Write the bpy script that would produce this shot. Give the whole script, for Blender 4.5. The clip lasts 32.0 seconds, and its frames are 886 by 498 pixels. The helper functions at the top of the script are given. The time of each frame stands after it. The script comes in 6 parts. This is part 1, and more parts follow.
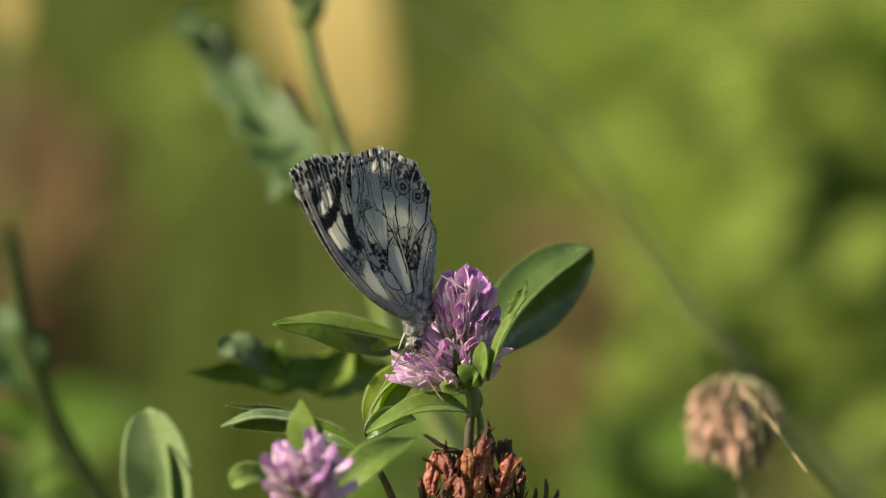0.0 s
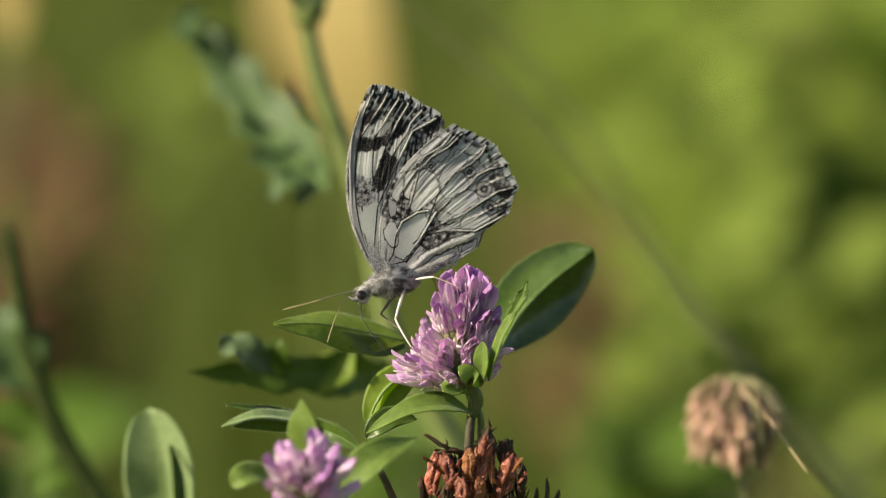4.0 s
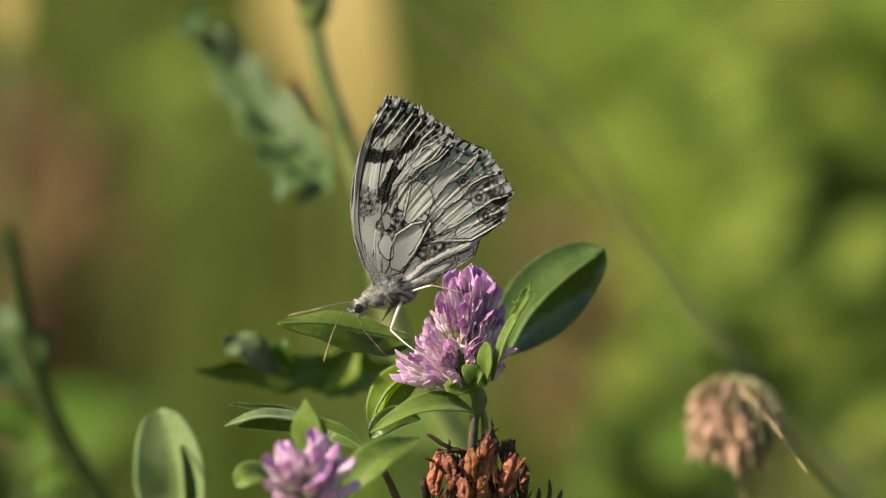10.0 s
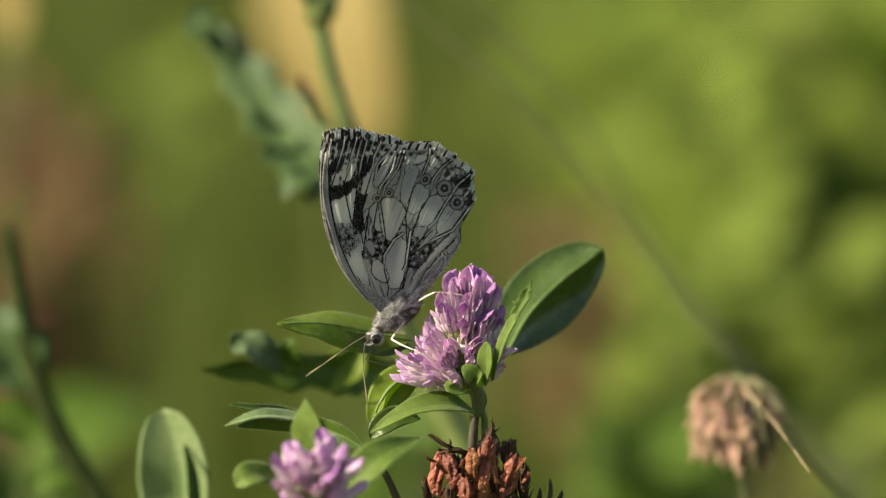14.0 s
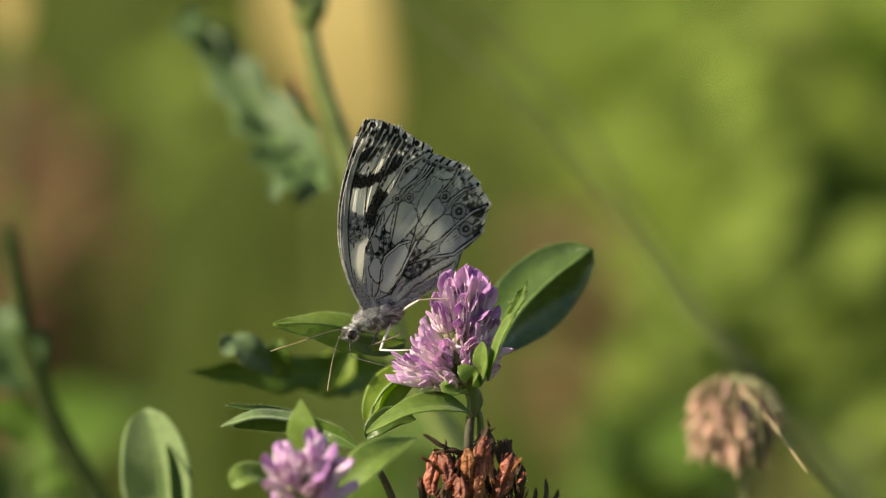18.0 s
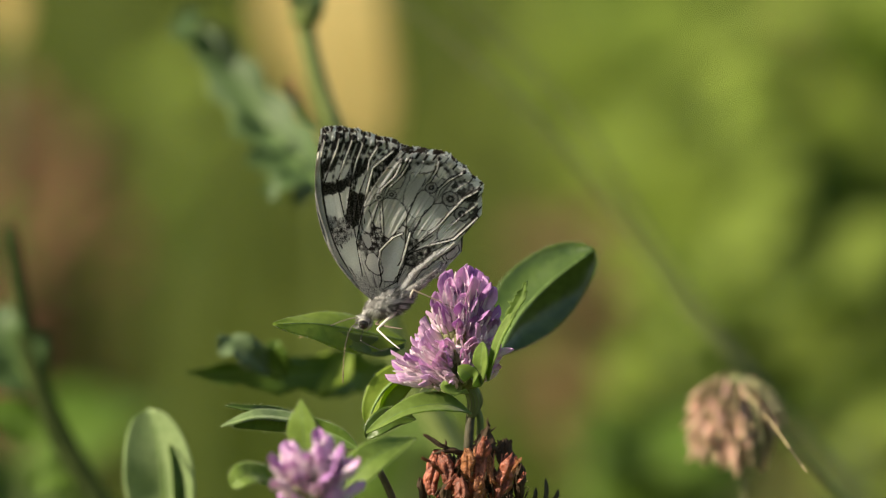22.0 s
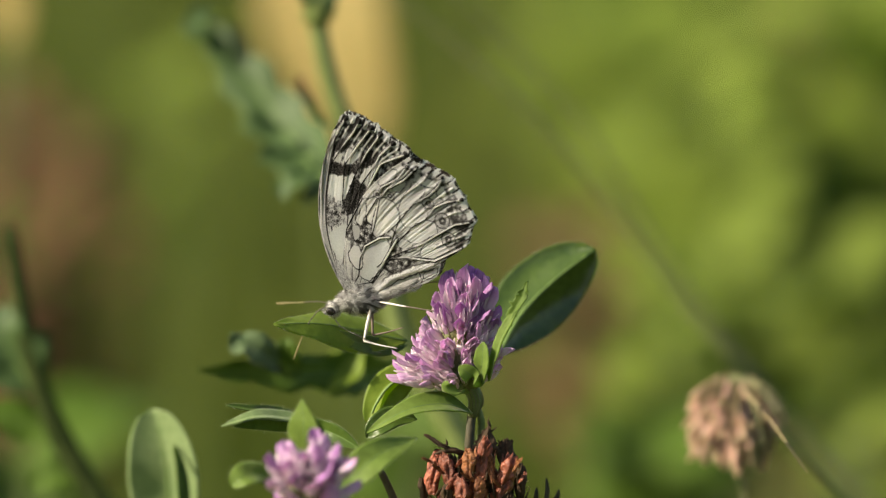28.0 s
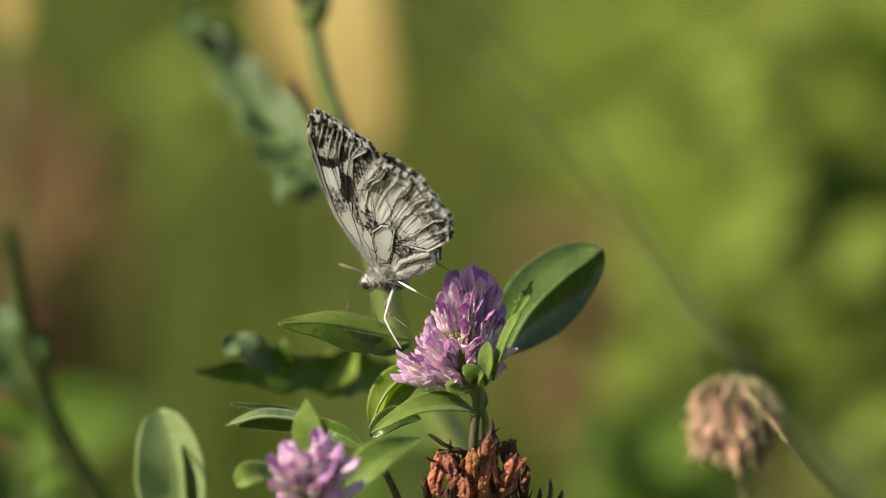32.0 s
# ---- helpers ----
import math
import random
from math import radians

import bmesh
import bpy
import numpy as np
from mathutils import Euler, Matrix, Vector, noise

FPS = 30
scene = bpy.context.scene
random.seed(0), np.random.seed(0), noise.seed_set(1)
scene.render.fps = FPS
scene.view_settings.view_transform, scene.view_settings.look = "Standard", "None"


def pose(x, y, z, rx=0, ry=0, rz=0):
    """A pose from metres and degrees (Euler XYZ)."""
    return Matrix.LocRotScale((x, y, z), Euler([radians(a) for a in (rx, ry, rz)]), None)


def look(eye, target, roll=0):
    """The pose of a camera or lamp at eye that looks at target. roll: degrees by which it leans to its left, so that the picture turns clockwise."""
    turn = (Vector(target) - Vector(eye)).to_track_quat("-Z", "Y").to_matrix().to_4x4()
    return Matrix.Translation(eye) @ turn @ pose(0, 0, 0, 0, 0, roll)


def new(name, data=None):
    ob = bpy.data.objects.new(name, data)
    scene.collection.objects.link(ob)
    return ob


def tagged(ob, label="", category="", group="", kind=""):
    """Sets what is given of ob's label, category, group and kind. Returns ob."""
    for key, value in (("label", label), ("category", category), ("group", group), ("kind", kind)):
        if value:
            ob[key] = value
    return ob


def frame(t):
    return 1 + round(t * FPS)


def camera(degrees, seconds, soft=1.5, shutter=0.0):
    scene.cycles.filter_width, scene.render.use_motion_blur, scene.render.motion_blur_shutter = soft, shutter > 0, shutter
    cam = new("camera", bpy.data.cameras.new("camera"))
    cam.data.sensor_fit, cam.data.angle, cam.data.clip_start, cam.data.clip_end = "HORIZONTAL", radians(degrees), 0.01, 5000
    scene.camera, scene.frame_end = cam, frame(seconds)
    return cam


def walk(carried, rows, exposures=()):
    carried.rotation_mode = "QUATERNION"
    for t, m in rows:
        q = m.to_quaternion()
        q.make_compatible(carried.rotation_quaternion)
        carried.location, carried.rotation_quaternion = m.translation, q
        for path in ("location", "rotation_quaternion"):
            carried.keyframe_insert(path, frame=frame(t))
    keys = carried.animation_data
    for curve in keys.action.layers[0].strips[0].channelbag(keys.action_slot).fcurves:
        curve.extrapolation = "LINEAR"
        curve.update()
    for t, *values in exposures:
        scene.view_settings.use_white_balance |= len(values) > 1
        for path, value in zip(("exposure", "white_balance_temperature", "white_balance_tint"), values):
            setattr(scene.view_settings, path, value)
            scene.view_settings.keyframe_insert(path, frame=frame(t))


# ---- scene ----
# ---------------------------------------------------------------- camera
# A long lens on a tripod, 0.75 m from a clover bloom, looking eight degrees down.
EYE = Vector((0.0, -0.74, 0.464))
AIM = Vector((0.0, 0.0, 0.36))
REACH = (AIM - EYE).length
AHEAD = (AIM - EYE).normalized()
RIGHT = Vector((1, 0, 0))
UP = RIGHT.cross(AHEAD)
cam = camera(9.0, 32.0, soft=1.2)
cam.data.dof.use_dof = True
cam.data.dof.focus_distance = REACH - 0.003
cam.data.dof.aperture_fstop = 11.0
walk(cam, [(0.0, look(EYE, AIM)), (32.0, look(EYE, AIM))], exposures=[(0.0, 0.65, 7250, 9), (3.0, 0.65, 7250, 9), (6.0, 0.58, 7250, 9), (8.0, 0.59, 7250, 9), (10.0, 0.63, 7250, 9), (18.0, 0.67, 7250, 9), (20.0, 0.66, 7250, 9), (21.0, 0.60, 7250, 9), (22.2, 0.62, 7250, 9), (23.0, 0.57, 7250, 9), (24.5, 0.57, 7250, 9), (28.0, 0.62, 7250, 9), (32.0, 0.61, 7250, 9)])

# ---------------------------------------------------------------- light
SUN_FROM = Vector((-0.80, -0.26, 0.55)).normalized()
sun = new("sun", bpy.data.lights.new("sun", "SUN"))
sun.data.energy, sun.data.angle, sun.data.color = 4.8, radians(0.6), (1.0, 0.93, 0.80)
sun.matrix_world = look(SUN_FROM * 3, (0, 0, 0))
world = bpy.data.worlds.new("sky")
scene.world = world
world.use_nodes = True
sky = world.node_tree.nodes.new("ShaderNodeTexSky")
sky.sky_type, sky.sun_disc = "NISHITA", False
sky.air_density, sky.dust_density, sky.ozone_density = 1.0, 1.6, 0.7
sky.sun_elevation = math.asin(SUN_FROM.z)
sky.sun_rotation = math.atan2(SUN_FROM.x, SUN_FROM.y)
world.node_tree.links.new(sky.outputs[0], world.node_tree.nodes["Background"].inputs[0])
world.node_tree.nodes["Background"].inputs[1].default_value = 0.09

MM = 0.001


def spot(u, v, d=0.0):
    """A place u mm to the right of and v mm above the aim, as sighted past the bloom, and d mm beyond the bloom."""
    k = 1 + d * MM / REACH
    return EYE + AHEAD * (REACH + d * MM) + (RIGHT * u + UP * v) * (k * MM)


def below(p):
    return Vector((p.x, p.y, 0.0))


# ---------------------------------------------------------------- materials
def nodes_of(name):
    m = bpy.data.materials.new(name)
    m.use_nodes = True
    m.node_tree.nodes.clear()
    return m, m.node_tree.nodes, m.node_tree.links


def surface(name, dark, light, grain=700.0, rough=0.55, thin=0.0, bump=0.25, patch=120.0, spec=0.35, random_tint=0.0, along=None, glow_thru=None, veins=0.0, down=0.0, streak=None):
    """Leaf, petal, bark or husk. Noise at two scales mixes dark and light; thin lets light through;
    along (colour, from, to) blends to another colour along the UV's length."""
    m, n, l = nodes_of(name)
    out = n.new("ShaderNodeOutputMaterial")
    geo = n.new("ShaderNodeTexCoord")
    fine, wide = n.new("ShaderNodeTexNoise"), n.new("ShaderNodeTexNoise")
    fine.inputs["Scale"].default_value, wide.inputs["Scale"].default_value = grain, patch
    fine.inputs["Detail"].default_value, wide.inputs["Detail"].default_value = 4, 2
    for t in (fine, wide):
        l.new(geo.outputs["Object"], t.inputs["Vector"])
    add = n.new("ShaderNodeMath")
    add.operation = "ADD"
    l.new(fine.outputs[0], add.inputs[0])
    l.new(wide.outputs[0], add.inputs[1])
    ramp = n.new("ShaderNodeValToRGB")
    ramp.color_ramp.elements[0].position, ramp.color_ramp.elements[1].position = 0.34, 0.66
    ramp.color_ramp.elements[0].color, ramp.color_ramp.elements[1].color = (*dark, 1), (*light, 1)
    half = n.new("ShaderNodeMath")
    half.operation, half.inputs[1].default_value = "MULTIPLY", 0.5
    l.new(add.outputs[0], half.inputs[0])
    l.new(half.outputs[0], ramp.inputs[0])
    colour = ramp.outputs[0]
    if along:
        uv = n.new("ShaderNodeUVMap")
        sep = n.new("ShaderNodeSeparateXYZ")
        rng = n.new("ShaderNodeMapRange")
        mix = n.new("ShaderNodeMix")
        mix.data_type = "RGBA"
        l.new(uv.outputs[0], sep.inputs[0])
        l.new(sep.outputs[1], rng.inputs[0])
        rng.inputs[1].default_value, rng.inputs[2].default_value = along[1], along[2]
        l.new(rng.outputs[0], mix.inputs[0])
        l.new(colour, mix.inputs[6])
        mix.inputs[7].default_value = (*along[0], 1)
        colour = mix.outputs[2]
    if streak:
        # fine lines along the petal
        uv3, scale3 = n.new("ShaderNodeUVMap"), n.new("ShaderNodeMapping")
        scale3.inputs["Scale"].default_value = (9.0, 0.9, 1.0)
        line, edge3, mix3 = n.new("ShaderNodeTexNoise"), n.new("ShaderNodeMapRange"), n.new("ShaderNodeMix")
        line.inputs["Scale"].default_value, line.inputs["Detail"].default_value = 1.6, 3
        l.new(uv3.outputs[0], scale3.inputs[0])
        l.new(scale3.outputs[0], line.inputs["Vector"])
        edge3.inputs[1].default_value, edge3.inputs[2].default_value = 0.48, 0.68
        edge3.inputs[4].default_value = 0.5
        l.new(line.outputs[0], edge3.inputs[0])
        mix3.data_type = "RGBA"
        l.new(edge3.outputs[0], mix3.inputs[0])
        l.new(colour, mix3.inputs[6])
        mix3.inputs[7].default_value = (*streak, 1)
        colour = mix3.outputs[2]
    if random_tint:
        info = n.new("ShaderNodeObjectInfo")
        hsv = n.new("ShaderNodeHueSaturation")
        r1 = n.new("ShaderNodeMapRange")
        r1.inputs[3].default_value, r1.inputs[4].default_value = 1 - random_tint, 1 + random_tint
        l.new(info.outputs["Random"], r1.inputs[0])
        l.new(r1.outputs[0], hsv.inputs["Value"])
        l.new(colour, hsv.inputs["Color"])
        colour = hsv.outputs[0]
    height = fine.outputs[0]
    if veins:
        # side veins run forwards from the midrib to the edge
        uv2, sep2 = n.new("ShaderNodeUVMap"), n.new("ShaderNodeSeparateXYZ")
        l.new(uv2.outputs[0], sep2.inputs[0])
        steps = []
        for op, a, k in (("SUBTRACT", sep2.outputs[0], 0.5), ("ABSOLUTE", None, 0.0), ("MULTIPLY", None, -95.0), ("MULTIPLY_ADD", sep2.outputs[1], 130.0), ("SINE", None, 0.0), ("MULTIPLY_ADD", None, 0.5)):
            node = n.new("ShaderNodeMath")
            node.operation = op
            l.new(a if a is not None else steps[-1], node.inputs[0])
            if op == "MULTIPLY_ADD" and a is not None:
                node.inputs[1].default_value = k
                l.new(steps[-1], node.inputs[2])
            elif op == "MULTIPLY_ADD":
                node.inputs[1].default_value, node.inputs[2].default_value = k, 0.5
            elif op in ("SUBTRACT", "MULTIPLY"):
                node.inputs[1].default_value = k
            steps.append(node.outputs[0])
        mixv = n.new("ShaderNodeMath")
        mixv.operation = "MULTIPLY_ADD"
        mixv.inputs[1].default_value = veins
        l.new(steps[-1], mixv.inputs[0])
        l.new(fine.outputs[0], mixv.inputs[2])
        height = mixv.outputs[0]
        tone = n.new("ShaderNodeMapRange")
        tone.inputs[3].default_value, tone.inputs[4].default_value = 1.0, 1.0 + 0.22 * veins
        l.new(steps[-1], tone.inputs[0])
        shade = n.new("ShaderNodeMix")
        shade.data_type, shade.blend_type = "RGBA", "MULTIPLY"
        shade.inputs[0].default_value = 1.0
        l.new(colour, shade.inputs[6])
        l.new(tone.outputs[0], shade.inputs[7])
        colour = shade.outputs[2]
    bs = n.new("ShaderNodeBsdfPrincipled")
    l.new(colour, bs.inputs["Base Color"])
    bs.inputs["Roughness"].default_value = rough
    bs.inputs["Specular IOR Level"].default_value = spec
    bs.inputs["Sheen Weight"].default_value = down
    bs.inputs["Sheen Roughness"].default_value = 0.4
    bp = n.new("ShaderNodeBump")
    bp.inputs["Strength"].default_value, bp.inputs["Distance"].default_value = bump, 0.0004
    l.new(height, bp.inputs["Height"])
    l.new(bp.outputs[0], bs.inputs["Normal"])
    last = bs.outputs[0]
    if thin:
        tr = n.new("ShaderNodeBsdfTranslucent")
        if glow_thru:
            tint = n.new("ShaderNodeMix")
            tint.data_type, tint.blend_type = "RGBA", "MULTIPLY"
            tint.inputs[0].default_value = 1.0
            l.new(colour, tint.inputs[6])
            tint.inputs[7].default_value = (*glow_thru, 1)
            l.new(tint.outputs[2], tr.inputs[0])
        else:
            l.new(colour, tr.inputs[0])
        mx = n.new("ShaderNodeMixShader")
        mx.inputs[0].default_value = thin
        l.new(bs.outputs[0], mx.inputs[1])
        l.new(tr.outputs[0], mx.inputs[2])
        last = mx.outputs[0]
    l.new(last, out.inputs[0])
    return m


def scaled_wing(name, thin):
    """Wing scales: the pattern comes from the mesh's own colour layer, with fine scale grain over it."""
    m, n, l = nodes_of(name)
    out = n.new("ShaderNodeOutputMaterial")
    at = n.new("ShaderNodeAttribute")
    at.attribute_name = "pattern"
    geo = n.new("ShaderNodeTexCoord")
    noise_ = n.new("ShaderNodeTexNoise")
    noise_.inputs["Scale"].default_value, noise_.inputs["Detail"].default_value = 5200, 5
    l.new(geo.outputs["Object"], noise_.inputs["Vector"])
    rng = n.new("ShaderNodeMapRange")
    rng.inputs[1].default_value, rng.inputs[2].default_value = 0.3, 0.7
    rng.inputs[3].default_value, rng.inputs[4].default_value = 0.78, 1.16
    l.new(noise_.outputs[0], rng.inputs[0])
    mul = n.new("ShaderNodeMix")
    mul.data_type, mul.blend_type = "RGBA", "MULTIPLY"
    mul.inputs[0].default_value = 1.0
    l.new(at.outputs["Color"], mul.inputs[6])
    l.new(rng.outputs[0], mul.inputs[7])
    bs, tr, mx = n.new("ShaderNodeBsdfPrincipled"), n.new("ShaderNodeBsdfTranslucent"), n.new("ShaderNodeMixShader")
    bs.inputs["Roughness"].default_value, bs.inputs["Specular IOR Level"].default_value = 0.6, 0.3
    l.new(mul.outputs[2], bs.inputs["Base Color"])
    warm = n.new("ShaderNodeMix")
    warm.data_type, warm.blend_type = "RGBA", "MULTIPLY"
    warm.inputs[0].default_value, warm.inputs[7].default_value = 1.0, (1.0, 0.965, 0.79, 1)
    l.new(at.outputs["Color"], warm.inputs[6])
    l.new(warm.outputs[2], tr.inputs[0])
    bp = n.new("ShaderNodeBump")
    bp.inputs["Strength"].default_value, bp.inputs["Distance"].default_value = 0.6, 0.0001
    l.new(noise_.outputs[0], bp.inputs["Height"])
    l.new(bp.outputs[0], bs.inputs["Normal"])
    mx.inputs[0].default_value = thin
    l.new(bs.outputs[0], mx.inputs[1])
    l.new(tr.outputs[0], mx.inputs[2])
    l.new(mx.outputs[0], out.inputs[0])
    return m


M_WING = scaled_wing("wing_scales", 0.67)
M_WING_TOP = scaled_wing("wing_upper_scales", 0.7)
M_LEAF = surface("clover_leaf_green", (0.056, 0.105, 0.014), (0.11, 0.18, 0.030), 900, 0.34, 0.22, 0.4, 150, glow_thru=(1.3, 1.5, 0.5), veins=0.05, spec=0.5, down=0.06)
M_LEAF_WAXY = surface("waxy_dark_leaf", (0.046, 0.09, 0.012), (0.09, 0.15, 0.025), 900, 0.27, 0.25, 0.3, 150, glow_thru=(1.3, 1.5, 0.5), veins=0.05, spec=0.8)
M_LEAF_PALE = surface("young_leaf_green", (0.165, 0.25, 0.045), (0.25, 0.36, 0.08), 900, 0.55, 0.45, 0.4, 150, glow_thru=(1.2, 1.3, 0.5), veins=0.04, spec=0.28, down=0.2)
# sunlight and shade are put into the colours of these two leaf greens
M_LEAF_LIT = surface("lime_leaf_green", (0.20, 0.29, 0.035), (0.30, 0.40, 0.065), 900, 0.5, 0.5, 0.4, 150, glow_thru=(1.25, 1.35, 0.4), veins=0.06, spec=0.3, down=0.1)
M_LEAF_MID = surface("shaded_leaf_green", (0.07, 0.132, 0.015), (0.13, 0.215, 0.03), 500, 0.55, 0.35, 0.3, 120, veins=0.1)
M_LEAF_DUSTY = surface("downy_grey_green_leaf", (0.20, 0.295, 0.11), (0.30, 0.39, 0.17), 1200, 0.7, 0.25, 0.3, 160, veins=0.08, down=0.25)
M_THISTLE = surface("blue_green_lobed_leaf", (0.05, 0.098, 0.026), (0.083, 0.14, 0.043), 500, 0.55, 0.25, 0.4, 110)
# paler copy of the lobed leaf's green, for a lobe painted as lit
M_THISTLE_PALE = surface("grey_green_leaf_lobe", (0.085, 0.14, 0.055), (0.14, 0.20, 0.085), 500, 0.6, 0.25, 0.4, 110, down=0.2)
M_RIB = surface("pale_midrib", (0.12, 0.20, 0.05), (0.18, 0.28, 0.08), 900, 0.5, 0.0, 0.1)
M_STEM = surface("green_stem", (0.11, 0.15, 0.04), (0.18, 0.225, 0.07), 900, 0.5, 0.0, 0.4, 200)
M_STALK = surface("dull_olive_stalk", (0.11, 0.125, 0.05), (0.18, 0.185, 0.085), 900, 0.6, 0.0, 0.4, 200)
M_STEM_OLIVE = surface("dark_olive_stem", (0.022, 0.036, 0.009), (0.045, 0.062, 0.018), 900, 0.8, 0.0, 0.4, 200, spec=0.08)
M_STEM_DARK = surface("dark_ribbed_stem", (0.03, 0.032, 0.016), (0.10, 0.085, 0.05), 1200, 0.6, 0.0, 0.5, 250)
M_PETAL = surface("clover_petal_mauve", (0.62, 0.29, 0.62), (0.82, 0.53, 0.80), 1500, 0.45, 0.4, 0.2, 300, random_tint=0.18, along=((0.90, 0.78, 0.82), 0.96, 0.52), streak=(0.92, 0.80, 0.88))
M_PETAL_DEEP = surface("clover_petal_violet", (0.44, 0.18, 0.50), (0.62, 0.32, 0.64), 1500, 0.45, 0.4, 0.2, 300, random_tint=0.18, along=((0.74, 0.54, 0.66), 0.8, 0.35), streak=(0.70, 0.48, 0.70))
M_KEEL = surface("pale_inner_petal", (0.82, 0.68, 0.76), (0.92, 0.85, 0.87), 1500, 0.5, 0.4, 0.15, 300, random_tint=0.1)
M_CALYX = surface("hairy_calyx", (0.16, 0.2, 0.07), (0.30, 0.28, 0.15), 1600, 0.7, 0.1, 0.3)
M_HUSK = surface("rust_brown_husk", (0.085, 0.014, 0.009), (0.54, 0.165, 0.09), 1800, 0.40, 0.2, 1.0, 620, spec=0.6, random_tint=0.35)
M_HUSK_GOLD = surface("straw_gold_husk", (0.12, 0.026, 0.013), (0.60, 0.255, 0.105), 2200, 0.42, 0.2, 1.0, 900, spec=0.5, random_tint=0.2)
M_HUSK_DARK = surface("dark_withered_calyx", (0.03, 0.02, 0.01), (0.09, 0.05, 0.025), 1200, 0.8, 0.0, 0.6)
M_HUSK_PINK = surface("faded_pink_husk", (0.56, 0.30, 0.22), (0.84, 0.60, 0.48), 700, 0.7, 0.25, 0.5, 200, random_tint=0.2, along=((0.62, 0.50, 0.28), 0.72, 1.0))
M_HUSK_DUN = surface("dun_dry_husk", (0.20, 0.15, 0.07), (0.36, 0.28, 0.15), 700, 0.7, 0.25, 0.5, 200, random_tint=0.25, along=((0.46, 0.34, 0.20), 0.6, 1.0))
M_STRAW = surface("dry_straw", (0.42, 0.32, 0.16), (0.62, 0.50, 0.28), 600, 0.6, 0.2, 0.3)
M_FUR = surface("grey_body_fur", (0.035, 0.033, 0.031), (0.36, 0.35, 0.335), 2000, 0.8, 0.0, 0.6)
M_HAIR = surface("dark_grey_hair", (0.03, 0.028, 0.026), (0.16, 0.155, 0.145), 1500, 0.6, 0.2, 0.0)
M_HAIR_WHITE = surface("long_white_hair", (0.50, 0.495, 0.48), (0.80, 0.79, 0.77), 1500, 0.6, 0.2, 0.0)
M_BLACK = surface("black_chitin", (0.010, 0.009, 0.008), (0.03, 0.025, 0.02), 2500, 0.3, 0.0, 0.2)
M_EYE = surface("glossy_dark_eye", (0.006, 0.005, 0.005), (0.014, 0.011, 0.010), 3000, 0.12, 0.0, 0.0, spec=0.5)
M_LEG = surface("white_scaled_leg", (0.62, 0.59, 0.52), (0.82, 0.79, 0.72), 3000, 0.55, 0.0, 0.2)
M_LEG_DUN = surface("dun_leg_shank", (0.13, 0.095, 0.07), (0.34, 0.28, 0.23), 3000, 0.5, 0.0, 0.2)
M_LEG_DARK = surface("dark_leg_shank", (0.08, 0.055, 0.04), (0.22, 0.165, 0.12), 3000, 0.5, 0.0, 0.2)
M_ANTENNA = surface("ringed_antenna", (0.03, 0.025, 0.02), (0.12, 0.10, 0.07), 2500, 0.5, 0.0, 0.2)
M_CLUB = surface("buff_antenna_club", (0.20, 0.165, 0.075), (0.34, 0.28, 0.14), 2500, 0.5, 0.0, 0.1)
M_BEE = surface("bee_dark_bands", (0.02, 0.015, 0.01), (0.09, 0.05, 0.02), 2200, 0.5, 0.0, 0.3)
M_BEE_GOLD = surface("bee_golden_hair", (0.40, 0.20, 0.04), (0.62, 0.36, 0.09), 2200, 0.7, 0.0, 0.4)
M_BEE_WING = surface("smoky_bee_wing", (0.5, 0.45, 0.36), (0.65, 0.6, 0.5), 2200, 0.3, 0.6, 0.0)
# lit and shaded copies of the meadow leaf: light is put into the colour
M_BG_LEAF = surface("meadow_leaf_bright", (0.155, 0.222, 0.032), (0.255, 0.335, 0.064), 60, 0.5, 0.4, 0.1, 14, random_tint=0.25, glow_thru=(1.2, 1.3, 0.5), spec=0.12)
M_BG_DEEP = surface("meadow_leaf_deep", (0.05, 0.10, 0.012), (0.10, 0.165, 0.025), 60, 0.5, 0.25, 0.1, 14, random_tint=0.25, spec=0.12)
M_BG_RED = surface("dock_seed_rust", (0.17, 0.08, 0.04), (0.27, 0.14, 0.075), 200, 0.8, 0.2, 0.2, 40, random_tint=0.25)
M_BG_CREAM = surface("bleached_dry_leaf", (0.45, 0.35, 0.125), (0.60, 0.48, 0.21), 60, 0.6, 0.4, 0.2, 14)
M_BG_BROWN = surface("withered_brown_leaf", (0.095, 0.07, 0.026), (0.165, 0.122, 0.05), 60, 0.8, 0.2, 0.1, 14, random_tint=0.25, spec=0.12)
M_DOWN = surface("pale_leaf_down", (0.50, 0.55, 0.38), (0.70, 0.74, 0.55), 2000, 0.6, 0.5, 0.0)
M_GROUND = surface("meadow_ground", (0.036, 0.076, 0.005), (0.10, 0.105, 0.022), 26, 0.9, 0.0, 0.2, 6, spec=0.1)
M_GRASS = surface("meadow_grass", (0.054, 0.095, 0.009), (0.135, 0.145, 0.028), 14, 0.6, 0.3, 0.0, 5, spec=0.12)


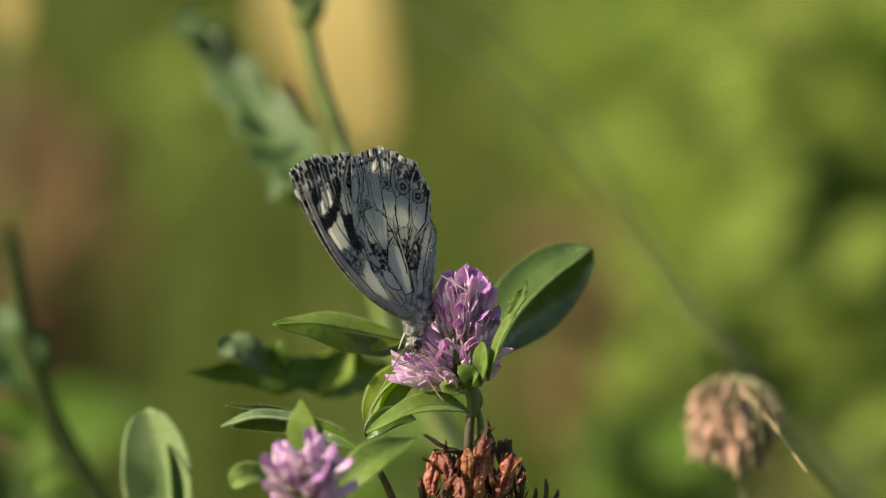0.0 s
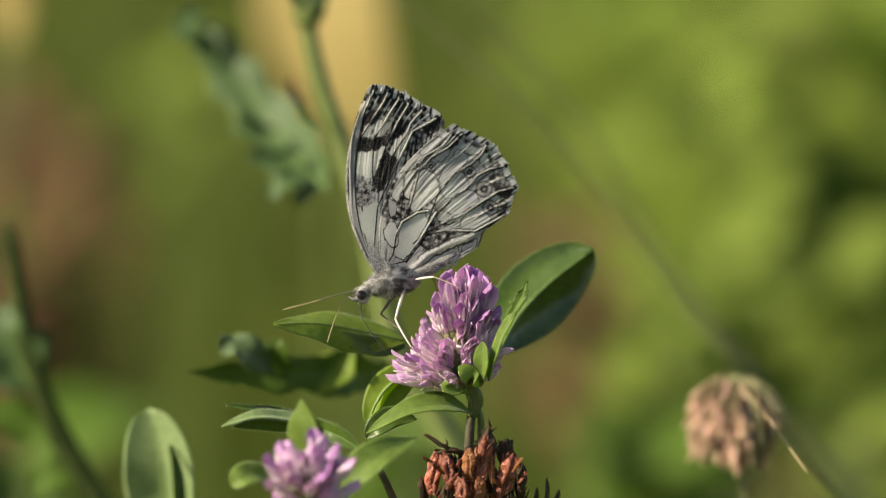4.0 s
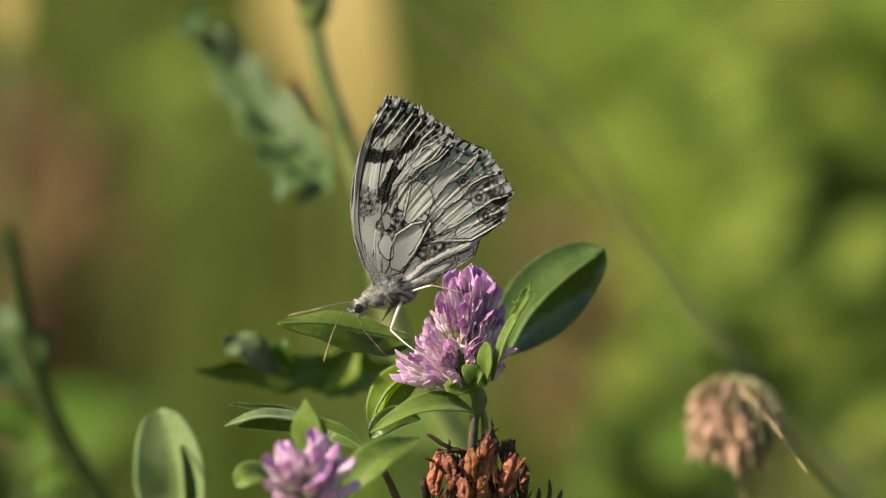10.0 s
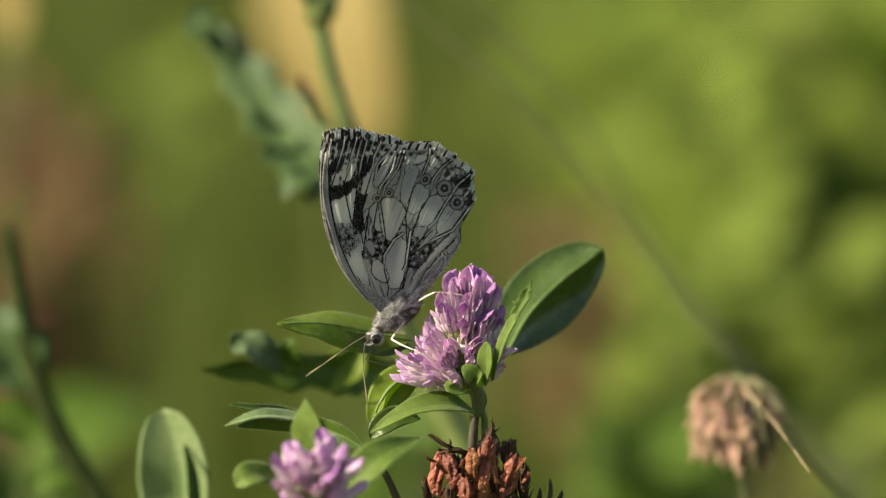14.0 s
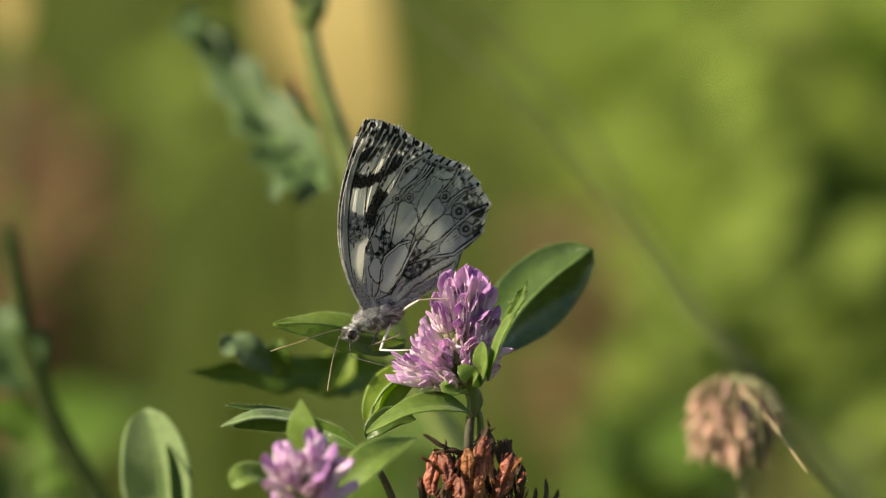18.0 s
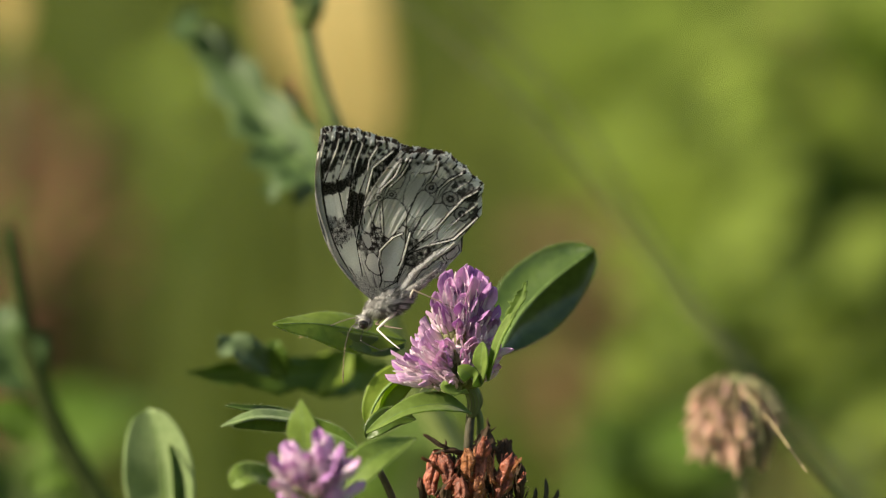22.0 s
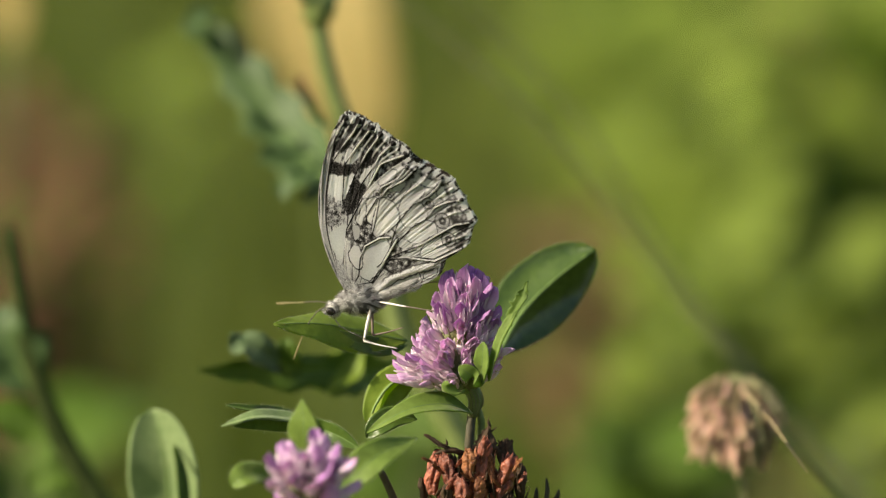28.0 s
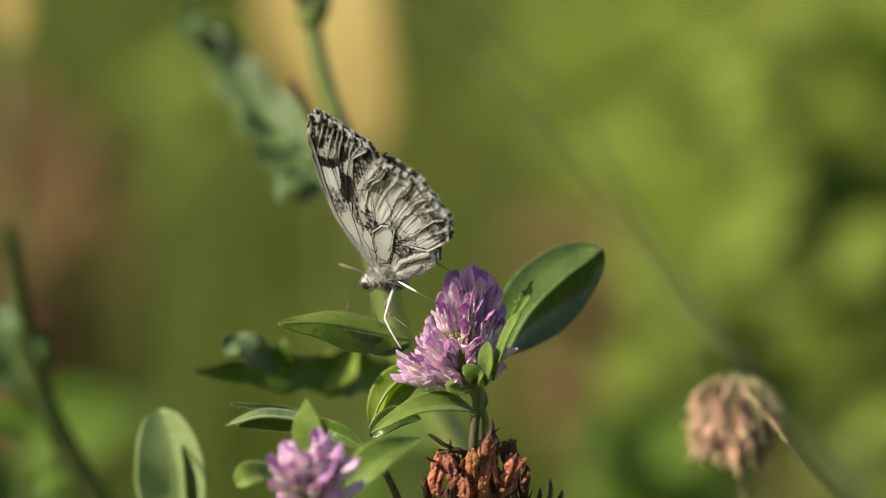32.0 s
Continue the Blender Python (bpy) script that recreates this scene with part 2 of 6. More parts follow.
# ---------------------------------------------------------------- mesh helpers
def mesh_from(name, verts, faces, materials, uv=None, slots=None, smooth=True):
    me = bpy.data.meshes.new(name)
    me.from_pydata([tuple(v) for v in verts], [], faces)
    for m in materials if isinstance(materials, (list, tuple)) else [materials]:
        me.materials.append(m)
    if slots is not None:
        me.polygons.foreach_set("material_index", slots)
    if smooth:
        me.polygons.foreach_set("use_smooth", [True] * len(me.polygons))
    if uv is not None:
        layer = me.uv_layers.new(name="UVMap")
        idx = np.empty(len(me.loops), dtype=np.int32)
        me.loops.foreach_get("vertex_index", idx)
        layer.data.foreach_set("uv", np.asarray(uv, dtype=np.float32)[idx].ravel())
    me.update()
    return me


def part_mesh(name, me, parent, label="", m=None):
    ob = new(name, me)
    ob.parent = parent
    if m is not None:
        ob.matrix_basis = m
    if label:
        ob["label"] = label
    return ob


def thing_at(name, place, label, category, group="", kind=""):
    ob = new(name)
    ob.empty_display_size = 0.01
    ob.location = place
    return tagged(ob, label, category, group, kind)


def merge(pieces):
    """Joins (verts, faces, uv) triples into one."""
    V, F, U = [], [], []
    for v, f, u in pieces:
        o = len(V)
        V += list(v)
        U += list(u) if u is not None else [(0, 0)] * len(v)
        F += [tuple(i + o for i in q) for q in f]
    return V, F, U


def curve3(points, n):
    """A smooth line through the points (Catmull-Rom), n + 1 places."""
    p = [Vector(q) for q in points]
    p = [p[0] * 2 - p[1]] + p + [p[-1] * 2 - p[-2]]
    out = []
    for i in range(n + 1):
        s = i / n * (len(p) - 3)
        k = min(int(s), len(p) - 4)
        t = s - k
        a, b, c, d = p[k:k + 4]
        d0, d1, d2 = (b - a).length, (c - b).length, (d - c).length
        m0, m1 = (c - a) * (d1 / max(d0 + d1, 1e-9)), (d - b) * (d1 / max(d1 + d2, 1e-9))
        out.append(b * (2 * t ** 3 - 3 * t * t + 1) + m0 * (t ** 3 - 2 * t * t + t) + c * (3 * t * t - 2 * t ** 3) + m1 * (t ** 3 - t * t))
    return out


def tube(points, radii, sides=8, n=None, wobble=0.0):
    """A tapering round stalk along the points; radii are spread along it."""
    line = curve3(points, n or max(4, 4 * (len(points) - 1)))
    N = len(line) - 1
    V, F, U = [], [], []
    ref = Vector((0.3, 0.9, 0.2))
    for i, p in enumerate(line):
        d = (line[min(i + 1, N)] - line[max(i - 1, 0)]).normalized()
        a = d.cross(ref).normalized()
        b = d.cross(a)
        s = i / N * (len(radii) - 1)
        k = min(int(s), len(radii) - 2) if len(radii) > 1 else 0
        r = radii[k] + (radii[min(k + 1, len(radii) - 1)] - radii[k]) * (s - k)
        for j in range(sides):
            w = 2 * math.pi * j / sides
            rr = r * (1 + wobble * noise.noise((p + a * 0.001 * j) * 900))
            V.append(p + (a * math.cos(w) + b * math.sin(w)) * rr)
            U.append((j / sides, i / N))
    for i in range(N):
        for j in range(sides):
            k = (j + 1) % sides
            F.append((i * sides + j, i * sides + k, (i + 1) * sides + k, (i + 1) * sides + j))
    F.append(tuple(range(sides))[::-1])
    F.append(tuple(N * sides + j for j in range(sides)))
    return V, F, U


def blob(center, axes, rings=10, sides=14, rough=0.0, seed=0.0, freq=700):
    """An egg with the half-axes given as vectors, its skin roughened."""
    V, F, U = [], [], []
    a, b, c = (Vector(x) for x in axes)
    for i in range(rings + 1):
        th = math.pi * i / rings
        for j in range(sides):
            w = 2 * math.pi * j / sides
            q = a * (math.sin(th) * math.cos(w)) + b * (math.sin(th) * math.sin(w)) + c * math.cos(th)
            p = Vector(center) + q
            k = 1 + rough * noise.noise(p * freq + Vector((seed, 0, 0)))
            V.append(Vector(center) + q * k)
            U.append((j / sides, i / rings))
    for i in range(rings):
        for j in range(sides):
            k = (j + 1) % sides
            F.append((i * sides + j, (i + 1) * sides + j, (i + 1) * sides + k, i * sides + k))
    return V, F, U


def blade(spine, half, face, fold=0.15, cup=0.0, thick=0.00018, n=22, m=6, teeth=0.0, lobes=0.0, lobe_count=6, wave=0.0, blunt=0.6, seed=0.0, widest=0.45):
    """A leaf: spine points, half width, the way its face looks. fold: how far the halves rise beside the midrib;
    lobes cut the edge into lobes; teeth roughen it; wave ripples it. Returns a closed thin shell."""
    line = curve3(spine, n)
    V, U = [], []
    rows = []
    for i, p in enumerate(line):
        s = i / n
        d = (line[min(i + 1, n)] - line[max(i - 1, 0)]).normalized()
        f = Vector(face)
        f = (f - d * f.dot(d)).normalized()
        side = d.cross(f)
        shape = (s / widest) ** 0.75 if s < widest else 1.0
        shape = math.sin(min(1, s / widest) * math.pi / 2) ** 0.8 if s < widest else math.cos((s - widest) / (1 - widest) * math.pi / 2) ** blunt
        row = []
        for j in range(-m, m + 1):
            e = j / m
            w = half * max(shape, 0.03)
            if lobes:
                ph = s * lobe_count * 2 * math.pi + (0.8 if j > 0 else 0)
                w *= 1 - lobes * (0.5 + 0.5 * math.cos(ph)) * min(1, abs(e) * 1.4)
            if teeth:
                w *= 1 + teeth * noise.noise(Vector((s * 23, 4.0 * (j > 0), seed)))
            rise = fold * abs(e) * w + cup * e * e * w
            rise += wave * half * noise.noise(Vector((s * 5, e * 1.2, seed + 3))) * abs(e)
            row.append(len(V))
            V.append(p + side * (e * w) + f * rise)
            U.append((0.5 + 0.5 * e, s))
        rows.append((row, f))
    base = len(V)
    for row, f in rows:
        for k in row:
            V.append(V[k] - f * thick)
            U.append(U[k])
    F = []
    c = 2 * m + 1
    for i in range(n):
        for j in range(c - 1):
            a, b = i * c + j, i * c + j + 1
            q = (a, b, b + c, a + c)
            F.append(q)
            F.append(tuple(base + k for k in q[::-1]))
        for j in (0, c - 1):
            a = i * c + j
            q = (a, a + c, base + a + c, base + a)
            F.append(q if j == 0 else q[::-1])
    for i in (0, n):
        for j in range(c - 1):
            a = i * c + j
            q = (a, a + 1, base + a + 1, base + a)
            F.append(q[::-1] if i == 0 else q)
    return V, F, U


def local(piece, origin):
    v, f, u = piece
    o = Vector(origin)
    return [Vector(p) - o for p in v], f, u


def add_part(name, piece, material, thing, label="", parent=None, keep=None):
    """A piece given in world metres becomes a part of the thing (whose origin it is moved to)."""
    o = keep if keep is not None else thing.location
    v, f, u = local(piece, o)
    return part_mesh(name, mesh_from(name, v, f, material, u), parent or thing, label)


def edge_hairs(piece, base, n, m, seed):
    """Short fine hairs that stand off both edges of a blade."""
    rng = random.Random(seed)
    c = 2 * m + 1
    V, F = [], []
    for i in range(1, n):
        for j in (0, c - 1):
            p, q = piece[0][i * c + j], piece[0][(i + 1) * c + j]
            inner = piece[0][i * c + (1 if j == 0 else c - 2)]
            for _ in range(3):
                a = Vector(p).lerp(q, rng.random()) - base
                out = (Vector(p) - Vector(inner)).normalized() + (Vector(q) - Vector(p)).normalized() * rng.uniform(0.0, 0.8)
                tip = a + out * rng.uniform(0.15, 0.4) * MM + Vector((rng.uniform(-1, 1), rng.uniform(-1, 1), rng.uniform(-1, 1))) * 0.12 * MM
                s = out.cross(Vector((0.2, 0.9, 0.3))).normalized() * 0.011 * MM
                o = len(V)
                V += [a + s, a - s, tip]
                F.append((o, o + 1, o + 2))
    return V, F


def add_leaf(name, thing, spine, half, face, material, label="", rib=True, parent=None, hairy=False, **kw):
    """A leaf with its midrib as a part of its own; with hinge the leaf turns about its own base."""
    piece = blade(spine, half, face, **kw)
    base = Vector(spine[0])
    ob = part_mesh(name, mesh_from(name, *[local(piece, base)[0], piece[1]], material, piece[2]), parent or thing, label)
    ob.location = base - thing.location
    if rib:
        line = curve3(spine, 14)
        r = half * 0.04
        d = Vector(face).normalized() * (-r * 0.15)
        t = tube([p + d for p in line[:-1]], [r * 1.4, r, r * 0.4], 6, 18)
        part_mesh("midrib", mesh_from("midrib", local(t, base)[0], t[1], M_RIB, t[2]), ob)
    if hairy:
        h = edge_hairs(piece, base, kw.get("n", 22), kw.get("m", 6), len(ob.name) + int(half * 1e5))
        tagged(part_mesh("leaf_hairs", mesh_from("leaf_hairs", h[0], h[1], M_DOWN), ob), "fine pale hairs along the leaf edge", kind="stuff")
    return ob


# ---------------------------------------------------------------- ground and far meadow
def ground():
    n = 60
    V, F = [], []
    xs = [-400 * (1 - 2 * i / n) for i in range(n + 1)]
    grid = [math.copysign(abs(x / 400) ** 3 * 400, x) for x in xs]
    for y in grid:
        for x in grid:
            far = math.hypot(x, y)
            z = 0.0 if far < 2 else 0.05 * noise.noise(Vector((x * 0.4, y * 0.4, 0))) + max(0, far - 6) * 0.012
            V.append((x, y, z - 0.002))
    for i in range(n):
        for j in range(n):
            a = i * (n + 1) + j
            F.append((a, a + 1, a + n + 2, a + n + 1))
    ob = new("ground", mesh_from("ground", V, F, M_GROUND))
    tagged(ob, "sunlit meadow soil under short green grass", "ground", kind="structure")


def grass():
    """Uncounted grass: bent blades over the meadow."""
    rng = np.random.default_rng(3)
    V, F = [], []
    for k in range(5200):
        y = 0.5 + 7.5 * rng.random() ** 1.3
        x = (rng.random() - 0.5) * (0.5 + 0.36 * (y + 0.75))
        h = (0.05 + 0.13 * rng.random()) * min(1.0, 0.35 + y * 0.3)
        if y > 5:
            h *= 2.0
        a = rng.random() * 6.28
        w = 0.0018 + 0.003 * rng.random()
        lean = 0.5 * h * rng.random()
        dx, dy = math.cos(a), math.sin(a)
        o = len(V)
        z0 = 0.05 * noise.noise(Vector((x * 0.4, y * 0.4, 0))) - 0.01 if y > 2 else -0.003
        for s, ww in ((0, 1), (0.5, 0.8), (1, 0.1)):
            px, py = x + dx * lean * s * s, y + dy * lean * s * s
            V += [(px - dy * w * ww, py + dx * w * ww, z0 + h * s), (px + dy * w * ww, py - dx * w * ww, z0 + h * s)]
        F += [(o, o + 1, o + 3, o + 2), (o + 2, o + 3, o + 5, o + 4)]
    # thinner growth all round
    for k in range(9000):
        x, y = (rng.random() - 0.5) * 9, -3 + 11 * rng.random()
        if y > 0.3 and abs(x) < 0.3 + 0.2 * (y + 0.75) or math.hypot(x, y + 0.74) < 0.5:
            continue
        h, a = 0.04 + 0.10 * rng.random(), rng.random() * 6.28
        w, lean = 0.003 + 0.003 * rng.random(), 0.5 * h * rng.random()
        dx, dy = math.cos(a), math.sin(a)
        o = len(V)
        z0 = -0.06 if math.hypot(x, y) > 2 else -0.003
        for s, ww in ((0, 1), (0.5, 0.8), (1, 0.1)):
            px, py = x + dx * lean * s * s, y + dy * lean * s * s
            V += [(px - dy * w * ww, py + dx * w * ww, z0 + (h + 0.05) * s), (px + dy * w * ww, py - dx * w * ww, z0 + (h + 0.05) * s)]
        F += [(o, o + 1, o + 3, o + 2), (o + 2, o + 3, o + 5, o + 4)]
    ob = new("grass", mesh_from("grass", V, F, M_GRASS))
    tagged(ob, "sunlit green and straw-coloured meadow grass blades", "grass", kind="stuff")


ground()
grass()


def weed(name, top, material, label, category, count, size, spread, height, group="", stem_r=0.0016, droop=0.2, wide=0.42, seed=0):
    """A leafy meadow plant: a stalk from the ground with leaves round its upper part."""
    rng = random.Random(seed)
    base = below(top) + Vector((rng.uniform(-0.01, 0.01), 0.01, -0.002))
    ob = thing_at(name, base, label, category, group)
    stalk = tube([base, base.lerp(top, 0.5) + Vector((0.004, 0, 0)), top], [stem_r * 1.4, stem_r, stem_r * 0.5], 7, 14)
    add_part("stem", stalk, M_STEM, ob)
    for k in range(count):
        s = 1 - height * (k + rng.random() * 0.7) / count / max(top.z, 0.01)
        p = base.lerp(top, max(0.05, min(1, s)))
        a = k * 2.4 + rng.random()
        out = Vector((math.cos(a), math.sin(a), 0))
        L = size * rng.uniform(0.7, 1.2)
        tip = p + out * (L * spread) + Vector((0, 0, L * (0.55 - droop * rng.random() * 2)))
        mid = p.lerp(tip, 0.5) + Vector((0, 0, L * 0.16))
        face = Vector((0, 0, 1)) - out * 0.35 + Vector((-0.25, -0.35, 0))
        piece = blade([p, mid, tip], L * wide, face, fold=0.2, n=10, m=3, thick=0.0004, wave=0.15, seed=k + seed)
        add_part("leaf", piece, material, ob)
    return ob


# ---------------------------------------------------------------- butterfly
def bez(a, k, b, s):
    return a * (1 - s) ** 2 + k * (2 * s * (1 - s)) + b * s * s


def lerp_list(points, u):
    s = u * (len(points) - 1)
    k = min(int(s), len(points) - 2)
    return Vector(points[k]).lerp(Vector(points[k + 1]), s - k)


# Wings lie in the plane of x (tailwards) and z (up from the body), in mm from the wing root.
# Rims, roots and bends of the two edges; pale cells between the veins; veins from root to rim.
FORE_EDGE = [(3.13, 23.33), (3.83, 23.45), (4.77, 23.09), (5.78, 22.63), (6.43, 22.05), (7.11, 21.61), (7.61, 21.55), (7.95, 20.73), (8.7, 20.19), (9.51, 19.16), (10.45, 18.55), (11.25, 17.7), (11.5, 16.2)]
FORE_ROOT = [(-2.16, -1), (-1.29, -0.85)]
FORE_BEND = [(-7, 11.4), (5.61, 5.49)]
HIND_EDGE = [(11.45, 16.77), (12.19, 15.94), (13.28, 15.48), (14.41, 14.52), (15.68, 13.75), (16.57, 12.8), (16.86, 11.49), (17.49, 10.55), (17.6, 9.22), (18.15, 7.91), (18.37, 7.03), (17.46, 6.07), (16.96, 5.04), (16.35, 3.89), (14.62, 3.05), (12.63, 2.23), (12.02, 1.08), (11.5, 0.3)]
HIND_ROOT = [(-1.32, -0.56), (1.35, -1.9)]
HIND_BEND = [(-2.51, 11.41), (7.51, -1.82)]
HIND_PALE = [
    [(1.65, 4.81), (3.13, 5.66), (4.63, 6.25), (5.64, 6.21), (5.73, 4.42), (4.62, 2.96), (3.01, 1.53), (1.56, 0.43), (0.38, 1.25), (0.98, 3.04)],
    [(-0.26, 4.68), (0.56, 5.6), (1.3, 5.5), (1.42, 3.85), (0.82, 2.38), (0.17, 2.52), (-0.36, 3.51)],
    [(1.83, 9.56), (3.1, 11.36), (4.08, 11.9), (3.26, 9.86), (2.2, 8.23), (1.67, 8.9)],
    [(4.13, 11.72), (5.64, 11.99), (5.01, 10.05), (3.99, 8.24), (3.32, 8.64), (3.29, 9.61)],
    [(5.73, 11.64), (6.78, 11.75), (7.77, 10.92), (8.05, 9.54), (7.83, 8.25), (5.58, 7.04), (4.22, 6.31), (3.68, 7.3), (4.19, 8.73)],
    [(6.45, 0.95), (8.91, 0.89), (9.04, -0.36), (6.89, -0.8), (4.18, -1.46), (3.77, -0.67)],
    [(9.73, 0.76), (11.76, 1.41), (11.36, 0.43), (9.54, -0.05)]]
HIND_OUTER = [
    [(8.28, 8.73), (9.45, 10.09), (11.01, 10.9), (11.81, 9.98), (12.04, 8.78), (11.15, 7.89), (9.51, 7.42), (8.53, 7.61)],
    [(8.56, 6.31), (9.95, 7.5), (11.79, 8.06), (12.9, 7.35), (12.86, 6.08), (11.23, 5.69), (9.63, 5.05), (8.64, 5.56)],
    [(11.52, 5.11), (13.01, 5.63), (13.4, 4.77), (14.08, 3.65), (13.16, 3.01), (12.04, 2.6), (10.18, 3.01), (9.75, 3.73), (10.8, 4.56)],
    [(8.23, 9.96), (9.49, 11.68), (11.64, 13.57), (12.32, 12.85), (12.62, 11.94), (10.41, 10.55), (8.68, 9.32)],
    [(6.44, 13.96), (7.34, 15.24), (8.73, 15.72), (9.46, 15.54), (9.05, 14.56), (7.97, 13.58), (6.94, 13.54)],
    [(8.13, 12.8), (9.25, 13.93), (10.35, 14.26), (10.33, 13.47), (9.17, 12.51)]]
HIND_RIM = [
    [(12.29, 13.1), (13.58, 13.85), (14.78, 13.19), (14.31, 12.63), (12.95, 12.63)],
    [(14.08, 11.27), (14.78, 12.46), (15.87, 12.72), (16.67, 11.4), (16.89, 10.52), (15.15, 10.41)],
    [(15.2, 8.79), (16.1, 9.35), (17.27, 9.26), (17.45, 7.84), (16.74, 7.36), (15.59, 7.93)],
    [(15.67, 5.73), (16.61, 6.45), (17.11, 6.03), (16.59, 4.93), (15.79, 4.41)],
    [(5.65, 6.61), (6.57, 7.25), (6.92, 6.57), (6.56, 5.41), (5.89, 5.08)],
    [(6.97, 4.95), (7.45, 5.9), (8.59, 5.34), (9.07, 4.85), (7.8, 4.49)],
    [(1.01, 8.25), (1.85, 8.19), (1.69, 6.8), (0.89, 6.28)],
    [(6.41, 3.3), (9.12, 3.95), (10.18, 4.46), (9.63, 3.61), (7.48, 3.16)]]
FORE_PALE = [
    [(-2.66, 7.35), (-1.85, 8.07), (-0.74, 8.54), (0.21, 8.66), (0.01, 6.73), (-0.79, 4.33), (-1.51, 2.79), (-2.28, 3.65), (-2.84, 5.57)],
    [(-1.78, 13.22), (-1.22, 15.28), (-0.56, 15.65), (0.69, 15.52), (1.93, 15.4), (3.35, 16.18), (2.88, 15.04), (1.72, 13.39), (0.33, 11.89), (-0.33, 12), (-0.96, 12.66)],
    [(-0.32, 18.21), (0.11, 19.12), (0.75, 19.33), (0.48, 18.37), (-0.05, 17.81)],
    [(0.51, 17.65), (1.05, 18.68), (2.07, 19.18), (2.07, 18.3), (1.26, 17.19), (0.63, 16.97)],
    [(2.12, 17.66), (2.97, 19), (4.19, 20.07), (5.59, 20.3), (5.87, 19.58), (4.58, 18.13), (3.35, 17.06), (2.4, 16.94)]]
FORE_OUTER = [
    [(3.33, 14.28), (4.41, 15.95), (5.87, 16.48), (7.18, 17.13), (6.59, 15.87), (5.5, 14.6), (4.53, 13.53), (3.62, 13.63)],
    [(7.13, 16.91), (8.05, 18.15), (9.19, 18.38), (10.35, 17.8), (9.76, 16.94), (8.36, 16.71)],
    [(1.22, 20.46), (1.83, 21.88), (2.73, 22.57), (2.85, 21.9), (1.97, 20.4)],
    [(2.89, 20.77), (3.55, 22.01), (4.55, 22.36), (4.64, 21.54), (3.58, 20.41)],
    [(5.78, 18.66), (6.65, 19.68), (7.95, 20.25), (8.01, 19.68), (6.8, 18.68)]]
HIND_RIBS = [
    [(2.32, 6.58), (3.33, 9.43), (5.72, 11.96), (6.83, 13.42), (9.43, 14.35), (11.24, 15.88)],
    [(3.27, 6.25), (4.5, 8.62), (5.88, 11.58), (7.61, 13.14), (10.22, 14.07), (12.44, 15.54)],
    [(5.37, 4.31), (7.71, 8.13), (10.46, 10.38), (13, 11.41), (14.61, 12.44), (15.59, 13.7)],
    [(6.88, 5.3), (9.47, 7.27), (11.63, 8.12), (13.46, 9.72), (15.29, 10.28), (17.53, 10.37)],
    [(3.18, 2.27), (4.87, 3.28), (7.9, 4.22), (10.34, 4.8), (12.82, 5.93), (15.83, 7.12), (18.17, 7.26)],
    [(1.79, -0.05), (5.26, 3.14), (8.5, 3.12), (11.75, 2.46), (16, 3.85)],
    [(-1.23, -0.19), (0.23, 1.3), (1.15, 3.78), (2.22, 5.41), (4.65, 6.32), (5.99, 6.25)],
    [(-0.75, 0.04), (1.84, 0.17), (5.52, 4.25), (7.02, 5.89)]]
FORE_RIBS = [
    [(-2.9, 8.77), (-1.43, 15.51), (0.41, 19.35), (2.75, 22.25), (3.81, 23.37)],
    [(-1.93, 12.47), (-0.34, 16.78), (2.4, 19.56), (4.44, 21.36), (5.54, 22.7)],
    [(0.33, 11.89), (1.86, 16.77), (4.79, 19.66), (6.94, 21.58)],
    [(0.77, 12), (3.35, 15.7), (5.53, 18.25), (8.01, 20.55)],
    [(0.89, 10.45), (3.7, 14.01), (6.28, 16.44), (7.29, 17.74), (9.51, 19.16)],
    [(-1.83, 2.89), (-0.01, 7.93), (4.43, 13.4), (7.15, 16.58), (10.88, 17.49)],
    [(-2.26, -0.17), (-3.76, 3.45), (-3.52, 8.16), (-2.2, 14.14), (-0.69, 18.47), (1.88, 22.1)]]
HIND_EYES = [(5.82, 12.41, 0.66), (7.51, 11.98, 0.7), (12.58, 10.35, 0.85), (14.02, 7.76, 1.15), (14.35, 5.16, 1.08)]
HIND_FOLD = [(1.4, -1.68), (4.89, 0.46), (8.08, 1.34), (11.36, 1.88)]
FORE_NET = [(-2.08, 12.11), (0.64, 11.32), (0.04, 9.11), (-1.27, 8.45), (-2.69, 8.55)]


FORE_DARK = [
    [(0.55, 9.99), (0.3, 11.34), (1.8, 12.97), (2.81, 14.67), (4.43, 13.4), (2.71, 11.51), (1.41, 10.06)],
    [(-1.18, 15.91), (-0.54, 17.48), (0.45, 17.35), (1.69, 16.75), (3.22, 16.78), (3.38, 15.85), (1.85, 15.42), (0.62, 15.62)],
    [(0.35, 19.45), (1.51, 20.22), (2.83, 20.47), (3.6, 20.09), (2.55, 19.04), (1.26, 18.94)],
    [(3.75, 21.32), (3.72, 22.92), (5.25, 22.95), (6.35, 22.07), (5.53, 20.88), (4.64, 20.66)],
    [(6.13, 19.19), (5.9, 20.61), (7.18, 21.51), (7.94, 20.65), (6.88, 19.13)],
    [(9.04, 16.27), (10.02, 16.94), (10.87, 17.41), (10.78, 16.08)],
    [(3.46, 16.31), (4.82, 17.66), (5.97, 18.36), (7.12, 17.71), (5.91, 16.71), (4.47, 16.25)]]
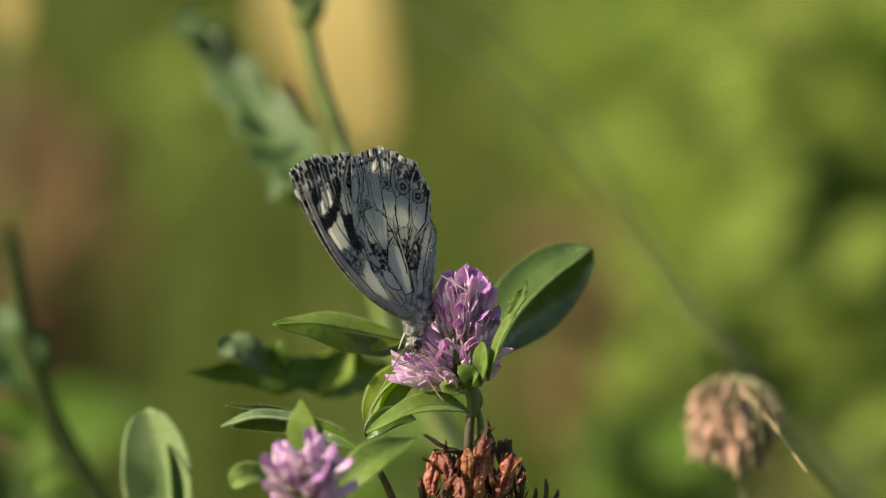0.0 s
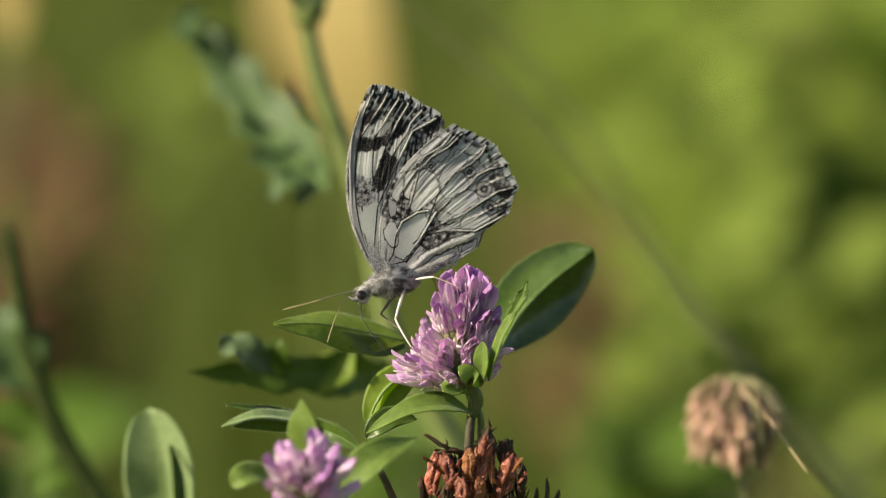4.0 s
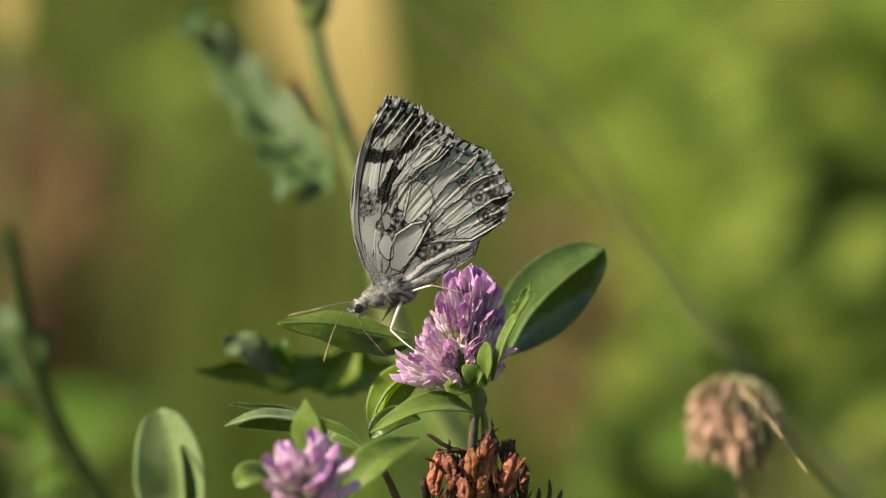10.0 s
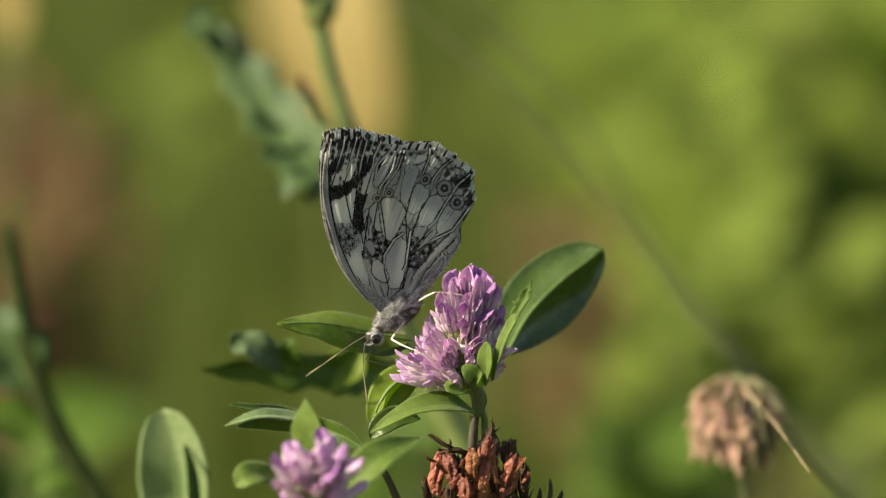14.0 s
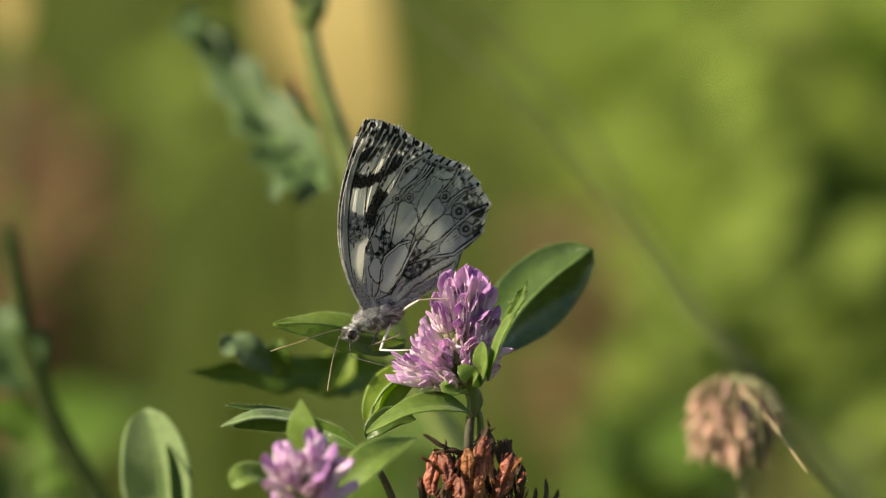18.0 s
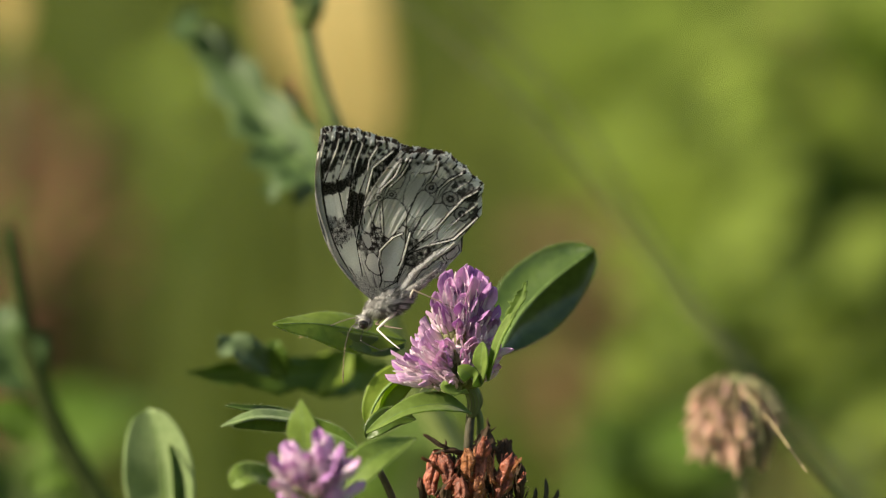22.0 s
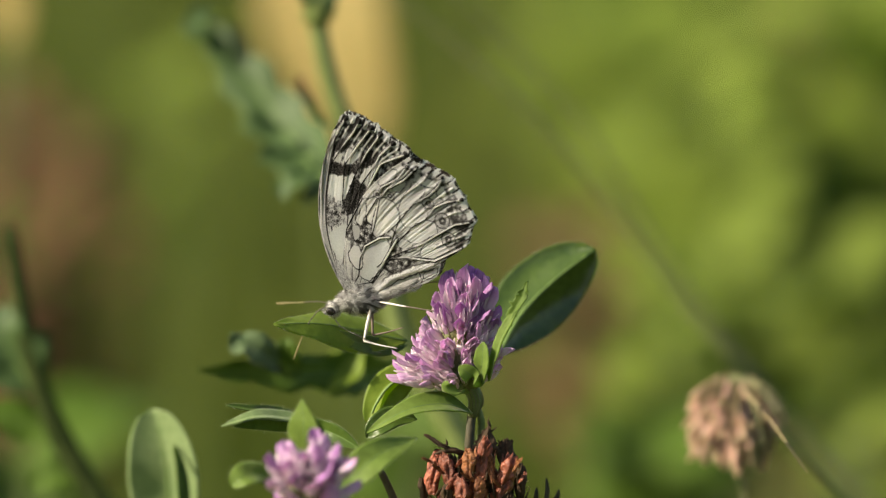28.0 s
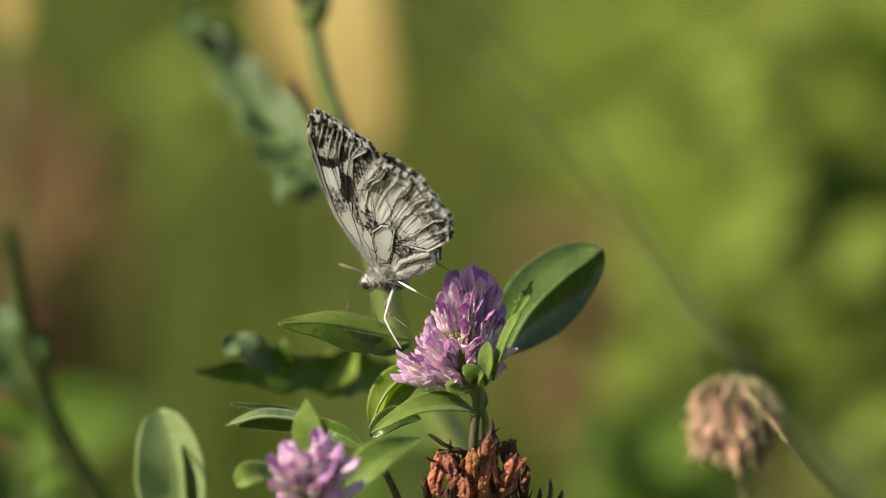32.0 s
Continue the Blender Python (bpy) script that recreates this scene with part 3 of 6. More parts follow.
HIND_DARK = [
    [(10.06, 14.13), (11.35, 15.28), (12.19, 15.22), (11.65, 14.37), (10.61, 13.93)],
    [(15.47, 7.41), (16.52, 7.52), (18.17, 7.26), (16.84, 5.96), (15.8, 6.65)],
    [(15.14, 3.83), (16.44, 4.98), (16.88, 4.34), (16.12, 3.65)]]


def smooth(a, b, x):
    t = max(0.0, min(1.0, (x - a) / (b - a)))
    return t * t * (3 - 2 * t)


def soft(a, b, x):
    """As smooth(), for whole arrays."""
    t = np.clip((x - a) / (b - a), 0.0, 1.0)
    return t * t * (3 - 2 * t)


def off_line(p, line):
    """How far each of the places p lies from a bent line, and how far along it."""
    best, along = np.full(len(p), 99.0), np.zeros(len(p))
    for k, (a, b) in enumerate(zip(line, line[1:])):
        a, b = np.array(a), np.array(b)
        s = np.clip((p - a) @ (b - a) / max((b - a) @ (b - a), 1e-9), 0, 1)
        d = np.linalg.norm(p - a - s[:, None] * (b - a), axis=1)
        along = np.where(d < best, (k + s) / (len(line) - 1), along)
        best = np.minimum(best, d)
    return best, along


def off_patch(p, corners):
    """How far each of the places p lies outside a patch (negative inside it), its corners rounded."""
    loop = [np.array(c) for c in corners]
    # cut the corners once, so that the patch bulges like a cell between veins
    loop = [a * (1 - k) + b * k for a, b in zip(loop, loop[1:] + loop[:1]) for k in (0.14, 0.86)]
    inside = np.zeros(len(p), dtype=bool)
    for a, b in zip(loop, loop[1:] + loop[:1]):
        cross = (a[1] > p[:, 1]) != (b[1] > p[:, 1])
        inside ^= cross & (p[:, 0] < (b[0] - a[0]) * (p[:, 1] - a[1]) / (b[1] - a[1] + 1e-12) + a[0])
    d = off_line(p, loop + loop[:1])[0]
    return np.where(inside, -d, d)


def folds_between(ribs):
    """Folds of the outer wing, midway between neighbouring veins."""
    out = []
    for a, b in zip(ribs, ribs[1:]):
        out.append([tuple(lerp_list(a, q).lerp(lerp_list(b, q), 0.5)) for q in (0.55, 0.7, 0.85, 1.0)])
    return out


def grain_at(p, scale, seed):
    return np.array([noise.noise(Vector((x * scale, z * scale, seed))) for x, z in p])


def underside(p, u, s, hind):
    """How dark the underside is at each place: pale cells outlined in black, netted grey between them, ringed spots and a chequered fringe."""
    fine, mid = grain_at(p, 5.2, 3.0), grain_at(p, 1.7, 8.0)
    q = p + np.stack([grain_at(p, 1.3, 21.0), grain_at(p, 1.3, 34.0)], 1) * 0.16 + np.stack([fine, fine[::-1]], 1) * 0.03
    if hind:
        # thinly dusted with grey, netted more closely in the band behind the pale cell; relief shading is painted in as
        # streaks
        streaks = np.array([noise.noise(Vector((a * 58, b * 5.0, 17.0))) for a, b in zip(u, s)])
        band = soft(0.30, 0.38, s) * soft(0.66, 0.55, s)
        dark = np.clip(0.06 + 0.62 * band + (1.4 * mid + 0.25 * fine) * band + 0.9 * np.maximum(streaks, 0) * (1 - band) + 0.25 * fine, 0.02, 0.97)
        dark = np.maximum(dark, (0.12 + 0.75 * band) * soft(0.10, 0.03, np.abs(grain_at(p, 1.5, 51.0))))
        cells = [(c, 0.02, 0.09) for c in HIND_PALE] + [(c, 0.02, 0.06) for c in HIND_OUTER] + [(c, 0.04, 0.10) for c in HIND_RIM[:4]] + [(c, 0.20, 0.07) for c in HIND_RIM[4:]]
        blots = HIND_DARK
    else:
        streaks = np.array([noise.noise(Vector((a * 40, b * 7.0, 13.0))) for a, b in zip(u, s)])
        dark = np.clip(0.22 + 0.35 * fine + 1.2 * streaks + (0.40 + 1.1 * mid) * soft(0.55, 0.75, s), 0.04, 0.97)
        net = off_patch(q, FORE_NET)
        dark = np.where(net < 0, np.clip(0.50 + 0.8 * fine + 0.9 * mid, 0.10, 0.97), dark)
        cells = [(c, 0.02, 0.0) for c in FORE_PALE] + [(c, 0.03 if k < 2 else 0.14, 0.0) for k, c in enumerate(FORE_OUTER)]
        blots = FORE_DARK
    for corners, tone, outline in cells:
        d = off_patch(q, corners) - (0.10 if hind else 0.05)
        dust = np.clip(tone + 0.05 * np.maximum(fine, 0) + 0.06 * np.maximum(mid, 0) * soft(-0.6, 0.0, d), 0, 1)
        k = soft(0.06, -0.06, d)
        dark = dark * (1 - k) + dust * k
        if outline:
            dark = np.maximum(dark, np.clip(0.84 + 1.4 * mid, 0.25, 0.98) * soft(outline + 0.04, outline * 0.3, np.abs(d - 0.03)))
    for corners in blots:
        k = soft(0.10, -0.10, off_patch(q, corners) - 0.16 + 0.35 * mid + 0.15 * fine)
        dark = np.maximum(dark, k * np.clip(0.93 + 0.25 * fine, 0.6, 1.0))
    # black blots along the rim between the veins
    ribs = np.min([off_line(p, line)[0] for line in (HIND_RIBS[:6] if hind else FORE_RIBS[:6])], axis=0)
    blot = soft(0.24, 0.36, ribs) * soft(0.85, 0.89, s + 0.05 * mid) if not hind else soft(0.20, 0.32, ribs + 0.2 * mid) * soft(0.885, 0.91, s + 0.04 * mid) * soft(0.30, 0.42, u) * 0.9
    dark = np.maximum(dark, blot * soft(-0.35, 0.1, mid) * np.clip(0.95 + 0.2 * fine, 0.6, 1.0) * (u < (0.84 if hind else 0.95)))
    # veins: thin black lines towards the root; towards the rim the lit crest is painted pale between two fine dark
    # lines
    for line in HIND_RIBS if hind else FORE_RIBS[:6]:
        d, along = off_line(p, line)
        out = soft(0.40, 0.62, along)
        w = 0.05 + 0.06 * np.maximum(mid, 0)
        dark = np.maximum(dark, (1 - out) * 1.0 * soft(w + 0.06, w, d))
        dark = dark * (1 - out * soft(0.13, 0.07, d))
        dark = np.maximum(dark, out * (1.0 if hind else 0.9) * soft(0.09, 0.05, np.abs(d - 0.20)))
    # light on the folds is painted too: pale crests, broken dark lines beside them
    for line in folds_between(HIND_RIBS[:6] if hind else FORE_RIBS[:6]):
        d, along = off_line(p, line)
        k = soft(0.05, 0.4, along) * (s < 0.95)
        dark = dark * (1 - 0.8 * k * soft(0.15, 0.08, d))
        dark = np.maximum(dark, (0.35 + 0.9 * mid) * k * soft(0.08, 0.04, np.abs(d - 0.20 + 0.06 * mid)))
    if hind:
        d, along = off_line(q, HIND_FOLD)
        k = soft(0.52, 0.30, d) * soft(1.0, 0.95, along)
        dark = dark * (1 - k) + np.clip(0.10 + 0.5 * np.maximum(fine, 0), 0, 0.6) * k
        dark = np.maximum(dark, 0.85 * soft(0.16, 0.06, np.abs(d - 0.58 + 0.2 * mid)) * soft(0.1, 0.3, along) * (along < 0.97))
        for x, z, size in HIND_EYES:
            r = np.linalg.norm(p - np.array((x, z)), axis=1) / size + 0.06 * mid
            ring = np.where(r > 0.84, 0.80, np.where(r > 0.48, 0.28 + 0.25 * fine, np.where(r > 0.16, 0.88 + 0.3 * fine, 0.30)))
            dark = np.where(r < 1.0, ring, dark)
        # pale hair at the wing's root
        k = soft(0.13, 0.04, s)
        dark = dark * (1 - k) + np.clip(0.30 + 0.6 * fine + 0.8 * mid, 0, 0.9) * k
        dark = np.maximum(dark, np.clip(0.55 + 1.2 * mid, 0.1, 0.95) * soft(0.012, 0.006, np.abs(s - 0.955 + 0.012 * mid)) * (u < 0.86))
    else:
        # the leading edge: a pale strip between two dark lines
        d, along = off_line(p, FORE_RIBS[6])
        dark = np.where((u < 0.05) & (s < 0.93), 0.18 + 0.3 * np.maximum(fine, 0), dark)
        dark = np.maximum(dark, 0.9 * soft(0.012, 0.006, np.abs(u - 0.055)) * (s < 0.9))
        k = soft(0.30, 0.10, s)
        dark = dark * (1 - k) + np.clip(0.30 + 0.6 * fine, 0, 0.8) * k
    checks = np.array([noise.noise(Vector((x * (44 if hind else 26), 2.0, 7.0))) for x in u])
    ends = np.min([np.linalg.norm(p - np.array(line[-1]), axis=1) for line in (HIND_RIBS[:6] if hind else FORE_RIBS[:6])], axis=0)
    fringe = np.where((checks > (0.20 if hind else 0.10)) | (ends < (0.30 if hind else 0.42)), 0.97, 0.02)
    edge = s > (0.972 if hind else 0.962) - 0.012 * np.abs(checks)
    rim_end = u < (0.84 if hind else 0.96)
    return np.clip(np.where(edge & rim_end, fringe, np.where(edge, 0.85, dark)), 0, 1)


def upperside(p, u, s, hind):
    """The upper side: white cells in black, a black rim with a row of white spots, and a chequered fringe."""
    q = p + np.stack([grain_at(p, 1.3, 21.0), grain_at(p, 1.3, 34.0)], 1) * 0.16
    fine, mid = grain_at(p, 5.2, 3.0), grain_at(p, 1.7, 8.0)
    ribs = np.min([off_line(p, line)[0] for line in (HIND_RIBS[:6] if hind else FORE_RIBS[:6])], axis=0)
    # sooty grey towards the root, black beyond, a white band across the middle
    dark = np.where(s < 0.46, np.clip(0.66 + 0.9 * mid + 0.8 * fine, 0.2, 0.97), 0.96)
    if hind:
        white = soft(0.44, 0.49, s + 0.07 * mid) * soft(0.77, 0.73, s + 0.07 * mid) * soft(0.98, 0.90, u)
        cells = HIND_PALE[:2] + HIND_RIM[:4]
    else:
        white = soft(0.56, 0.64, u + 0.05 * mid) * soft(0.48, 0.53, s + 0.06 * mid) * soft(0.77, 0.72, s + 0.06 * mid)
        cells = FORE_PALE + FORE_OUTER
    dark = dark * (1 - white)
    for c in cells:
        dark = dark * (1 - soft(0.05, -0.05, off_patch(q, c) - (0.05 if hind else 0.16)))
    dark = np.maximum(dark, 0.85 * soft(0.10, 0.05, ribs) * soft(0.40, 0.50, s))
    # a row of small white spots between the veins along the rim
    dark = dark * (1 - soft(0.25, 0.38, ribs) * soft(0.885, 0.90, s + 0.01 * mid) * soft(0.945, 0.93, s))
    return np.where(s > 0.97, np.where(np.sin(u * 75 + 3 * mid) > 0.1, 0.03, 0.95), dark)


WING_SKIN = {}


def wing_skin(edge, root, bend):
    """The flat places of one kind of wing, their height and how dark both skins are; worked out once for both sides."""
    if len(edge) in WING_SKIN:
        return WING_SKIN[len(edge)]
    hind = edge is HIND_EDGE
    ns, nu = 230, 250
    us = [k / nu for k in range(nu + 1)]
    P2, uu, ss = [], [], []
    for u in us:
        m = lerp_list(edge, u)
        a, k = Vector(root[0]).lerp(Vector(root[1]), u), Vector(bend[0]).lerp(Vector(bend[1]), u ** 0.7)
        tooth = 1.022 + 0.010 * noise.noise(Vector((u * 70, 3.0, 1.0))) + 0.006 * noise.noise(Vector((u * 190, 3.0, 4.0)))
        for j in range(ns + 1):
            s = j / ns
            P2.append(tuple(bez(a, k, m * tooth, s)))
            uu.append(u)
            ss.append(s)
    p, u_, s_ = np.array(P2), np.array(uu), np.array(ss)
    # veins stand up as ridges, the cells between them sag
    near = np.full(len(p), 9.0)
    lift = np.zeros(len(p))
    for line in HIND_RIBS if hind else FORE_RIBS:
        d, along = off_line(p, line)
        near = np.minimum(near, d)
        lift = np.maximum(lift, (0.02 + 0.26 * soft(0.35, 0.70, along)) * np.exp(-(d / 0.14) ** 2))
    for line in folds_between(HIND_RIBS[:6] if hind else FORE_RIBS[:6]):
        d, along = off_line(p, line)
        lift = np.maximum(lift, 0.20 * soft(0.0, 0.5, along) * np.exp(-(d / 0.14) ** 2))
    if hind:
        d, along = off_line(p, HIND_FOLD)
        lift = np.maximum(lift, 0.45 * np.exp(-(d / 0.42) ** 2))
    sag = 0.10 * (1 - np.exp(-(near / 0.7) ** 2)) * soft(0.3, 0.7, s_)
    wave = np.array([noise.noise(Vector((x * 0.16, z * 0.16, 11.0 if hind else 9.0))) for x, z in p])
    rays = np.array([noise.noise(Vector((a * (60 if hind else 42), b * 4.0, 17.0))) for a, b in zip(uu, ss)])
    lift = lift + (0.15 if hind else 0.10) * rays * soft(0.42, 0.66, s_) * soft(1.0, 0.96, s_)
    y = lift - sag + 0.40 * wave + 0.9 * s_ * s_ * (u_ - 0.5) ** 2
    cu, cp = underside(p, u_, s_, hind), upperside(p, u_, s_, hind)
    WING_SKIN[len(edge)] = ns, nu, P2, y, cu, cp
    return WING_SKIN[len(edge)]


def wing(name, edge, root, bend, under_side, parent, label):
    """One wing: a rippled shell with veins as ridges, the pale underside on one skin and the dark upper side on the other."""
    ns, nu, P2, y, cu, cp = wing_skin(edge, root, bend)
    c, N = ns + 1, len(P2)
    sgn = -1 if under_side < 0 else 1
    verts = [(x * MM, sgn * (h + 0.03) * MM, z * MM) for (x, z), h in zip(P2, y)] + [(x * MM, sgn * (h - 0.03) * MM, z * MM) for (x, z), h in zip(P2, y)]
    F, slots = [], []
    for i in range(nu):
        for j in range(ns):
            a = i * c + j
            q = (a, a + c, a + c + 1, a + 1)
            F.append(q if sgn < 0 else q[::-1])
            slots.append(0)
            # the upper skin is there only where its scales differ from the underside's
            if max(cp[k] for k in q) > 0.3:
                q = tuple(N + k for k in q)
                F.append(q[::-1] if sgn < 0 else q)
                slots.append(1)
    slots += [0] * (nu + 2 * ns)
    rim = [i * c + ns for i in range(nu + 1)]
    lead, trail = list(range(c)), [nu * c + j for j in range(c)]
    for line in (rim, lead, trail):
        for a, b in zip(line, line[1:]):
            F.append((a, b, N + b, N + a))
    me = mesh_from(name, verts, F, [M_WING, M_WING_TOP], None, slots)
    col = np.ones((2 * N, 4), dtype=np.float32)
    pale, grey = np.array((0.95, 0.96, 1.0)), np.array((0.26, 0.25, 0.255))
    for o, vals, black in ((0, cu, np.array((0.012, 0.010, 0.009))), (N, cp, np.array((0.045, 0.028, 0.022)))):
        d = vals[:, None]
        mid = np.clip(d / 0.6, 0, 1)
        lo = np.clip((d - 0.6) / 0.4, 0, 1)
        col[o:o + N, :3] = (pale * (1 - mid) + grey * mid) * (1 - lo) + black * lo
    at = me.color_attributes.new("pattern", "FLOAT_COLOR", "POINT")
    at.data.foreach_set("color", col.ravel())
    return part_mesh(name, me, parent, label)


def hairs(center, axes, count, length, lean, seed, tuft=0):
    """Fine hairs standing off an egg."""
    rng = random.Random(seed)
    V, F = [], []
    a, b, c = (Vector(x) for x in axes)
    for k in range(count):
        d = Vector((rng.gauss(0, 1), rng.gauss(0, 1), rng.gauss(0, 1))).normalized()
        p = Vector(center) + a * d.x + b * d.y + c * d.z
        if tuft and noise.noise(p * 1500) * tuft < 0.02:
            continue
        tip = p + (a * d.x + b * d.y + c * d.z).normalized() * length * rng.uniform(0.5, 1.1) + Vector(lean) * rng.uniform(0.4, 1.2)
        s = (tip - p).cross(Vector((rng.random(), rng.random(), rng.random()))).normalized() * (0.028 * MM)
        t = (tip - p).cross(s).normalized() * (0.028 * MM)
        o = len(V)
        V += [p + s, p - s * 0.5 + t, p - s * 0.5 - t, tip]
        F += [(o, o + 1, o + 3), (o + 1, o + 2, o + 3), (o + 2, o, o + 3)]
    return V, F, None


def mmv(*p):
    return Vector(p) * MM


def butterfly():
    ob = thing_at("butterfly", AIM, "black-and-white marbled butterfly feeding on a clover bloom", "butterfly")
    wings = []
    for side in (-1, 1):
        # each side's two wings turn together on a hinge along the body
        hind = wing("hindwing", HIND_EDGE, HIND_ROOT, HIND_BEND, side, ob, "pale marbled hindwing with ringed eyespots and dark veins")
        fore = wing("forewing", FORE_EDGE, FORE_ROOT, FORE_BEND, side, ob, "black and white chequered forewing with a chequered fringe")
        a, k, m = Vector(FORE_ROOT[0]), Vector(FORE_BEND[0]), Vector(FORE_EDGE[0])
        pts = [bez(a, k, m, q / 10) for q in range(11)]
        costa = tube([mmv(p.x, 0, p.y) for p in pts], [0.24 * MM, 0.2 * MM, 0.14 * MM, 0.06 * MM], 7, 40)
        part_mesh("wing_rib", mesh_from("wing_rib", costa[0], costa[1], M_FUR, costa[2]), fore, "pale stiff leading edge")
        wings.append((side, hind, fore))
    # body
    thorax_axes = (mmv(3.4, 0, -0.15), mmv(0, 1.45, 0), mmv(0.3, 0, 1.65))
    th = merge([blob(mmv(-0.8, 0, -2.15), thorax_axes, 14, 18, 0.12, 1.0, 1400)])
    thorax = part_mesh("thorax", mesh_from("thorax", th[0], th[1], M_FUR), ob, "grey furry thorax")
    for mat, tuft, text in ((M_HAIR_WHITE, 1, "tufts of long white hairs"), (M_HAIR, -1, "tufts of dark grey hairs")):
        h = hairs(mmv(-0.8, 0, -2.15), thorax_axes, 3600, 0.75 * MM, mmv(0.55, 0, -0.15), 4, tuft)
        part_mesh("fur", mesh_from("fur", h[0], h[1], mat), thorax, text)
    ab = merge([tube([mmv(0.4, 0, -2.2), mmv(4, 0, -1.6), mmv(7.6, 0, -0.4), mmv(9.8, 0, 0.5)], [0.85 * MM, 0.8 * MM, 0.7 * MM, 0.2 * MM], 12, 26, 0.1)])
    abdomen = part_mesh("abdomen", mesh_from("abdomen", ab[0], ab[1], M_FUR), ob, "slim grey abdomen")
    hd = blob(mmv(-4.75, 0, -3.1), (mmv(0.85, 0, -0.2), mmv(0, 0.85, 0), mmv(0.2, 0, 0.95)), 10, 14, 0.1, 2.0, 1500)
    head = part_mesh("head", mesh_from("head", hd[0], hd[1], M_FUR), ob, "grey furry head")
    for mat, tuft in ((M_HAIR_WHITE, 1), (M_HAIR, -1)):
        h = hairs(mmv(-4.75, 0, -3.1), (mmv(0.9, 0, -0.2), mmv(0, 0.85, 0), mmv(0.2, 0, 0.95)), 700, 0.5 * MM, mmv(-0.2, 0, -0.1), 5, tuft)
        part_mesh("fur", mesh_from("fur", h[0], h[1], mat), head)
    for k in range(3):
        # pale hair down the belly side of the abdomen
        c = mmv(2.2 + 2.4 * k, 0, -1.95 + 0.6 * k)
        h = hairs(c, (mmv(1.7, 0, 0.3), mmv(0, 0.8, 0), mmv(0, 0, 0.8)), 420, 0.45 * MM, mmv(0.4, 0, 0), 20 + k)
        ab_fur = (h[0], h[1]) if k == 0 else (ab_fur[0] + h[0], ab_fur[1] + [tuple(q + len(ab_fur[0]) for q in f) for f in h[1]])
    part_mesh("fur", mesh_from("fur", ab_fur[0], ab_fur[1], M_HAIR_WHITE), abdomen, "short pale hairs")
    for side in (-1, 1):
        ey = blob(mmv(-5.0, 0.70 * side, -3.25), (mmv(0.68, 0, 0), mmv(0, 0.42, 0), mmv(0, 0, 0.66)), 10, 16)
        part_mesh("eye", mesh_from("eye", ey[0], ey[1], M_EYE), head, "glossy dark eye with a white rim")
        # pale scales arch over and behind the eye
        rim = [mmv(-5.0 + 0.76 * math.cos(w), 0.66 * side, -3.25 + 0.78 * math.sin(w)) for w in [0.5 + k * math.pi / 12 for k in range(8)]]
        tb = tube(rim, [0.03 * MM, 0.10 * MM, 0.09 * MM, 0.03 * MM], 6, 22, 0.3)
        part_mesh("eye_rim", mesh_from("eye_rim", tb[0], tb[1], M_LEG), head)
        pl = tube([mmv(-5.4, 0.25 * side, -3.75), mmv(-6.1, 0.25 * side, -3.55), mmv(-6.6, 0.22 * side, -3.05)], [0.2 * MM, 0.17 * MM, 0.05 * MM], 7)
        part_mesh("palp", mesh_from("palp", pl[0], pl[1], M_FUR), head)
    for line in ([(-5.2, -0.35, -2.55), (-6.9, -0.9, -3.0), (-8.9, -1.8, -5.2), (-10.6, -2.6, -8.0)], [(-5.2, 0.35, -2.45), (-7.6, 1.4, -2.4), (-10.9, 2.6, -2.7), (-14.2, 3.6, -2.9)]):
        pts = [mmv(*q) for q in line]
        an = tube(pts, [0.08 * MM, 0.065 * MM, 0.07 * MM], 7, 22)
        antenna = part_mesh("antenna", mesh_from("antenna", an[0], an[1], M_ANTENNA), ob, "thin dark ringed antenna")
        way = curve3(pts, 22)
        d = (way[-1] - way[-2]).normalized()
        cl = tube([way[13], way[16], way[19], way[22], way[22] + d * 0.9 * MM], [0.068 * MM, 0.07 * MM, 0.08 * MM, 0.13 * MM, 0.06 * MM], 8, 20)
        part_mesh("club", mesh_from("club", cl[0], cl[1], M_CLUB), antenna, "buff tip that swells into a club")
    t1 = tube([mmv(0, 0, 0), mmv(0.04, 0, 1.4), mmv(0, 0, 2.8)], [0.08 * MM, 0.06 * MM], 6, 10)
    tongue = part_mesh("proboscis", mesh_from("proboscis", t1[0], t1[1], M_BLACK), ob, "thin dark elbowed proboscis")
    t2 = tube([mmv(0, 0, 0), mmv(0.05, 0, 3.0), mmv(0, 0, 6.2)], [0.06 * MM, 0.05 * MM, 0.04 * MM], 6, 14)
    tongue_tip = part_mesh("proboscis_tip", mesh_from("proboscis_tip", t2[0], t2[1], M_BLACK), tongue)
    # legs: a thigh hinged on the body and a shank hinged on the thigh, both along +z
    legs = []
    for hip, tint, thigh_len, shank_len in (((1.0, -0.7, -3.2), "pale", 4.6, 4.6), ((2.5, -0.8, -2.5), "pale", 4.2, 6.1), ((0.6, 0.7, -3.1), "dark", 4.4, 4.6), ((2.3, 0.8, -2.5), "dark", 3.6, 6.2)):
        mt = M_LEG if tint == "pale" else M_LEG_DARK
        fat = 0.68 if shank_len > 6 else 0.95
        t1 = tube([mmv(0, 0, -0.2), mmv(0.05, 0, thigh_len * 0.5), mmv(0, 0, thigh_len)], [0.19 * MM * fat, 0.23 * MM * fat, 0.15 * MM * fat], 8, 12)
        thigh = part_mesh("leg", mesh_from("leg", t1[0], t1[1], mt), ob, "slender pale scaled leg" if tint == "pale" else "slender dark leg")
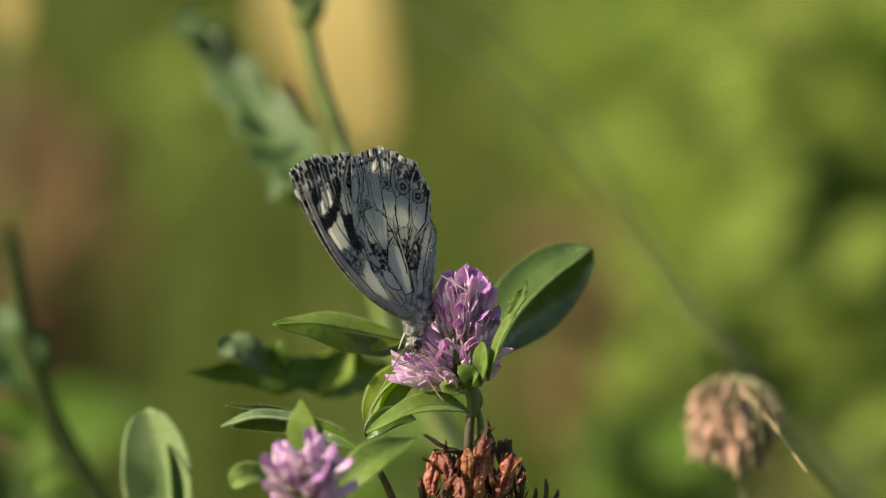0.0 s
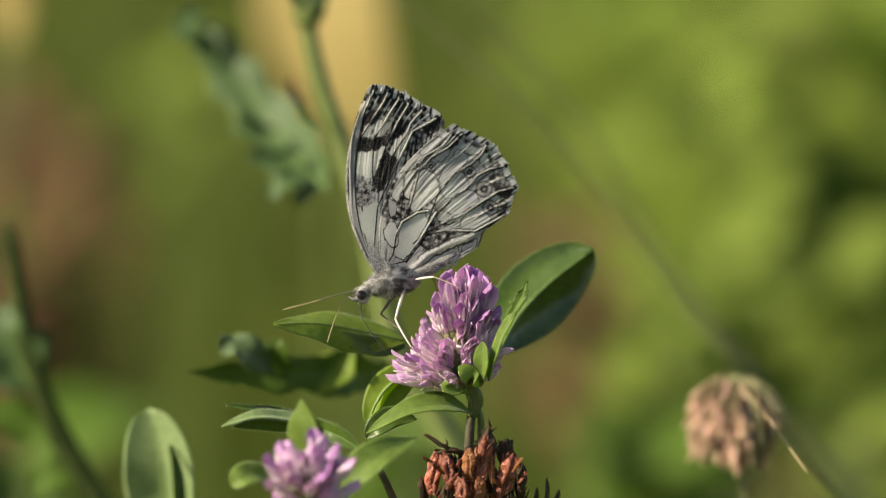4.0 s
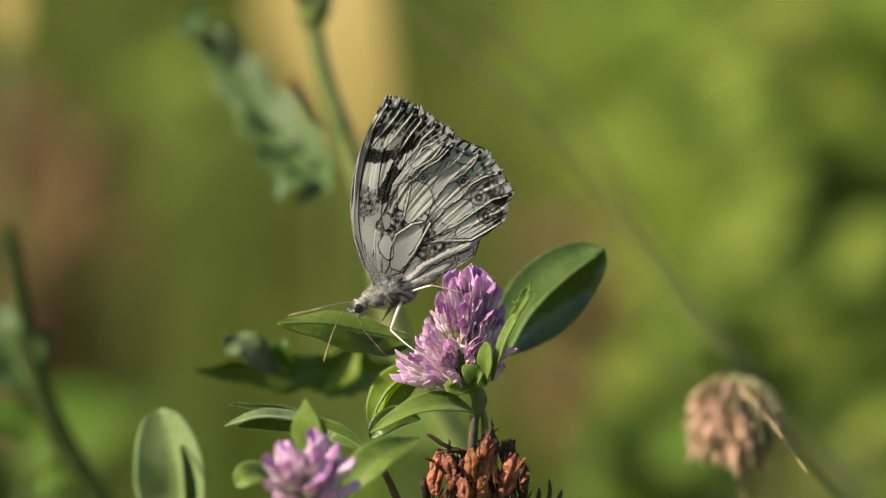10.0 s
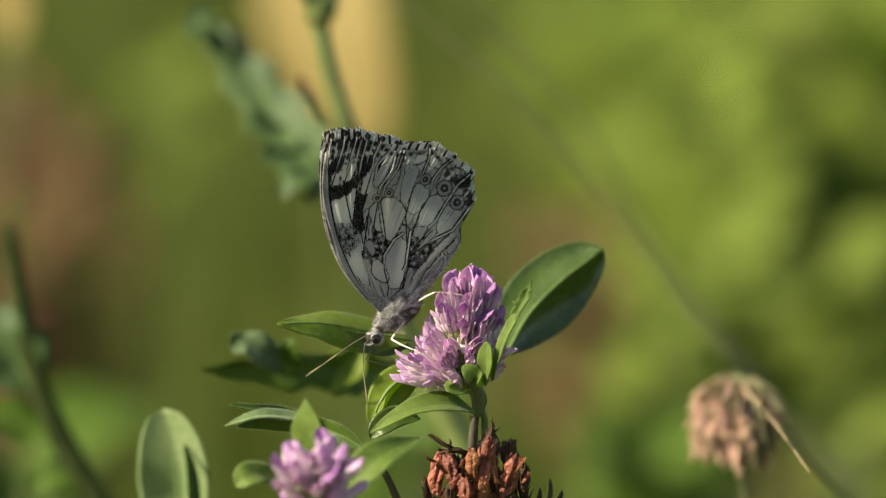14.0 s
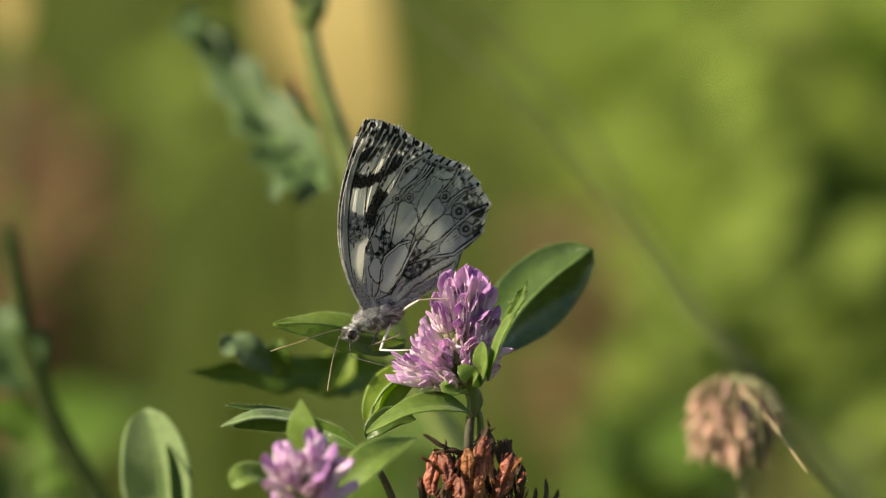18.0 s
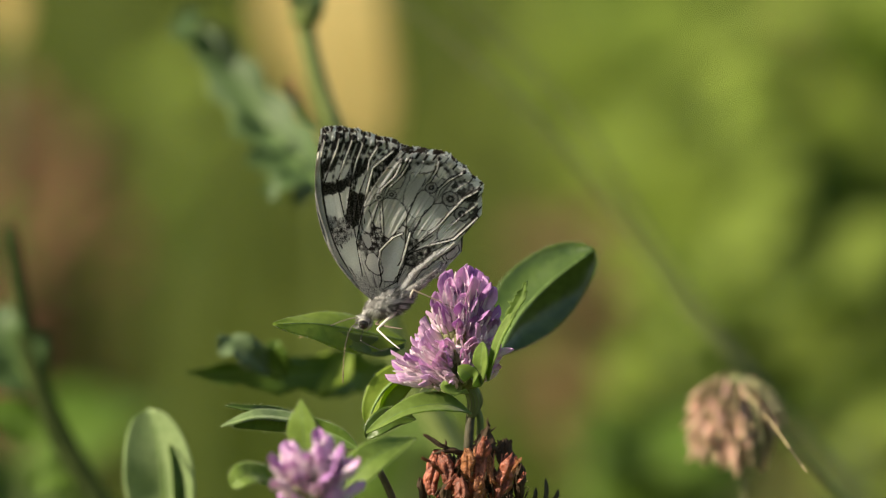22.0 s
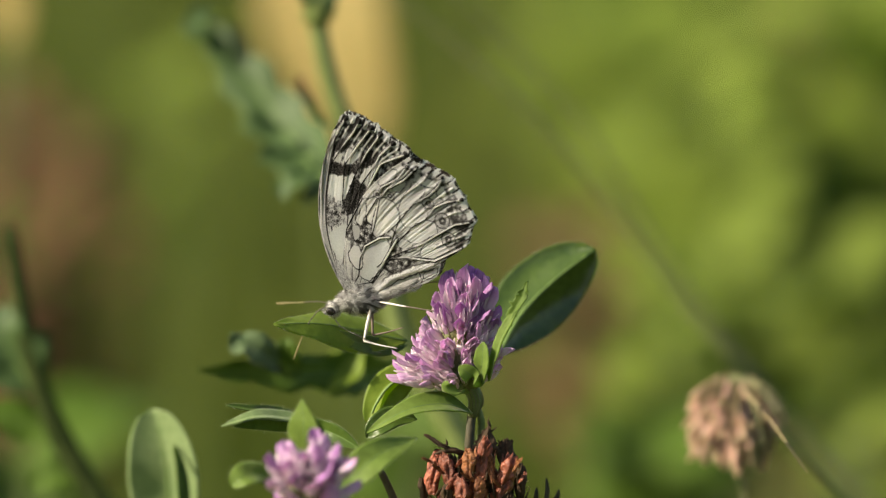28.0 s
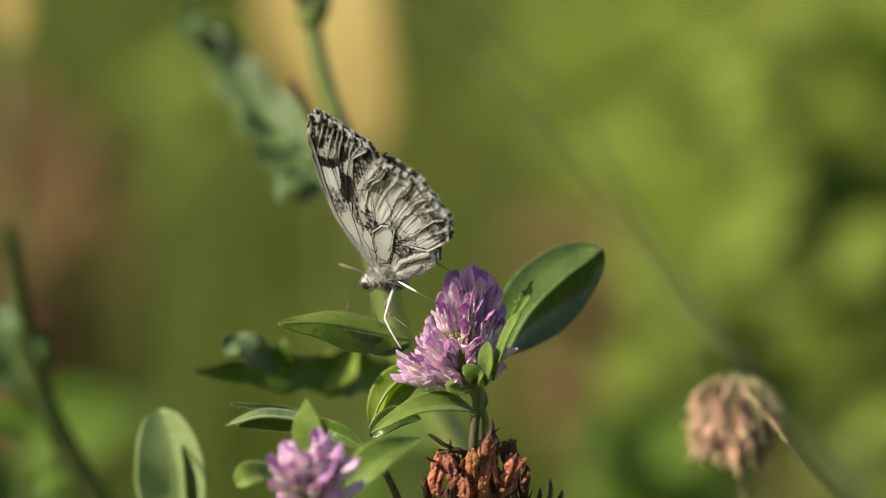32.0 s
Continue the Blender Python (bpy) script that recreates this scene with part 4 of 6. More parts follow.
        t2 = tube([mmv(0, 0, 0), mmv(0.08, 0, shank_len * 0.45), mmv(0, 0, shank_len)], [0.15 * MM * fat, 0.13 * MM * fat, 0.06 * MM], 8, 14)
        shank = part_mesh("shank", mesh_from("shank", t2[0], t2[1], M_LEG_DUN if tint == "pale" and shank_len > 6 else mt), thigh)
        legs.append((thigh, shank, mmv(*hip), thigh_len * MM, shank_len * MM))
    return ob, wings, legs, (tongue, tongue_tip)


BUTTERFLY, WINGS, LEGS, TONGUE = butterfly()


# ---------------------------------------------------------------- clover blooms
def floret_mesh(seed, petal, length, slender=False):
    """One pea-like floret along +z: tube, folded banner petal bent outwards (+x), two pale wing petals, calyx."""
    rng = random.Random(seed)
    L = length * MM
    bend = rng.uniform(-0.05, 0.16)
    lean = rng.uniform(-0.05, 0.05)
    pieces, slots = [], []
    tb = tube([(0, 0, 0), (0.02 * L, 0, 0.25 * L), (0.01 * L, 0, 0.52 * L)], [0.045 * L, 0.055 * L, 0.065 * L], 7, 6)
    pieces.append((tb[0], tb[1], [(u, v * 0.45) for u, v in tb[2]]))
    slots += [0] * len(tb[1])
    w = rng.uniform(0.05, 0.075) * L if slender else rng.uniform(0.10, 0.14) * L
    bn = blade([(-0.05 * L, 0, 0.30 * L), (-0.075 * L, 0, 0.55 * L), (-0.05 * L - bend * 0.4 * L, lean * L, 0.80 * L), (-bend * L, lean * 1.6 * L, 1.0 * L)], w, (1, 0, 0), fold=rng.uniform(0.05, 0.35), cup=rng.uniform(0.5, 0.9), n=18, m=5, thick=0.05 * MM, blunt=0.36, widest=0.64, wave=0.3, seed=seed)
    pieces.append((bn[0], bn[1], [(u, 0.3 + 0.7 * v) for u, v in bn[2]]))
    slots += [0] * len(bn[1])
    for sd in (-1, 1):
        wp = blade([(0.03 * L, 0.03 * sd * L, 0.42 * L), (0.05 * L, 0.05 * sd * L, 0.56 * L), (0.04 * L, 0.055 * sd * L, rng.uniform(0.78, 1.02) * L if slender else rng.uniform(0.72, 0.92) * L)], rng.uniform(0.028, 0.045) * L, (0.2, sd, 0), fold=0.3, cup=0.3, n=8, m=2, thick=0.05 * MM, blunt=0.5, widest=0.6, seed=seed + sd)
        pieces.append(wp)
        slots += [1] * len(wp[1])
    cx = tube([(0, 0, -0.02 * L), (0, 0, 0.12 * L), (0, 0, 0.28 * L)], [0.05 * L, 0.085 * L, 0.08 * L], 7, 5)
    pieces.append(cx)
    slots += [2] * len(cx[1])
    for k in range(5):
        a = k * 1.2566
        sp = tube([(0.07 * L * math.cos(a), 0.07 * L * math.sin(a), 0.24 * L), (0.10 * L * math.cos(a), 0.10 * L * math.sin(a), 0.46 * L)], [0.012 * L, 0.003 * L], 4, 3)
        pieces.append(sp)
        slots += [2] * len(sp[1])
    V, F, U = merge(pieces)
    return mesh_from("floret", V, F, [petal, M_KEEL, M_CALYX], U, slots)


def aim_z(direction, spin=0.0):
    return Vector(direction).to_track_quat("Z", "Y").to_matrix().to_4x4() @ Matrix.Rotation(spin, 4, "Z")


def bloom_head(thing, base, axis, radius, tall, count, seed, label, upper=0.42, lean=(0, 0, 0), spread=0.62, violet=0.62):
    """A clover head in two tiers: upright florets in the crown, and a skirt of florets that fan out below them."""
    rng = random.Random(seed)
    axis = Vector(axis).normalized()
    core = base + axis * (tall * 0.26)
    cb = blob(core, (Vector((radius * 0.34, 0, 0)), Vector((0, radius * 0.34, 0)), axis * (tall * 0.26)), 8, 12, 0.1, 0, 600)
    head = add_part("flower_head", cb, M_CALYX, thing, label)
    light = [floret_mesh(seed + k, M_PETAL, 10.0) for k in range(7)]
    deep = [floret_mesh(seed + 20 + k, M_PETAL_DEEP, 10.0) for k in range(6)]
    thin = [floret_mesh(seed + 40 + k, M_PETAL, 10.0, True) for k in range(6)]
    side = axis.cross(Vector((0, 1, 0))).normalized()
    other = axis.cross(side)
    crown = int(count * upper)
    for k in range(count):
        ph = k * 2.39996 + rng.uniform(-0.3, 0.3)
        ring = side * math.cos(ph) + other * math.sin(ph)
        if k < crown:
            f = (k + 0.5) / crown
            root = base + axis * (tall * (0.48 - 0.10 * f)) + ring * (radius * 0.22 * f)
            tip = base + axis * (tall * (1.0 - 0.32 * f * f + rng.uniform(-0.06, 0.03))) + ring * (radius * spread * f ** 0.6)
        else:
            f = (k - crown + 0.5) / (count - crown)
            root = base + axis * (tall * (0.28 - 0.28 * f)) + ring * (radius * 0.20)
            tip = base + axis * (tall * (0.55 - 0.40 * f + rng.uniform(-0.04, 0.07))) + ring * (radius * (0.62 + 0.34 * f)) + axis * (0.10 * tall * ring.x) + Vector(lean) * (0.3 + 0.7 * f)
        go = tip - root + Vector((rng.uniform(-1, 1), rng.uniform(-1, 1), rng.uniform(-0.6, 1))) * (0.13 * radius)
        ln = (tip - root).length * rng.uniform(0.80, 1.12)
        # banner on the upper, inner side
        z = go.normalized()
        x = axis - z * axis.dot(z)
        x = -(x.normalized() if x.length > 0.05 else side)
        m = Matrix((x, z.cross(x), z)).transposed().to_4x4() @ Matrix.Rotation(rng.uniform(-0.5, 0.5), 4, "Z")
        me = rng.choice(deep if rng.random() < (violet if k < crown else 0.06) else light)
        if rng.random() < (0.18 if k < crown else 0.50):
            me = rng.choice(thin)
        wide = 8.2 * MM * rng.uniform(0.9, 1.1) / (10 * MM)
        part_mesh("floret", me, head, "", Matrix.Translation(root - thing.location) @ m @ Matrix.Diagonal((wide, wide, ln / (10 * MM), 1)))
    return head


def husk_mesh(seed, material, dark, length=6.5):
    """A withered floret: a crumpled sack with folds along it, a torn blunt end and a dark calyx."""
    rng = random.Random(seed)
    L = length * MM
    pieces, slots = [], []
    c, twist, ph = rng.uniform(-0.12, 0.12), rng.uniform(-1.6, 1.6), rng.uniform(0, 6.28)
    V, F, U = [], [], []
    sides, n = 24, 16
    for i in range(n + 1):
        s = i / n
        r = L * 0.115 * (0.5 + 0.5 * math.sin(min(1, s / 0.5) * math.pi / 2)) * (1 if s < 0.7 else math.cos((s - 0.7) / 0.3 * 1.25) ** 0.7)
        for j in range(sides):
            w = 2 * math.pi * j / sides
            k = 1 + 0.26 * math.sin(3 * w + ph + twist * s * 2) + 0.20 * math.sin(7 * w - ph - twist * s) + 0.55 * noise.noise(Vector((math.cos(w) * 1.5, math.sin(w) * 1.5, s * 4.5 + seed * 3.1)))
            V.append(Vector((r * k * math.cos(w) + 0.04 * L * math.sin(s * 4 + ph), r * k * math.sin(w) * 0.85 + c * L * s, (0.06 + 0.94 * s) * L + 0.06 * L * s ** 3 * (math.sin(3 * w + ph) + math.sin(8 * w)))))
            U.append((j / sides, s))
    for i in range(n):
        for j in range(sides):
            k = (j + 1) % sides
            F.append((i * sides + j, i * sides + k, (i + 1) * sides + k, (i + 1) * sides + j))
    F.append(tuple(n * sides + j for j in range(sides)))
    pieces.append((V, F, U))
    slots += [0] * len(F)
    for k in range(2):
        a = rng.uniform(0, 6.28)
        off = Vector((math.cos(a), math.sin(a), 0)) * 0.1 * L
        fl = blade([off * 1.1 + Vector((0, 0, 0.5 * L)), off * 1.5 + Vector((0, 0, 0.75 * L)), off * rng.uniform(1.2, 2.0) + Vector((0, 0, rng.uniform(0.9, 1.08) * L))], 0.06 * L, off, fold=-0.6, n=8, m=2, wave=0.9, thick=0.05 * MM, teeth=0.5, seed=seed + k)
        pieces.append(fl)
        slots += [0] * len(fl[1])
    for k in range(4):
        a = k * 1.57 + rng.random()
        sp = tube([(0.08 * L * math.cos(a), 0.08 * L * math.sin(a), 0.05 * L), (0.19 * L * math.cos(a), 0.19 * L * math.sin(a), 0.30 * L)], [0.02 * L, 0.004 * L], 4, 3)
        pieces.append(sp)
        slots += [1] * len(sp[1])
    V, F, U = merge(pieces)
    return mesh_from("husk", V, F, [material, dark], U, slots)


def dry_head(thing, top, radius, tall, count, seed, material, dark, label, axis=(0, 0, 1), length=6.5, fan=1.0, wide_top=0.14, upright=False, second=None, blend=0.85, slim=1.0):
    """A faded head: husks hang down round a small dome, or still stand upright round it."""
    rng = random.Random(seed)
    axis = Vector(axis).normalized()
    cb = blob(top - axis * (tall * 0.5), (Vector((radius * 0.5, 0, 0)), Vector((0, radius * 0.5, 0)), axis * (tall * 0.48)), 8, 12, 0.15, 3, 500)
    head = add_part("seed_head", cb, dark, thing, label)
    kinds = [husk_mesh(seed + k, material, dark, length) for k in range(7)]
    others = [husk_mesh(seed + 40 + k, second, dark, length) for k in range(4)] if second else kinds
    side = axis.cross(Vector((0, 1, 0))).normalized()
    other = axis.cross(side)
    for k in range(count):
        f = (k + 0.5) / count
        ph = k * 2.39996 + rng.uniform(-0.3, 0.3)
        ring = side * math.cos(ph) + other * math.sin(ph)
        if upright:
            root = top - axis * (tall * (0.42 + 0.55 * f) + rng.uniform(-0.6, 0.6) * MM) + ring * (radius * (0.12 + 0.62 * f ** 0.55))
            d = (axis + ring * (0.06 + 0.22 * f) + Vector((rng.uniform(-0.16, 0.16), rng.uniform(-0.16, 0.16), 0))).normalized()
        else:
            root = top - axis * (tall * 0.66 * f ** 1.4) + ring * (radius * 0.62 * math.sin(math.pi * (wide_top + 0.48 * f)))
            d = (ring * (0.80 - 0.62 * f) * fan - axis * (0.55 + 0.45 * f) + Vector((rng.uniform(-0.24, 0.24), rng.uniform(-0.24, 0.24), rng.uniform(-0.1, 0.2)))).normalized()
        m = aim_z(d, rng.uniform(0, 6.28))
        s = rng.uniform(0.8, 1.2)
        pick = others if second and (ring.x > 0.25 or f < 0.30) and rng.random() < blend else kinds
        part_mesh("husk", rng.choice(pick), head, "", Matrix.Translation(root - thing.location) @ m @ Matrix.Diagonal((s * slim, s * slim, s, 1)))
    return head


def red_clover():
    """The clover on which the butterfly feeds."""
    neck = spot(4, -18.8, 0)
    base = below(neck) + mmv(18, 12, -2)
    ob = thing_at("red_clover", base, "mauve clover bloom with fresh green leaves on a ribbed stem", "clover plant", "clover plants")
    # stem and the swollen stipule sheath under the head
    add_part("stem", tube([base, base.lerp(neck, 0.6) + mmv(-2, 0, 0), spot(3.6, -26.9, 0.8), spot(3.9, -22.4, 0.6), spot(4.2, -19.4, 0.4)], [1.3 * MM, 1.1 * MM, 0.65 * MM, 0.58 * MM, 0.6 * MM], 9, 40, 0.2), M_STEM_DARK, ob, "dark brownish ribbed stem")
    add_part("side_stem", tube([spot(5, -26.2, 2), spot(5.2, -22.8, 1.5), spot(4.6, -20.6, 1)], [0.5 * MM, 0.5 * MM, 0.4 * MM], 8, 14), M_STEM, ob)
    add_part("stipule", tube([spot(4, -22.3, 0.4), spot(4.5, -20.3, 0.2), spot(4, -18.7, 0), spot(3.1, -17.5, 0)], [0.55 * MM, 0.95 * MM, 1.05 * MM, 1.0 * MM], 12, 18, 0.25), M_STEM, ob, "swollen green sheath veined brown")
    for k in range(7):
        w = -1.5 + 0.5 * k
        x, y = math.sin(w), -math.cos(w)
        add_part("sheath_vein", tube([spot(4, -22.3, 0.4) + mmv(0.58 * x, 0.58 * y, 0), spot(4.5, -20.3, 0.2) + mmv(0.98 * x, 0.98 * y, 0), spot(4, -18.7, 0) + mmv(1.08 * x, 1.08 * y, 0), spot(3.1, -17.5, 0) + mmv(1.0 * x, 1.0 * y, 0)], [0.05 * MM, 0.08 * MM, 0.06 * MM, 0.04 * MM], 5, 14, 0.6), M_STALK, ob)
    bloom_head(ob, spot(2.1, -18.2, 0), (0.09, -0.10, 1.0), 8.0 * MM, 15.8 * MM, 170, 11, "mauve clover head of many small florets", lean=mmv(-2.3, -0.5, 0), spread=0.64, upper=0.31)
    # large leaflets
    big = add_leaf("leaf", ob, [spot(7.3, -14, 14), spot(10.3, -8.6, 17), spot(15, -3.8, 19), spot(20.2, 0, 20)], 5.05 * MM, (0.0, -1.0, 0.22), M_LEAF_WAXY, "broad dark green oval leaflet with a paler midrib", fold=-1.05, cup=0.66, blunt=0.5, hairy=True, wave=0.10, n=34, m=10, widest=0.5)
    # the folded leaflet's lit and shaded halves are painted in two greens
    add_leaf("leaf", ob, [spot(-4.6, -12.2, 10), spot(-10.4, -10.9, 8), spot(-16.2, -9.9, 5), spot(-22.3, -9.9, 1)], 3.1 * MM, (-0.3, -0.72, 0.62), M_LEAF_LIT, "pointed leaflet with a pale edge, sunlight put into its lime green", fold=-0.20, cup=-0.10, blunt=0.85, hairy=True, wave=0.12, n=28, m=7)
    add_leaf("leaf", ob, [spot(-4.6, -12.8, 11), spot(-7.8, -13.1, 9), spot(-11.1, -12.4, 7), spot(-14.5, -11, 6)], 1.3 * MM, (0.1, -0.9, 0.3), M_LEAF, "lower half of a folded leaflet, shade put into its darker green", fold=0.2, hairy=True, wave=0.14, n=20, m=5)
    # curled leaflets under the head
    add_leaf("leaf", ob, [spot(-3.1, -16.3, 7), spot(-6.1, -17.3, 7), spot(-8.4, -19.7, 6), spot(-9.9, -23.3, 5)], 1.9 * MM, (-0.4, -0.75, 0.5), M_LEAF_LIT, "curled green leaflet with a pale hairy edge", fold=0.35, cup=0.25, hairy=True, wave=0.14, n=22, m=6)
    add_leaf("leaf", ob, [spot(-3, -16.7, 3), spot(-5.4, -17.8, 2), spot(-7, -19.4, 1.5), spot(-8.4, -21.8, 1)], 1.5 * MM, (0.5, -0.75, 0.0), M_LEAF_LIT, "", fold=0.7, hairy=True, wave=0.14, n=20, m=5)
    add_part("leaf_edge", tube([spot(-3.4, -16.7, 1.2), spot(-5.7, -17.2, 0), spot(-7.5, -18.7, -0.4), spot(-8.7, -20.5, -0.6), spot(-9.3, -21.8, -0.4)], [0.10 * MM, 0.2 * MM, 0.2 * MM, 0.14 * MM], 7, 26, 0.3), M_RIB, ob, "pale hairy rolled leaf edge")
    add_leaf("leaf", ob, [spot(4, -21.8, -1), spot(0.6, -20.6, -4), spot(-4.3, -21.2, -6), spot(-10, -24.4, -6)], 2.0 * MM, (0.0, -0.55, 0.85), M_LEAF_PALE, "bright green leaflet bent over", fold=0.2, cup=0.1, hairy=True, wave=0.14, n=26, m=7, blunt=0.8, widest=0.35)
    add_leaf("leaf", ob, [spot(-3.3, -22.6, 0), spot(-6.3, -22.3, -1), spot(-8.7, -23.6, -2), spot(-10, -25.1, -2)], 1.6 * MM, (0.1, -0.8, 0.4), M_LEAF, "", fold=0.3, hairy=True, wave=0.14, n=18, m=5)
    add_leaf("leaf", ob, [spot(-13.8, -32.5, -24), spot(-11.4, -29.8, -25), spot(-8.1, -27.1, -24), spot(-3.3, -25.1, -20)], 2.3 * MM, (0.15, -0.7, 0.7), M_LEAF_PALE, "pale green drooping leaflet", fold=0.16, cup=0.12, hairy=True, wave=0.14, n=24, m=7, blunt=0.8)
    # three leaflets on a side stalk
    add_part("leaf_stalk", tube([spot(-5.1, -36.7, -3), spot(-6.8, -32.3, -4), spot(-8.7, -28.7, -6), spot(-10.8, -26.8, -7)], [0.6 * MM, 0.5 * MM, 0.35 * MM], 8, 18), M_STEM_DARK, ob, "dark leaf stalk")
    add_leaf("leaf", ob, [spot(-10.9, -26.5, -3), spot(-13.8, -24.8, -2), spot(-16.8, -23.6, -1), spot(-20.2, -22.6, -3)], 1.35 * MM, (0.15, -0.95, 0.0), M_LEAF, "", fold=0.3, hairy=True, wave=0.14, n=22, m=6)
    # one leaflet as two blades: lit top in pale green, shade in dark green
    add_leaf("leaf", ob, [spot(-17.3, -22.8, -9), spot(-21, -22.2, -10), spot(-25, -22.1, -12), spot(-29.3, -23.5, -13)], 1.0 * MM, (-0.2, -0.6, 0.8), M_LEAF_DUSTY, "narrow leaflet, its lit top painted pale green", fold=0.3, hairy=True, wave=0.14, n=22, m=6, blunt=0.9)
    add_leaf("leaf", ob, [spot(-17.3, -23.7, -8), spot(-21, -23.5, -9), spot(-24.5, -23.2, -11), spot(-27.8, -23.5, -12)], 0.85 * MM, (0.1, -0.9, -0.35), M_LEAF, "underside of the narrow leaflet, shade put into its darker green", fold=0.2, hairy=True, wave=0.14, n=20, m=4, rib=False)
    add_leaf("leaf", ob, [spot(-18.3, -22.3, 1), spot(-21.5, -21.5, 0), spot(-25, -21.2, -2), spot(-28.7, -20.7, -3)], 0.6 * MM, (0.0, -0.7, 0.6), M_LEAF, "", fold=0.4, hairy=True, wave=0.14, n=18, m=4, teeth=0.4)
    add_leaf("leaf", ob, [spot(-17.7, -29.2, -22), spot(-18.1, -26.2, -24), spot(-18.4, -23.2, -25), spot(-18.6, -19.9, -25)], 2.5 * MM, (-0.5, -0.75, 0.4), M_LEAF_PALE, "upright pale green leaflet", fold=0.08, hairy=True, wave=0.14, n=20, m=6, blunt=0.9)
    add_leaf("leaf", ob, [spot(-21.3, -30.8, -22), spot(-24.3, -29.9, -24), spot(-26.6, -30.3, -26), spot(-27.9, -31.6, -26)], 2.0 * MM, (0.0, -0.7, 0.7), M_LEAF_PALE, "", fold=0.2, hairy=True, wave=0.14, n=18, m=5)
    # bracts at the head's foot and the ragged stipule beside it
    add_leaf("bract", ob, [spot(5.3, -18.1, -5), spot(5.3, -15.7, -8), spot(5.4, -13.8, -8.6), spot(5.5, -12.3, -8.6)], 1.2 * MM, (-0.5, -0.8, 0.3), M_LEAF_PALE, "", fold=0.25, n=16, m=5)
    add_leaf("bract", ob, [spot(5.2, -18.2, -5), spot(4.1, -17, -8.4), spot(3.1, -16.2, -9), spot(2.2, -15.6, -9)], 1.2 * MM, (-0.5, -0.8, 0.5), M_LEAF_PALE, "", fold=0.25, n=16, m=5)
    add_leaf("bract", ob, [spot(3.6, -19.0, -4), spot(2.2, -18.8, -7.5), spot(0.6, -18.2, -8.6), spot(0.5, -17.4, -8.6)], 0.85 * MM, (-0.5, -0.8, 0.5), M_LEAF_PALE, "", fold=0.25, n=14, m=4, rib=False)
    add_leaf("bract", ob, [spot(6.2, -17.6, -6), spot(7.0, -14.4, -8.5), spot(8.6, -10.4, -9), spot(10.8, -6.9, -9)], 0.85 * MM, (-0.8, -0.6, 0.3), M_LEAF_PALE, "narrow folded green stipule", fold=0.5, wave=0.3, n=24, m=5)
    add_leaf("bract", ob, [spot(7.8, -12.2, -8), spot(9.2, -8.9, -8.8), spot(10.7, -6.3, -9), spot(11.4, -4.2, -9)], 0.75 * MM, (-0.4, -0.8, 0.5), M_LEAF_MID, "ragged thin green stipule", fold=0.5, teeth=1.3, wave=1.0, n=34, m=5, rib=False)
    add_leaf("bract", ob, [spot(7, -14.3, -2), spot(8.4, -13.6, -3), spot(9.6, -13.3, -4)], 0.5 * MM, (0.2, -0.9, 0.4), M_PETAL, "", fold=0.3, n=12, m=3, rib=False)
    for line in (((-2.4, -17.0, -5), (-2.7, -17.8, -6), (-2.4, -18.4, -6), (-2.9, -18.9, -6)), ((-1.2, -17.8, -5), (-0.9, -18.5, -6), (-1.4, -18.9, -6.5)), ((0.4, -18.0, -5), (0.0, -18.6, -6), (0.5, -19.1, -6.5))):
        add_part("sepal", tube([spot(*q) for q in line], [0.12 * MM, 0.07 * MM, 0.09 * MM, 0.04 * MM], 6, 18, 0.3), M_CALYX, ob, "thin curled dry sepal")
    return ob, big


CLOVER, LEAF_RIGHT = red_clover()


